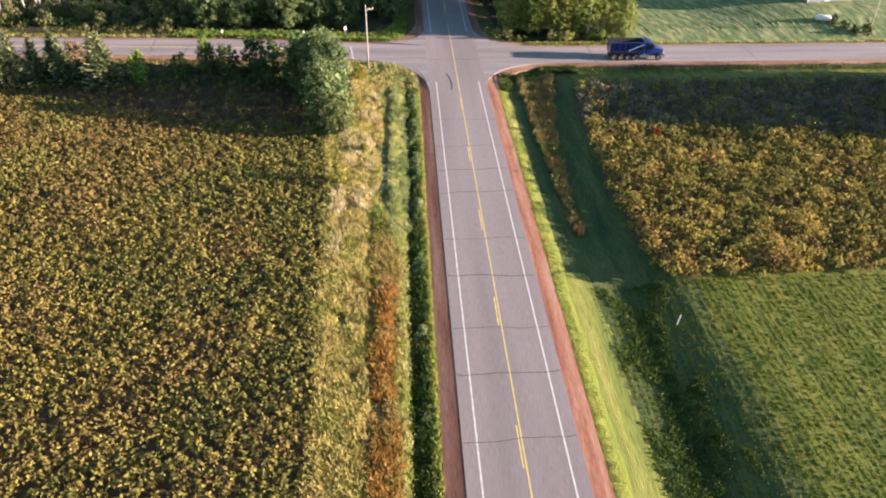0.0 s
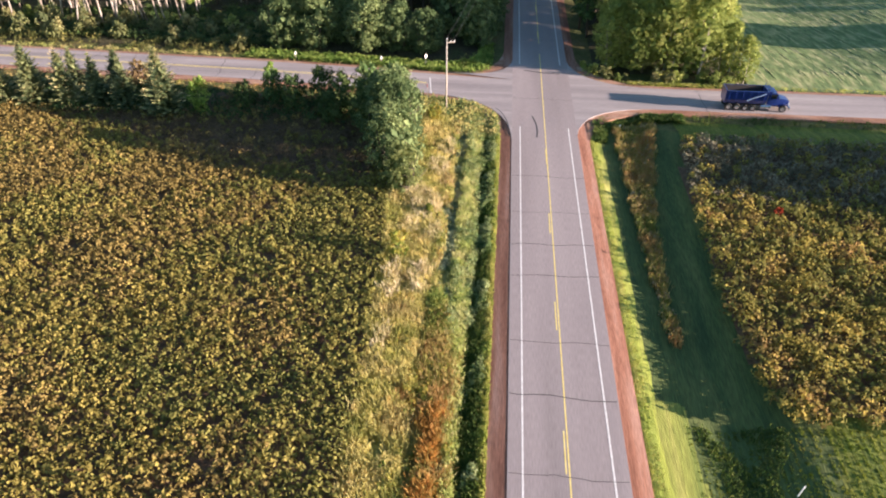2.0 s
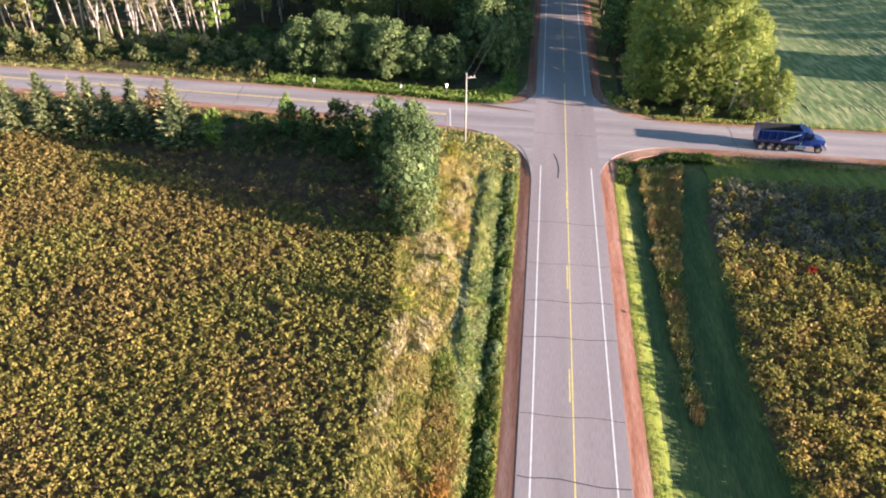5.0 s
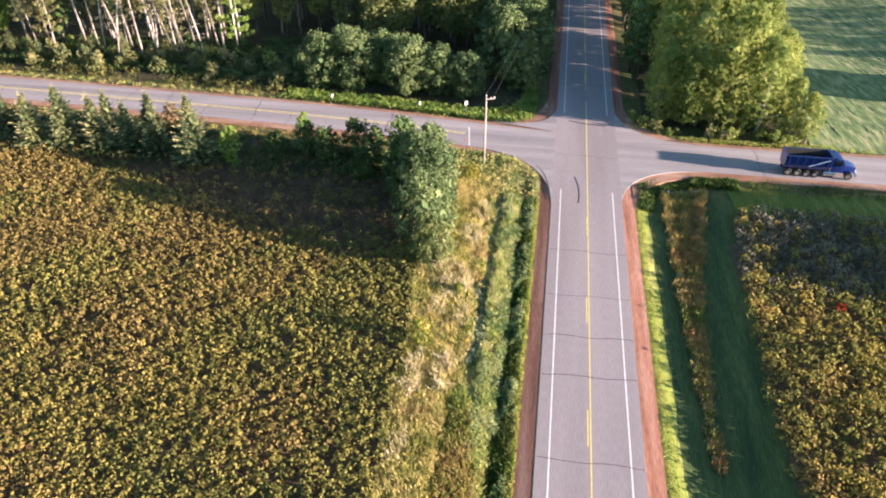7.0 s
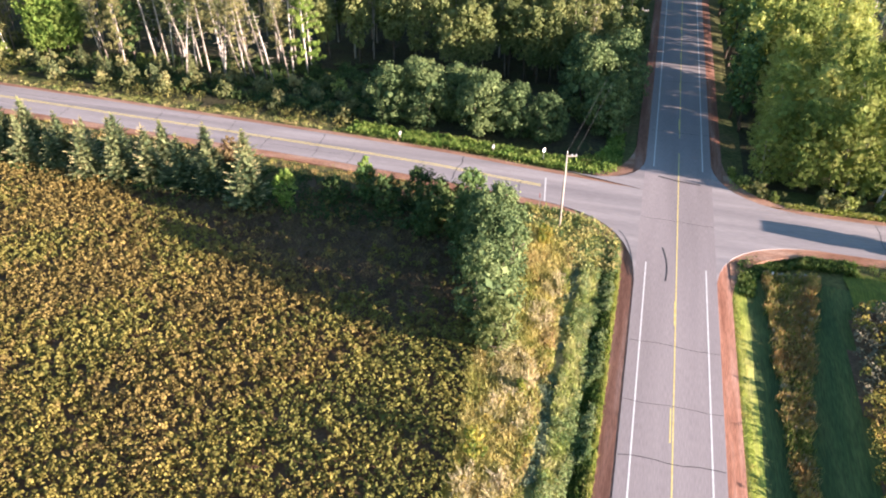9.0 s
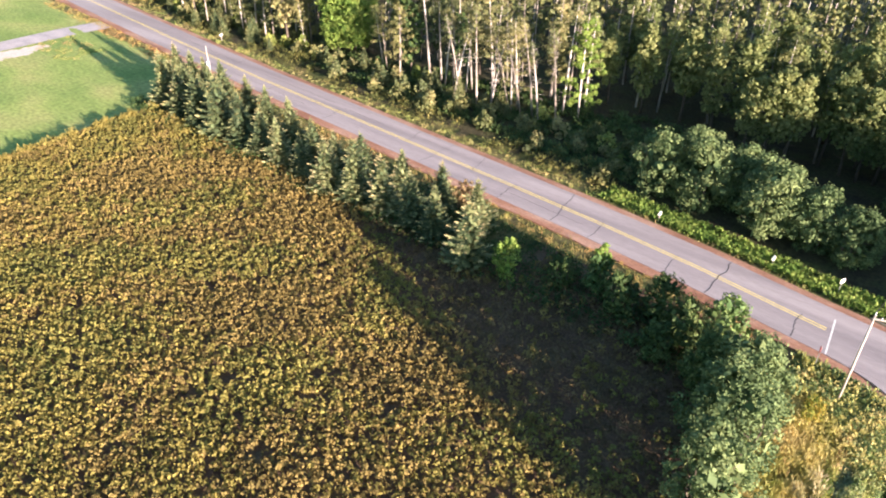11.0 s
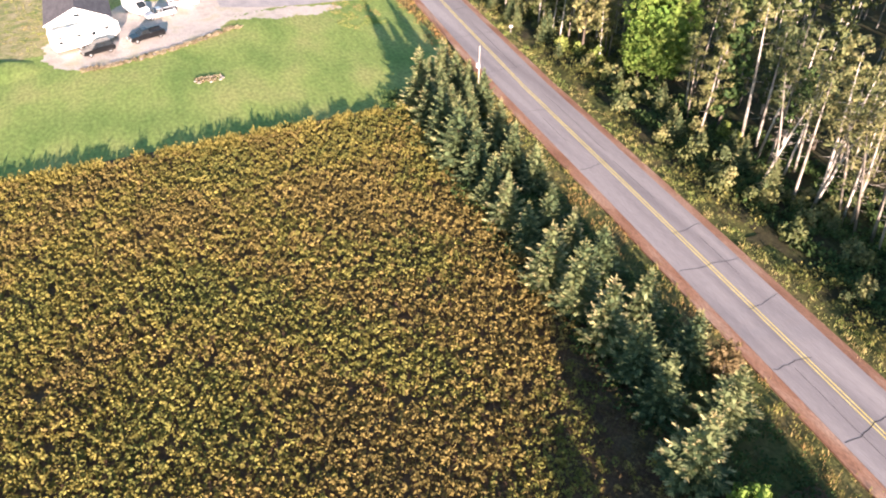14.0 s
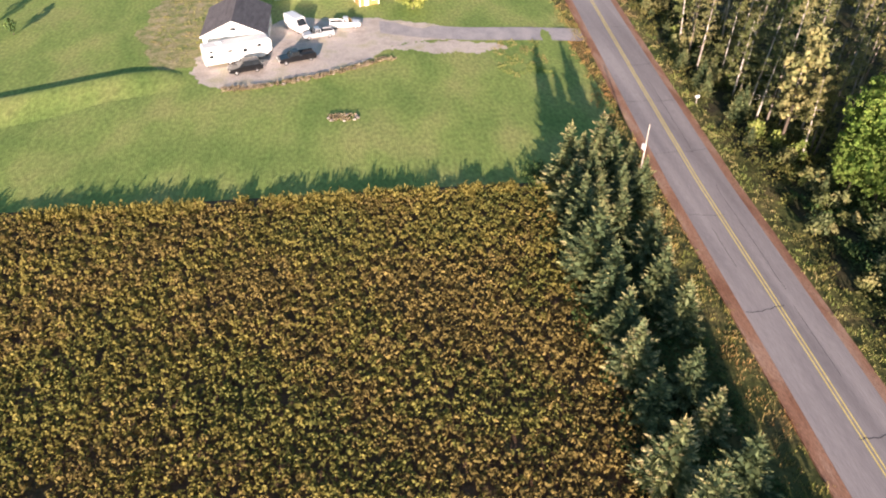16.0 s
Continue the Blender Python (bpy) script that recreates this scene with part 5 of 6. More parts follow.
def deep_forest(name, x0, x1, y0, y1, step, front, seed, label):
    """The wood behind its edge: trunks and crowns too many to count, joined."""
    r = np.random.default_rng(seed)
    px, py = lattice(step, x0, x1, y0, y1, lambda x, y: y > front(x), seed)
    n = len(px)
    h = r.uniform(12, 18.5, n)
    z = ground_z(px, py)
    cs, rs = [], []
    for i in range(n):
        for k in range(19):
            u = r.uniform(0.3, 1)
            a, q = r.uniform(0, 6.28), r.uniform(0, 1) ** 0.5 * 3.0 * (1.25 - u)
            cs.append((px[i] + q * math.cos(a), py[i] + q * math.sin(a), z[i] + h[i] * u))
            rs.append(r.uniform(0.5, 0.9))
    v = leaf_cloud(r, cs, rs, 8, 0.65, 1.0)
    tagged(new(name, crown_mesh(name, v, M["leaf_gold"])), label, "forest", kind="stuff")
    ang = np.arange(5) * 2 * np.pi / 5
    ring = np.stack([np.cos(ang), np.sin(ang), 0 * ang], 1)
    base, top = np.stack([px, py, z - 0.2], 1), np.stack([px, py, z + h * 0.9], 1)
    tv = np.concatenate([(base[:, None] + ring * 0.17), (top[:, None] + ring * 0.05)], 1).reshape(-1, 3)
    k = np.arange(5)
    tf = np.stack([k, (k + 1) % 5, (k + 1) % 5 + 5, k + 5], 1)
    tagged(new(name + "_stems", mesh_np(name + "_stems", tv, (np.arange(n)[:, None, None] * 10 + tf).reshape(-1, 4), M["bark_pale"])), "grey stems of the wood behind its edge", "forest", kind="stuff")


deep_forest("deep_wood", -205, -13, 54, 135, 6.6, lambda x: np.interp(x, [-200, -180, -142, -110, -90, -76, -66, -50, -20, -10], [38, 35, 31.5, 31.5, 34, 36, 41, 40, 36, 36]) + 20, 43, "dark green wood behind the forest edge")
deep_forest("far_wood", 34, 150, 92, 126, 8, lambda x: x * 0 + 90, 47, "dark green wood beyond the hayfield")
ru = random.Random(9)
for i in range(135):
    x = ru.uniform(-195, -47)
    y = float(side_y(x)) + ru.uniform(9.5, 20)
    plant_tree(under[ru.choice((0, 0, 1, 2, 2))], x, y, ru.uniform(0.45, 1.15), group="shrubs below the forest edge")
for i in range(26):
    x = ru.uniform(8.5, 33)
    plant_tree(under[ru.choice((0, 1, 1, 2))], x, ru.uniform(18.6, 21.0) + 3 * max(0, 12 - x) / 4, ru.uniform(0.4, 0.9), group="shrubs below the aspens")
for i in range(24):
    plant_tree(spruces[i % 5], ru.uniform(-165, -64), float(side_y(-110)) + ru.uniform(11.5, 18), ru.uniform(0.25, 0.6), group="young spruces below the forest edge")
for ob in HIDE:
    for o in (*ob.children_recursive, ob):
        bpy.data.objects.remove(o)

# ---- made things: materials ----


def plain(name, col, rough=0.5, metal=0.0, coat=0.0, dirt=0.15, scale=2.0):
    m = material(name, [tuple(c * (1 - dirt) for c in col), tuple(min(1, c * (1 + dirt * 0.4)) for c in col)], scale, 12, dirt * 0.5, rough=rough, metal=metal, spec=0.5)
    m.node_tree.nodes["Principled BSDF"].inputs["Coat Weight"].default_value = coat
    return m


M["truck_blue"] = plain("blue_truck_paint", (0.009, 0.03, 0.17), 0.35, 0.1, 0.5)
M["truck_stripe"] = plain("pale_blue_stripe", (0.35, 0.5, 0.75), 0.4)
M["chrome"] = plain("chrome", (0.8, 0.8, 0.82), 0.18, 1.0, dirt=0.05)
M["rubber"] = plain("tyre_rubber", (0.02, 0.02, 0.02), 0.85)
M["rim"] = plain("polished_rim", (0.75, 0.75, 0.76), 0.3, 0.8)
M["dark_steel"] = plain("dark_bed_steel", (0.05, 0.045, 0.045), 0.7, 0.2)
M["glass"] = plain("dark_vehicle_glass", (0.02, 0.025, 0.03), 0.06, 0.0, dirt=0.02)
M["black_paint"] = plain("black_car_paint", (0.004, 0.0045, 0.006), 0.3, 0.0, 0.3)
M["white_car"] = plain("white_car_paint", (0.82, 0.82, 0.82), 0.35, 0.0, 0.5, 0.06)
M["silver_car"] = plain("silver_car_paint", (0.55, 0.56, 0.58), 0.35, 0.5, 0.5, 0.06)
M["lamp_glass"] = plain("headlight_lens", (0.85, 0.85, 0.82), 0.15, dirt=0.03)
M["red_lens"] = plain("red_tail_lens", (0.5, 0.03, 0.02), 0.25)
M["siding_white"] = plain("white_siding", (0.82, 0.81, 0.78), 0.6, dirt=0.08)
M["siding_grey"] = plain("lilac_grey_siding", (0.24, 0.245, 0.31), 0.65, dirt=0.08)
M["trim"] = plain("white_trim", (0.85, 0.85, 0.84), 0.5, dirt=0.04)
M["shingle"] = material("grey_roof_shingles", [(0.13, 0.115, 0.12), (0.19, 0.17, 0.175)], 0.8, 5, 0.25, bump=0.02, bump_scale=10, stretch=(0.5, 2, 1))
M["metal_roof"] = plain("pale_metal_roof", (0.7, 0.7, 0.7), 0.4, 0.3, dirt=0.08)
M["pole_wood"] = material("weathered_pole_wood", [(0.34, 0.3, 0.26), (0.48, 0.43, 0.38)], 1.2, 7, 0.3, stretch=(1, 1, 0.15), bump=0.01)
M["sign_white"] = plain("white_sign", (0.85, 0.85, 0.84), 0.4, dirt=0.05)
M["post_steel"] = plain("galvanised_post", (0.45, 0.45, 0.44), 0.5, 0.7)
M["stop_red"] = plain("red_sign_face", (0.5, 0.02, 0.02), 0.4)
M["wire"] = plain("dark_wire", (0.03, 0.03, 0.03), 0.6)
M["stone"] = material("pale_field_stone", [(0.2, 0.18, 0.16), (0.36, 0.32, 0.28)], 1.2, 5, 0.3, bump=0.04, rand=0.4)
M["blue_cloth"] = plain("blue_trampoline_pad", (0.06, 0.16, 0.4), 0.7)
M["wood_shed"] = plain("tan_shed_boards", (0.42, 0.27, 0.1), 0.8, dirt=0.3)


def thing(name, m, label, category, group=""):
    ob = new(name)
    ob.matrix_world = m
    return tagged(ob, label, category, group)


def wheel(parent, x, y, r, w, name="wheel"):
    """A tyre with a rim as its sub-part; the axle lies across the vehicle."""
    bm = bmesh.new()
    prof = [(0.58 * r, -w / 2), (0.92 * r, -w / 2), (r, -w * 0.32), (r, w * 0.32), (0.92 * r, w / 2), (0.58 * r, w / 2)]
    rings = [[bm.verts.new((x + p * math.cos(a), y + q, r + p * math.sin(a))) for p, q in prof] for a in (2 * math.pi * k / 16 for k in range(16))]
    for k in range(16):
        a, b = rings[k], rings[(k + 1) % 16]
        for j in range(6):
            bm.faces.new((a[j], a[(j + 1) % 6], b[(j + 1) % 6], b[j]))
    bmesh.ops.recalc_face_normals(bm, faces=bm.faces)
    tyre = part(name, bm, M["rubber"], parent)
    bm = bmesh.new()
    s = 1 if y > 0 else -1
    tube(bm, [(x, y - s * w * 0.3, r), (x, y + s * w * 0.36, r), (x, y + s * w * 0.42, r)], [0.57 * r, 0.57 * r, 0.2 * r], 14)
    part("rim", bm, M["rim"], tyre, "polished metal rim")
    return tyre


def loft(bm, sections):
    """Skin between closed rings with equal counts, ends capped."""
    rings = [[bm.verts.new(p) for p in s] for s in sections]
    n = len(rings[0])
    for a, b in zip(rings, rings[1:]):
        for k in range(n):
            bm.faces.new((a[k], a[(k + 1) % n], b[(k + 1) % n], b[k]))
    bm.faces.new(rings[0]), bm.faces.new(list(reversed(rings[-1])))
    bmesh.ops.recalc_face_normals(bm, faces=bm.faces)
    return bm


def rect(x, hw, z0, z1):
    return [(x, -hw, z0), (x, hw, z0), (x, hw, z1), (x, -hw, z1)]


# ---- dump truck on the east road ----
truck = thing("dump_truck", pose(31.0, 9.5, 0.005, 0, 0, -0.5), "blue five-axle dump truck with an empty dark bed", "truck")
bm = bmesh.new()
box(bm, -4.4, 4.3, -0.45, 0.45, 0.62, 0.95, 0.03)
part("chassis", bm, M["dark_steel"], truck)
bm = bmesh.new()
B = [(-1.0, 1.15), (-1.24, 1.7), (-1.27, 3.0), (-1.33, 3.0), (-1.33, 3.1), (-1.17, 3.1), (-1.14, 1.8), (-0.9, 1.3)]
prof = B + [(-y, z) for y, z in reversed(B)]
loft(bm, [[(x, y, z) for y, z in prof] for x in (-4.55, -2.6, -0.6, 1.1)])
for x0, x1 in ((-4.72, -4.55), (1.1, 1.2)):
    loft(bm, [[(x, -1.0, 1.15), (x, 1.0, 1.15), (x, 1.26, 1.75), (x, 1.3, 3.1), (x, -1.3, 3.1), (x, -1.26, 1.75)] for x in (x0, x1)])
bed = part("dump_bed", bm, M["truck_blue"], truck)
for k in range(6):
    x = -4.3 + k * 1.0
    for s in (-1, 1):
        bm = bmesh.new()
        box(bm, x, x + 0.1, s * 1.315 - 0.065, s * 1.315 + 0.065, 1.6, 3.0, 0.01)
        part("rib", bm, M["truck_blue"], bed)
bm = bmesh.new()
box(bm, -4.5, 1.08, -0.88, 0.88, 1.31, 1.36)
for s in (-1, 1):
    loft(bm, [[(x, s * 1.12, 1.8), (x, s * 1.15, 3.07), (x, s * 1.13, 3.07), (x, s * 1.1, 1.8)] for x in (-4.5, 1.08)])
part("bed_lining", bm, M["dark_steel"], bed, "dark worn bed lining")
for s in (-1, 1):
    bm = bmesh.new()
    loft(bm, [[(x, s * 1.39, z), (x, s * 1.41, z), (x, s * 1.41, z + 0.14), (x, s * 1.39, z + 0.14)] for x, z in ((-1.6, 1.65), (0.9, 2.75))])
    part("stripe", bm, M["truck_stripe"], bed, "pale diagonal stripe")
bm = bmesh.new()
loft(bm, [rect(1.2, 1.25, 3.02, 3.12), rect(1.9, 1.2, 3.1, 3.2)])
part("cab_shield", bm, M["truck_blue"], bed)
bm = bmesh.new()
loft(bm, [rect(1.35, 1.1, 0.95, 2.75), rect(1.7, 1.12, 0.95, 2.95), rect(2.5, 1.12, 0.95, 2.9), rect(2.95, 1.08, 0.95, 2.05)])
cab = part("cab", bm, M["truck_blue"], truck)
bm = bmesh.new()
loft(bm, [[(2.53, -1.0, 2.82), (2.53, 1.0, 2.82), (2.98, 0.98, 2.08), (2.98, -0.98, 2.08)], [(2.58, -1.0, 2.84), (2.58, 1.0, 2.84), (3.02, 0.98, 2.1), (3.02, -0.98, 2.1)]])
part("windshield", bm, M["glass"], cab)
for s in (-1, 1):
    bm = bmesh.new()
    prism(bm, [(1.75, s * 1.12), (2.45, s * 1.12), (2.6, s * 1.14), (1.75, s * 1.145)], 2.05, 2.7)
    part("side_window", bm, M["glass"], cab)
    bm = bmesh.new()
    tube(bm, [(1.25, s * 1.05, 0.9), (1.25, s * 1.05, 3.5)], [0.09, 0.08], 10)
    part("exhaust_stack", bm, M["chrome"], truck)
    bm = bmesh.new()
    box(bm, 2.75, 2.85, s * 1.28 - 0.1, s * 1.28 + 0.1, 2.0, 2.5, 0.02)
    part("mirror", bm, M["chrome"], truck)
    bm = bmesh.new()
    tube(bm, [(0.55, s * 0.95, 0.72), (2.0, s * 0.95, 0.72)], [0.32, 0.32], 12)
    part("fuel_tank", bm, M["chrome"], truck)
    bm = bmesh.new()
    box(bm, 4.5, 4.62, s * 0.82 - 0.16, s * 0.82 + 0.16, 1.15, 1.35, 0.03)
    part("headlight", bm, M["lamp_glass"], truck)
    bm = bmesh.new()
    loft(bm, [[(x, s * 0.75, z), (x, s * 1.2, z), (x, s * 1.2, z + 0.08), (x, s * 0.75, z + 0.08)] for x, z in ((3.1, 0.75), (3.35, 1.1), (3.8, 1.2), (4.3, 1.1), (4.5, 0.8))])
    part("fender", bm, M["truck_blue"], truck)
bm = bmesh.new()
loft(bm, [rect(2.95, 0.95, 0.95, 2.02), rect(3.8, 0.85, 0.95, 1.9), rect(4.45, 0.72, 0.95, 1.72), rect(4.55, 0.66, 0.98, 1.6)])
part("hood", bm, M["truck_blue"], truck)
bm = bmesh.new()
box(bm, 4.55, 4.6, -0.55, 0.55, 0.95, 1.6, 0.02)
part("grille", bm, M["chrome"], truck)
bm = bmesh.new()
box(bm, 4.55, 4.8, -1.2, 1.2, 0.5, 0.82, 0.05)
part("bumper", bm, M["chrome"], truck)
for x, r in ((-3.95, 0.52), (-2.75, 0.52), (-1.6, 0.44), (-0.45, 0.44), (3.75, 0.52)):
    for s in (-1, 1):
        wheel(truck, x, s * 1.02, r, 0.36)


def make_vehicle(kind, paint, m, label, category, group="parked vehicles"):
    """A parked car, pickup or van, front to +x: body, cabin with windows, wheels, lamps."""
    L = {"suv": 4.9, "pickup": 5.7, "van": 5.6}[kind]
    ob = thing({"suv": "parked_suv", "pickup": "parked_pickup", "van": "parked_van"}[kind], m, label, category, group)
    a, hw = L / 2, 0.95
    bm = bmesh.new()
    if kind == "van":
        loft(bm, [rect(-a, hw, 0.45, 2.45), rect(-a + 0.1, hw + 0.03, 0.35, 2.6), rect(a - 1.5, hw + 0.03, 0.35, 2.6), rect(a - 0.75, hw, 0.35, 1.35), rect(a - 0.05, hw - 0.06, 0.4, 1.15), rect(a, hw - 0.12, 0.45, 0.95)])
        part("body", bm, paint, ob)
        cab0, cab1, top0, top1, zt = a - 1.48, a - 0.72, a - 1.5, a - 0.78, 2.5
    else:
        loft(bm, [rect(-a, hw - 0.08, 0.5, 1.0), rect(-a + 0.12, hw, 0.36, 1.08), rect(a - 1.5, hw, 0.36, 1.1), rect(a - 0.2, hw - 0.05, 0.36, 0.98), rect(a, hw - 0.12, 0.45, 0.8)])
        body = part("body", bm, paint, ob)
        x0, x1 = (-a + 0.15, a - 1.35) if kind == "suv" else (-0.55, a - 1.5)
        bm = bmesh.new()
        loft(bm, [rect(x0, hw - 0.06, 1.05, 1.1), rect(x0 + 0.3, hw - 0.18, 1.05, 1.74), rect(x1 - 0.75, hw - 0.18, 1.05, 1.74), rect(x1, hw - 0.08, 1.05, 1.12)])
        cabin = part("cabin", bm, M["glass"], ob, "dark glass cabin")
        bm = bmesh.new()
        box(bm, x0 + 0.28, x1 - 0.72, -hw + 0.2, hw - 0.2, 1.73, 1.8, 0.03)
        for xx in (x0 + 0.3, (x0 + x1) / 2 - 0.2, x1 - 0.8):
            for s in (-1, 1):
                loft(bm, [[(xx - 0.05, s * (hw - 0.05), 1.05), (xx + 0.05, s * (hw - 0.05), 1.05), (xx + 0.05, s * (hw - 0.16), 1.76), (xx - 0.05, s * (hw - 0.16), 1.76)], [(xx - 0.05, s * (hw - 0.1), 1.05), (xx + 0.05, s * (hw - 0.1), 1.05), (xx + 0.05, s * (hw - 0.2), 1.76), (xx - 0.05, s * (hw - 0.2), 1.76)]])
        part("roof", bm, paint, ob)
        if kind == "pickup":
            bm = bmesh.new()
            box(bm, -a + 0.2, -0.65, -hw + 0.12, hw - 0.12, 1.085, 1.11)
            part("bed_floor", bm, M["dark_steel"], ob)
            for s in (-1, 1):
                bm = bmesh.new()
                box(bm, -a + 0.1, -0.6, s * (hw - 0.05) - 0.05, s * (hw - 0.05) + 0.05, 1.0, 1.3, 0.02)
                part("bed_side", bm, paint, ob)
    if kind == "van":
        bm = bmesh.new()
        loft(bm, [[(cab0 + 0.06, -0.85, 2.4), (cab0 + 0.06, 0.85, 2.4), (cab1 + 0.03, 0.85, 1.42), (cab1 + 0.03, -0.85, 1.42)], [(cab0 + 0.1, -0.85, 2.42), (cab0 + 0.1, 0.85, 2.42), (cab1 + 0.07, 0.85, 1.44), (cab1 + 0.07, -0.85, 1.44)]])
        part("windshield", bm, M["glass"], ob)
    for s in (-1, 1):
        for x in (-a + 0.95, a - 0.95):
            wheel(ob, x, s * (hw - 0.12), 0.36, 0.26)
        bm = bmesh.new()
        box(bm, a - 0.06, a + 0.02, s * 0.62 - 0.16, s * 0.62 + 0.16, 0.68, 0.84, 0.02)
        part("headlight", bm, M["lamp_glass"], ob)
        bm = bmesh.new()
        box(bm, -a - 0.02, -a + 0.06, s * 0.72 - 0.1, s * 0.72 + 0.1, 0.75, 1.0, 0.02)
        part("tail_light", bm, M["red_lens"], ob)
    bm = bmesh.new()
    box(bm, a - 0.08, a + 0.06, -0.85, 0.85, 0.4, 0.58, 0.04)
    part("bumper", bm, M["chrome"] if kind == "pickup" else M["dark_steel"], ob)
    return ob


# ---- the yard in the west ----
AX = math.degrees(math.atan2(0.945, -0.33))          # direction along the garage front


def yard(u, v):
    """Plan of the yard: u along the garage front, v away from the field."""
    return -163.2 - 0.33 * u - 0.945 * v, -47.6 + 0.945 * u - 0.33 * v


drive_plan = [(-172.5, -5), (-171.6, -13), (-170.6, -16.2), (-162.7, -22.3), (-157.3, -35.8), (-155.2, -41.9), (-156.5, -46.5), (-162, -49.5), (-168, -50), (-176, -46), (-186, -34), (-184, -18), (-179.5, -8), (-177.5, -4)]


def in_poly(px, py, poly):
    inside = np.zeros(np.shape(px), bool)
    for (x0, y0), (x1, y1) in zip(poly, poly[1:] + poly[:1]):
        c = ((y0 > py) != (y1 > py)) & (px < (x1 - x0) * (py - y0) / (y1 - y0 + 1e-9) + x0)
        inside ^= c
    return inside


tagged(sheet("dirt_drive", -190, -152, -54, 23, 0.4, M["dirt"], 0.05, lambda x, y: in_poly(x + wob(y, 0.3, 0.5), y + wob(x, 0.3, 0.5), drive_plan) & (np.abs(y - side_y(x)) > 4.2)), "pale dirt and gravel driveway", "driveway", kind="structure")
drive = [(-172.8, 20.6), (-173.3, 10), (-174.4, -2), (-176.4, -10), (-179.5, -18)]
v = [(x + s, y, float(ground_z(x, y)) + 0.075) for x, y in drive for s in (-3.1, 3.1)]
tagged(new("driveway", mesh_np("driveway", v, [(2 * i, 2 * i + 1, 2 * i + 3, 2 * i + 2) for i in range(4)], M["pale_paving"])), "grey paved driveway from the side road", "driveway", kind="structure")


def gable_house(name, x, y, turn, w, d, eave, ridge, wall, roof, label, windows, door=None, over=0.45):
    """A gabled building: ridge along its depth (local y); windows on its walls as (side, along, z, width, height)."""
    ob = thing(name, pose(x, y, float(ground_z(x, y)) - 0.02, 0, 0, turn), label, "house")
    bm = bmesh.new()
    loft(bm, [[(-w / 2, yy, 0), (w / 2, yy, 0), (w / 2, yy, eave), (0, yy, ridge), (-w / 2, yy, eave)] for yy in (0, d)])
    wall_ob = part("wall", bm, wall, ob)
    slope = math.hypot(w / 2, ridge - eave)
    for s in (-1, 1):
        bm = bmesh.new()
        ex, ez = s * (w / 2 + over), eave - over * (ridge - eave) / (w / 2)
        loft(bm, [[(0, yy, ridge + 0.02), (ex, yy, ez + 0.02), (ex, yy, ez + 0.2), (0, yy, ridge + 0.2)] for yy in (-over, d + over)])
        r = part("roof", bm, roof, ob)
        for yy in (-over - 0.06, d + over):
            bm = bmesh.new()
            loft(bm, [[(0, yy2, ridge - 0.05), (ex, yy2, ez - 0.05), (ex, yy2, ez + 0.18), (0, yy2, ridge + 0.18)] for yy2 in (yy, yy + 0.06)])
            part("fascia", bm, M["trim"], r, "white fascia board")
    for side, along, z, ww, hh in windows:
        f = {"front": lambda p, o: (p, -o), "back": lambda p, o: (p, d + o), "left": lambda p, o: (-w / 2 - o, p), "right": lambda p, o: (w / 2 + o, p)}[side]
        win = None
        for nm, grow, depth, mt in (("window", 0.12, 0.05, M["trim"]), ("pane", 0.0, 0.07, M["glass"])):
            bm = bmesh.new()
            pts = [f(along - ww / 2 - grow, -0.02), f(along + ww / 2 + grow, -0.02), f(along + ww / 2 + grow, depth), f(along - ww / 2 - grow, depth)]
            prism(bm, pts, z - grow, z + hh + grow)
            bmesh.ops.recalc_face_normals(bm, faces=bm.faces)
            o = part(nm, bm, mt, win or ob)
            win = win or o
    if door:
        bm = bmesh.new()
        box(bm, door[0] - door[1] / 2, door[0] + door[1] / 2, -0.06, 0.02, 0.02, door[2], 0.02)
        part("door", bm, M["trim"], ob)
    for s in (-1, 1):
        for yy in (0, d):
            bm = bmesh.new()
            box(bm, s * w / 2 - 0.08, s * w / 2 + 0.08, yy - 0.08, yy + 0.08, 0, eave - 0.1)
            part("corner_board", bm, M["trim"], ob)
    return ob


gxx, gyy = yard(6.4, 4.6)
gable_house("garage", gxx, gyy, AX - 18, 10.4, 13.5, 3.4, 5.7, M["siding_white"], M["shingle"], "white garage with a dark grey shingle roof",
            [("front", -3.6, 1.3, 0.9, 0.9), ("front", 3.2, 1.3, 0.9, 0.9), ("front", 0, 4.1, 1.0, 0.5), ("right", 4, 1.2, 1.0, 1.0), ("right", 9, 1.2, 1.0, 1.0)], (0, 2.4, 2.2))
hx, hy = yard(27, 28)
gable_house("farmhouse", hx, hy, AX, 15, 9, 3.2, 5.8, M["siding_white"], M["metal_roof"], "white single-storey house with a pale roof",
            [("front", -5, 1.0, 1.3, 1.2), ("front", -1.5, 1.0, 1.3, 1.2), ("front", 4, 1.0, 1.3, 1.2), ("right", 4, 1.0, 1.2, 1.2)], (1.4, 1.0, 2.1))

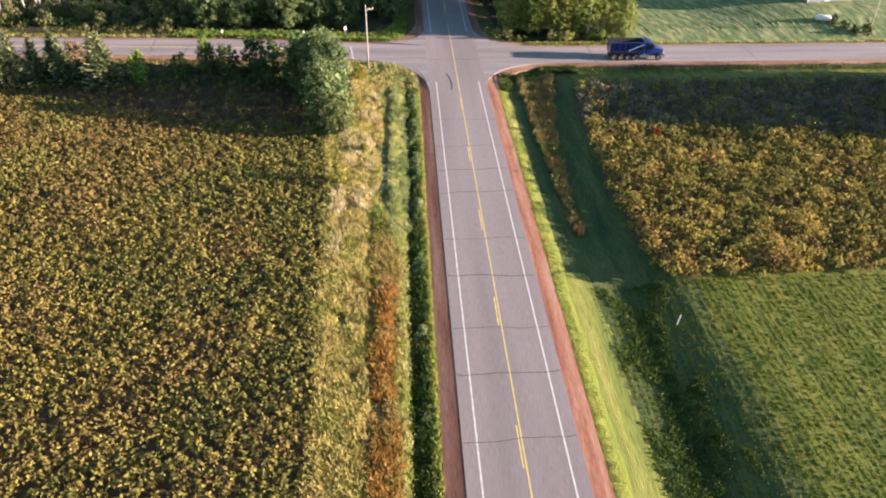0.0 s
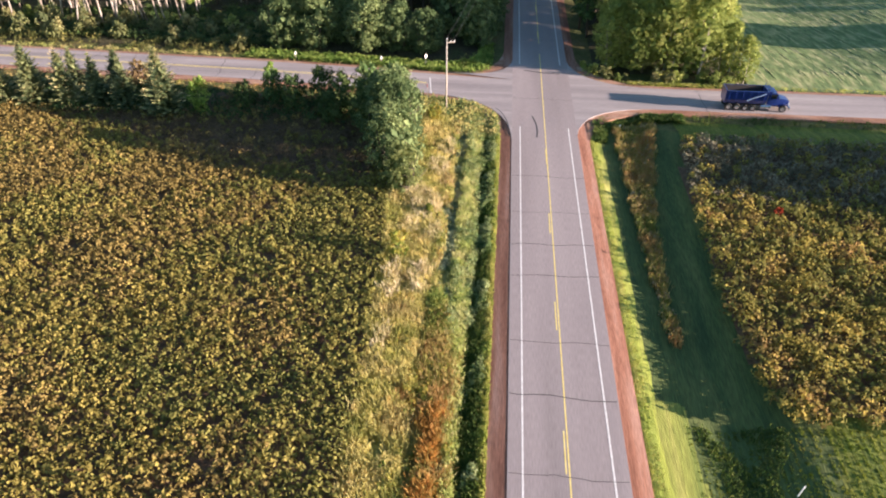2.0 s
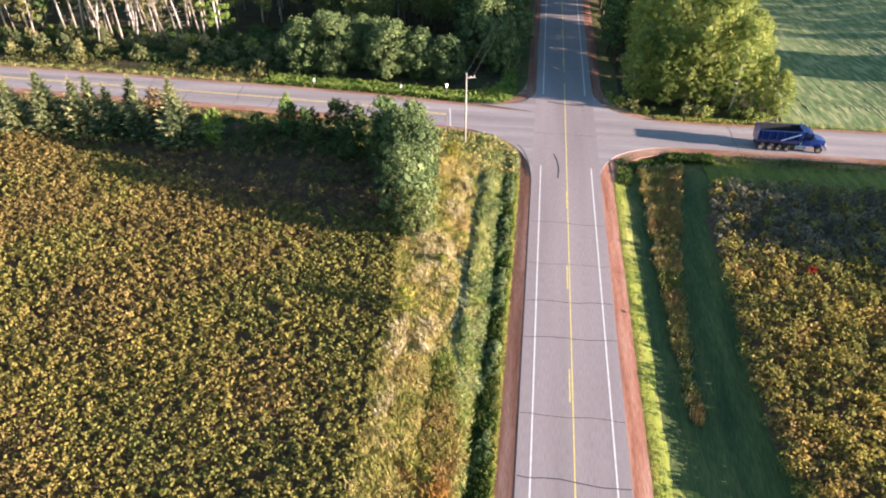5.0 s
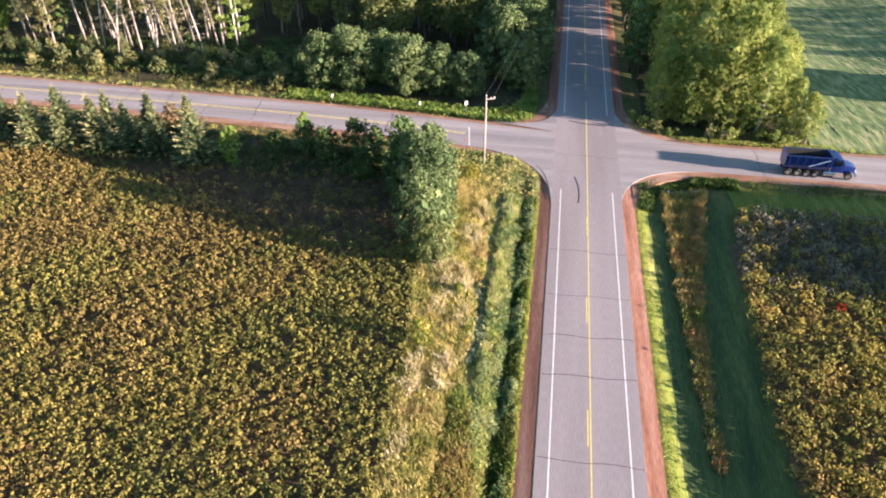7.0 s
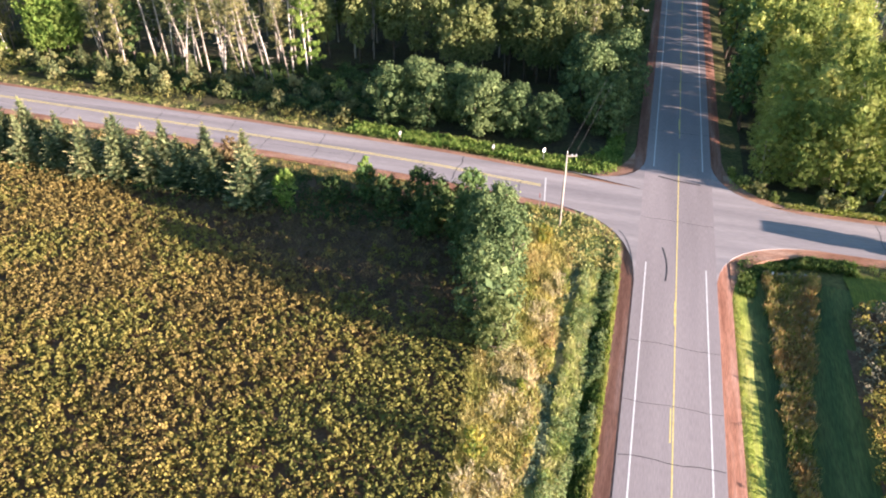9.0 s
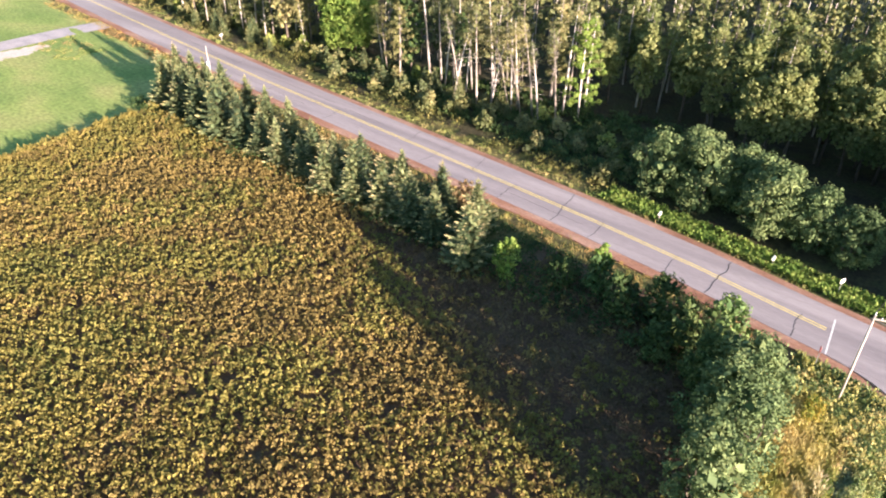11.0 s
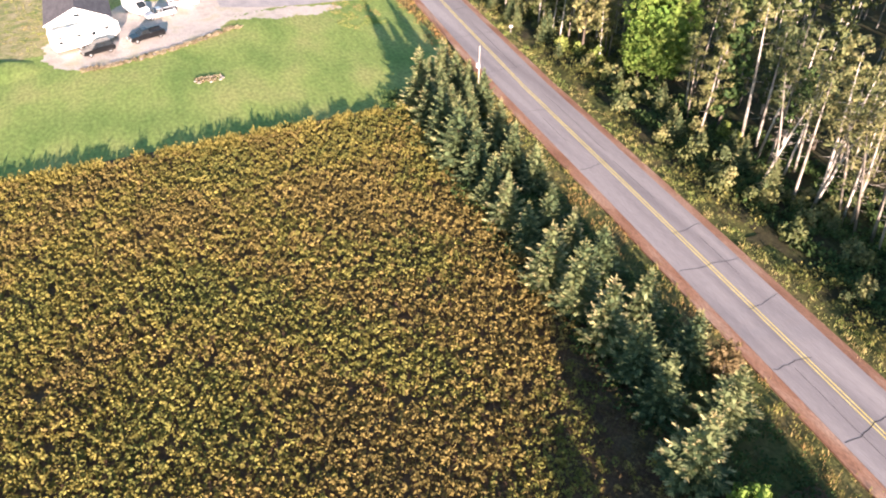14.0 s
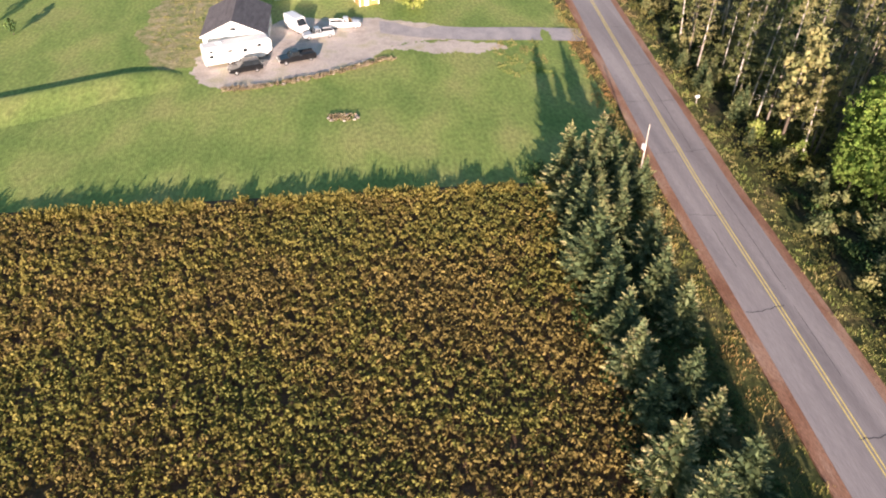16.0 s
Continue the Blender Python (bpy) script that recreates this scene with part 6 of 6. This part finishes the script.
# camper trailer in front of the garage
cx, cy = yard(5.9, 1.35)
camper = thing("camper_trailer", pose(cx, cy, 0.02, 0, 0, AX), "long white camper trailer with small windows", "trailer")
bm = bmesh.new()
loft(bm, [rect(-5.6, 1.2, 0.75, 3.3), rect(-5.4, 1.25, 0.6, 3.55), rect(4.2, 1.25, 0.6, 3.6), rect(5.3, 1.25, 1.3, 3.6), rect(5.7, 1.2, 1.6, 3.2)])
part("body", bm, M["siding_white"], camper)
for x, z, w, h in ((-4.4, 1.7, 0.7, 0.5), (-4.3, 2.6, 0.6, 0.35), (-1.3, 2.3, 0.8, 0.35), (3.6, 2.4, 0.7, 0.5), (1.2, 1.9, 0.7, 0.6)):
    for s in (-1, 1):
        bm = bmesh.new()
        box(bm, x - w / 2, x + w / 2, s * 1.25 - 0.03, s * 1.25 + 0.03, z, z + h, 0.02)
        part("window", bm, M["glass"], camper)
bm = bmesh.new()
box(bm, 2.2, 2.9, -1.29, -1.2, 0.75, 2.6, 0.02)
part("door", bm, M["trim"], camper)
for x in (-1.6, -0.7):
    for s in (-1, 1):
        wheel(camper, x, s * 1.02, 0.36, 0.24)
bm = bmesh.new()
box(bm, -5.4, 5.2, -0.5, 0.5, 0.45, 0.62)
box(bm, 4.9, 5.1, -0.1, 0.1, 0.0, 1.4), box(bm, -5.2, -5.0, -0.4, -0.2, 0.0, 0.6), box(bm, -5.2, -5.0, 0.2, 0.4, 0.0, 0.6)
part("frame", bm, M["dark_steel"], camper)
bm = bmesh.new()
box(bm, -3.2, -2.3, -0.4, 0.4, 3.58, 3.85, 0.06)
part("roof_unit", bm, M["trim"], camper)

Z = 0.055
make_vehicle("suv", M["black_paint"], pose(-162.0, -40.8, Z, 0, 0, AX + 180) @ Matrix.Scale(1.12, 4), "black sport utility vehicle parked on the dirt yard", "car")
make_vehicle("pickup", M["black_paint"], pose(-165.3, -32.6, Z, 0, 0, AX + 180) @ Matrix.Scale(1.12, 4), "black pickup parked on the dirt yard", "car")
make_vehicle("van", M["white_car"], pose(-179.6, -33.2, Z, 0, 0, AX - 75), "white cargo van parked by the garage", "van")
make_vehicle("pickup", M["silver_car"], pose(-175.6, -29.2, Z, 0, 0, AX + 176), "silver pickup parked by the driveway", "car")
make_vehicle("pickup", M["white_car"], pose(-180.0, -24.4, Z, 0, 0, 92), "white pickup parked by the driveway", "car")

shx, shy = -191.5, -19.5
gable_house("garden_shed", shx, shy, AX, 4.0, 3.2, 2.0, 2.8, M["wood_shed"], M["shingle"], "tan wooden garden shed", [("front", 1.0, 1.0, 0.6, 0.6)], (-0.6, 0.9, 1.8), 0.2)

tramp = thing("trampoline", pose(-206, -44, 0), "round blue trampoline on the lawn", "trampoline")
bm = bmesh.new()
tube(bm, [(0, 0, 0.86), (0, 0, 0.9)], [1.7, 1.7], 24)
part("mat", bm, M["rubber"], tramp)
bm = bmesh.new()
ring = [[(r * math.cos(a), r * math.sin(a), z) for r, z in ((1.7, 0.87), (2.2, 0.87), (2.2, 0.94), (1.7, 0.94))] for a in (2 * math.pi * k / 24 for k in range(25))]
loft(bm, ring)
part("pad", bm, M["blue_cloth"], tramp, "blue padded rim")
for k in range(6):
    bm = bmesh.new()
    a = k * math.pi / 3
    tube(bm, [(2.0 * math.cos(a), 2.0 * math.sin(a), 0), (2.0 * math.cos(a), 2.0 * math.sin(a), 0.88)], [0.04, 0.04], 6)
    part("leg", bm, M["post_steel"], tramp)


def make_stone(x, y, size, seed, label="pale rounded field stone", group="stones edging the yard"):
    r = np.random.default_rng(seed)
    bm = bmesh.new()
    bmesh.ops.create_icosphere(bm, subdivisions=2, radius=1)
    for vv in bm.verts:
        k = size * (0.85 + 0.3 * noise.noise(vv.co * 1.4 + Vector((seed, 0, 0))))
        vv.co = Vector((vv.co.x * k * 1.25, vv.co.y * k, vv.co.z * k * 0.7))
    me = bpy.data.meshes.new("stone")
    bm.to_mesh(me)
    bm.free()
    me.materials.append(M["stone"])
    ob = new("stone", me)
    ob.matrix_world = pose(x, y, float(ground_z(x, y)) + size * 0.4, 0, 0, r.uniform(0, 360))
    return tagged(ob, label, "stone", group)


rs2 = random.Random(17)
edge = [(-155.2, -43), (-156, -37), (-158, -30.5), (-161, -23.5), (-164.5, -18)]
for i in range(15):
    t = i / 14 * 3.999
    (x0, y0), (x1, y1) = edge[int(t)], edge[int(t) + 1]
    f = t % 1
    make_stone(x0 + (x1 - x0) * f + rs2.uniform(-0.4, 0.4), y0 + (y1 - y0) * f + rs2.uniform(-0.4, 0.4), rs2.uniform(0.15, 0.34), i)
for i in range(9):
    a = i * 0.7
    make_stone(-144 + 0.9 * math.cos(a) + rs2.uniform(-0.2, 0.2), -25 + 2.3 * math.sin(a) + rs2.uniform(-0.3, 0.3), rs2.uniform(0.2, 0.38), 50 + i, "pale stone ringing the flower bed", "stones round the bed")
bx, by = scatter(60, -145, -143.2, -27, -23, lambda x, y: x > -999, 81)
tagged(plants("bed_plants", bx, by, M["dead_weed"], 82, 0.4, 0.3, 12, 0.06, 0.3, 0.9), "dry plants in the stone bed", "plants", kind="stuff")
bx, by = scatter(2600, -166, -154, -44, -16, lambda x, y: np.abs(x - np.interp(y, [-43, -37, -30.5, -23.5, -18], [-155.2, -156, -158, -161, -164.5])) < 0.7, 83)
tagged(plants("yard_edge_weeds", bx, by, M["dead_weed"], 84, 0.45, 0.35, 12, 0.07, 0.35, 0.9), "dry weeds along the edge of the yard", "weeds", kind="stuff")

tagged(sheet("dirt_patch", -176, -163, -18, 4, 0.5, M["dirt"], 0.035, lambda x, y: np.abs(x + 168.9 - 0.1 * (y + 6) + wob(y, 0.4, 0.9)) < 2.7 - 0.02 * (y + 6) ** 2), "pale bare earth beside the drive", "ground", kind="structure")
bx, by = scatter(380, -171, -155, 1, 10, lambda x, y: np.sin(x * 0.9) * np.sin(y * 1.1) > -0.2, 85)
tagged(plants("rough_grass", bx, by, M["straw_green"], 86, 0.25, 0.35, 12, 0.035, 0.25, 0.9), "rough tan grass beside the drive", "grass", kind="stuff")
tagged(sheet("rough_patch", -200, -163, -66, -46, 0.5, M["rough_turf"], 0.04, lambda x, y: (x + 0.3 * (y + 50) < -165 + wob(y, 0.8)) & (y > -51 - np.interp(x, [-200, -180, -165], [9, 12, 4]) + wob(x, 0.8))), "unmown tan grass beside the garage", "grass", kind="structure")
bx, by = scatter(260, -198, -166, -60, -48, lambda x, y: (y > -50 - np.interp(x, [-200, -180, -165], [9, 11, 3])), 87)
tagged(plants("rough_grass", bx, by, M["straw_green"], 88, 0.25, 0.4, 10, 0.05, 0.25, 0.9), "tufts of tan grass beside the garage", "grass", kind="stuff")

# grassy bank across the yard lawn
bank = [(-146, -100), (-150.5, -86), (-154.5, -76), (-158.5, -67), (-161.8, -60), (-163.2, -55), (-162, -51)]
v, n = [], len(bank)
for i, (x, y) in enumerate(bank):
    h = 1.0 * math.sin(math.pi * min(1, (n - 1 - i) / 3 + 0.02) / 2)
    for o, z in ((9.5, -0.1), (6.0, 0.25 * h), (3.0, 0.72 * h), (0.8, h), (-0.3, 0.85 * h), (-1.2, 0.1 * h), (-2.0, -0.1)):
        v.append((x + o * 0.93, y + o * 0.36, z + 0.0))
f = [(7 * i + k, 7 * i + k + 1, 7 * i + k + 8, 7 * i + k + 7) for i in range(n - 1) for k in range(6)]
tagged(new("grass_bank", mesh_np("grass_bank", v, f, M["yard"])), "low grassy bank across the yard lawn", "ground", kind="structure")
for x, y, h, lab in ((-187, -90, 5, "small tree on the yard lawn"), (-182, -84, 3.4, "young tree on the yard lawn")):
    t = make_broadleaf("yard_tree", int(-x), h, h * 0.6, 0.8, "leaf_green", 40, 20, 0.3, lab)
    t.matrix_world = pose(x, y, 0)
t = make_broadleaf("ash_tree", 301, 9, 8, 0.8, "leaf_yellow", 170, 26, 0.34, "golden-yellow tree beside the house", lobes=12)
t.matrix_world = pose(-188.5, -11, 0)
for i, (x, y) in enumerate(((-126.5, 12.5), (-129, 13.6))):
    t = make_broadleaf("rust_shrub", 310 + i, 1.5, 1.7, 0.0, "verge_rust", 24, 20, 0.24, "rust-coloured shrub beside the road", lobes=5)
    t.matrix_world = pose(x, y, -0.3)
t = make_broadleaf("brown_shrub", 315, 4.6, 3.6, 0.0, "maroon", 50, 24, 0.3, "dull brown shrub behind the spruces", lobes=8)
t.matrix_world = pose(-62, 9.2, -0.2)

# ---- poles, wires, signs ----


def utility_pole(x, y, h, label, arm=True):
    ob = thing("utility_pole", pose(x, y, float(ground_z(x, y)) - 0.1, 0, 0, 20), label, "pole")
    bm = bmesh.new()
    tube(bm, [(0, 0, 0), (0, 0, h * 0.5), (0, 0, h)], [0.125, 0.105, 0.08], 10)
    part("pole", bm, M["pole_wood"], ob, smooth=True)
    if arm:
        bm = bmesh.new()
        box(bm, -0.1, 1.2, -0.06, 0.06, h - 0.55, h - 0.42, 0.01)
        part("crossarm", bm, M["pole_wood"], ob)
        for px in (0.0, 0.6, 1.1):
            bm = bmesh.new()
            zz = h if px == 0 else h - 0.42
            tube(bm, [(px, 0, zz), (px, 0, zz + 0.12), (px, 0, zz + 0.2)], [0.04, 0.06, 0.03], 8)
            part("insulator", bm, M["sign_white"], ob)
    return ob


utility_pole(-14.1, 4.5, 10.9, "weathered grey wooden utility pole at the crossroads")
utility_pole(-8.4, 66, 10.5, "wooden utility pole beside the forest road")
p2 = utility_pole(-126.6, 14.6, 6.6, "pale wooden pole with a small box beside the road", arm=False)
bm = bmesh.new()
box(bm, -0.28, 0.28, -0.42, -0.14, 3.0, 3.8, 0.04)
part("meter_box", bm, M["sign_white"], p2, "pale metal box")


def cable(a, b, sag, r=0.018):
    bm = bmesh.new()
    pts = [Vector(a).lerp(Vector(b), t) - Vector((0, 0, sag * 4 * t * (1 - t))) for t in (i / 12 for i in range(13))]
    tube(bm, pts, [r] * 13, 5)
    return tagged(part("cable", bm, M["wire"]), "dark overhead cable between the poles", "cable", "overhead cables")


cable((-14.1, 4.5, 10.75), (-8.4, 66, 10.35), 0.9)
cable((-13.2, 4.8, 10.3), (-7.5, 66.3, 9.9), 0.9)


def post_sign(name, x, y, h, w, hh, turn, face, label, post_w=0.05):
    ob = thing(name, pose(x, y, float(ground_z(x, y)) - 0.05, 0, 0, turn), label, "sign")
    bm = bmesh.new()
    box(bm, -post_w / 2, post_w / 2, -post_w / 2, post_w / 2, 0, h, 0.005)
    part("post", bm, M["post_steel"], ob)
    bm = bmesh.new()
    box(bm, -w / 2, w / 2, -post_w / 2 - 0.03, -post_w / 2 - 0.004, h - hh, h, 0.01)
    part("sign_face", bm, face, ob)
    return ob


def mailbox(x, y, turn, label):
    ob = thing("mailbox", pose(x, y, float(ground_z(x, y)) - 0.05, 0, 0, turn), label, "mailbox")
    bm = bmesh.new()
    box(bm, -0.05, 0.05, -0.05, 0.05, 0, 1.1, 0.005)
    part("post", bm, M["pole_wood"], ob)
    bm = bmesh.new()
    arch = [(-0.16, 1.1), (0.16, 1.1), (0.16, 1.3), (0.1, 1.42), (0, 1.46), (-0.1, 1.42), (-0.16, 1.3)]
    loft(bm, [[(px, yy, pz) for px, pz in arch] for yy in (-0.32, 0.3)])
    b = part("box", bm, M["sign_white"], ob)
    bm = bmesh.new()
    box(bm, 0.165, 0.18, -0.05, -0.01, 1.25, 1.5)
    part("flag", bm, M["stop_red"], b, "red signal flag")
    return ob


mailbox(-41.2, 23.0, 10, "white mailbox on a post beside the side road")
mailbox(-26.5, 22.6, 8, "white mailbox on a post below the trees")
mailbox(-144.2, 29.4, 12, "white mailbox on a post at the forest edge")
post_sign("road_sign", -18.9, 21.9, 2.4, 0.6, 0.6, 60, M["sign_white"], "white road sign on a steel post")
stop = thing("stop_sign", pose(-17.2, 7.9, -0.3, 0, 0, -75), "stop sign seen edge-on on a steel post", "sign")
bm = bmesh.new()
box(bm, -0.035, 0.035, -0.035, 0.035, 0, 2.9, 0.005)
part("post", bm, M["post_steel"], stop)
bm = bmesh.new()
for r0, y0 in ((0.38, -0.06),):
    oct8 = [(r0 * math.cos(math.pi / 8 + k * math.pi / 4), r0 * math.sin(math.pi / 8 + k * math.pi / 4)) for k in range(8)]
    loft(bm, [[(px, yy, 2.5 + pz) for px, pz in oct8] for yy in (y0, y0 + 0.015)])
part("sign_face", bm, M["stop_red"], stop)
stake = thing("marker_stake", pose(16.5, -58.5, float(ground_z(16.5, -58.5)) - 0.05, 0, 9, 0), "thin white marker stake in the lawn", "stake")
bm = bmesh.new()
box(bm, -0.05, 0.05, -0.03, 0.03, 0, 1.25, 0.01)
part("stick", bm, M["sign_white"], stake)
cul = thing("culvert_marker", pose(10.7, 1.7, float(ground_z(10.7, 1.7))), "short white culvert marker post", "marker")
bm = bmesh.new()
box(bm, -0.09, 0.09, -0.05, 0.05, 0, 1.0, 0.02)
part("post", bm, M["sign_white"], cul)
for i in range(7):
    make_stone(11.6 + i * 0.45, 2.7 + 0.15 * math.sin(i * 2.1), 0.2 + 0.05 * (i % 3), 80 + i, "pale stone at the culvert mouth", "stones at the culvert")

# ---- house beyond the hayfield ----
gable_house("hayfield_house", 78.2, 34.0, 8, 12.5, 9, 5.2, 7.6, M["siding_grey"], M["shingle"], "lilac-grey two-storey house with white trim",
            [("front", -4.2, 1.0, 0.9, 1.5), ("front", 0.2, 1.0, 1.2, 1.4), ("front", 4.2, 1.0, 0.9, 1.5), ("front", -3, 3.5, 0.9, 1.2), ("front", 3, 3.5, 0.9, 1.2), ("left", 2.2, 1.2, 0.9, 1.3), ("left", 6.2, 1.2, 0.9, 1.3)], (-2.0, 1.0, 2.1))
tank = thing("propane_tank", pose(70.8, 24.1, float(ground_z(70.8, 24.1)), 0, 0, -15), "white propane tank on the lawn", "tank")
bm = bmesh.new()
tube(bm, [(-1.45, 0, 0.85), (-1.3, 0, 0.85), (-1.0, 0, 0.85), (1.0, 0, 0.85), (1.3, 0, 0.85), (1.45, 0, 0.85)], [0.12, 0.42, 0.52, 0.52, 0.42, 0.12], 14)
part("tank", bm, M["sign_white"], tank, smooth=True)
for x in (-0.8, 0.8):
    bm = bmesh.new()
    box(bm, x - 0.1, x + 0.1, -0.35, 0.35, 0, 0.45, 0.02)
    part("foot", bm, M["stone"], tank)
for i, (x, y, h) in enumerate(((72.6, 23.6, 1.5), (74.3, 22.4, 1.7), (75.8, 21.2, 1.6), (77.6, 20.4, 2.4), (73.4, 24.6, 1.2))):
    t = make_broadleaf("garden_shrub", 330 + i, h, h * 1.2, 0.0, "leaf_dark", 24, 20, 0.22, "dark clipped garden shrub near the road", lobes=5)
    t.matrix_world = pose(x, y, float(ground_z(x, y)))
utility_pole(78.6, 21.0, 9.5, "wooden utility pole near the house", arm=True)
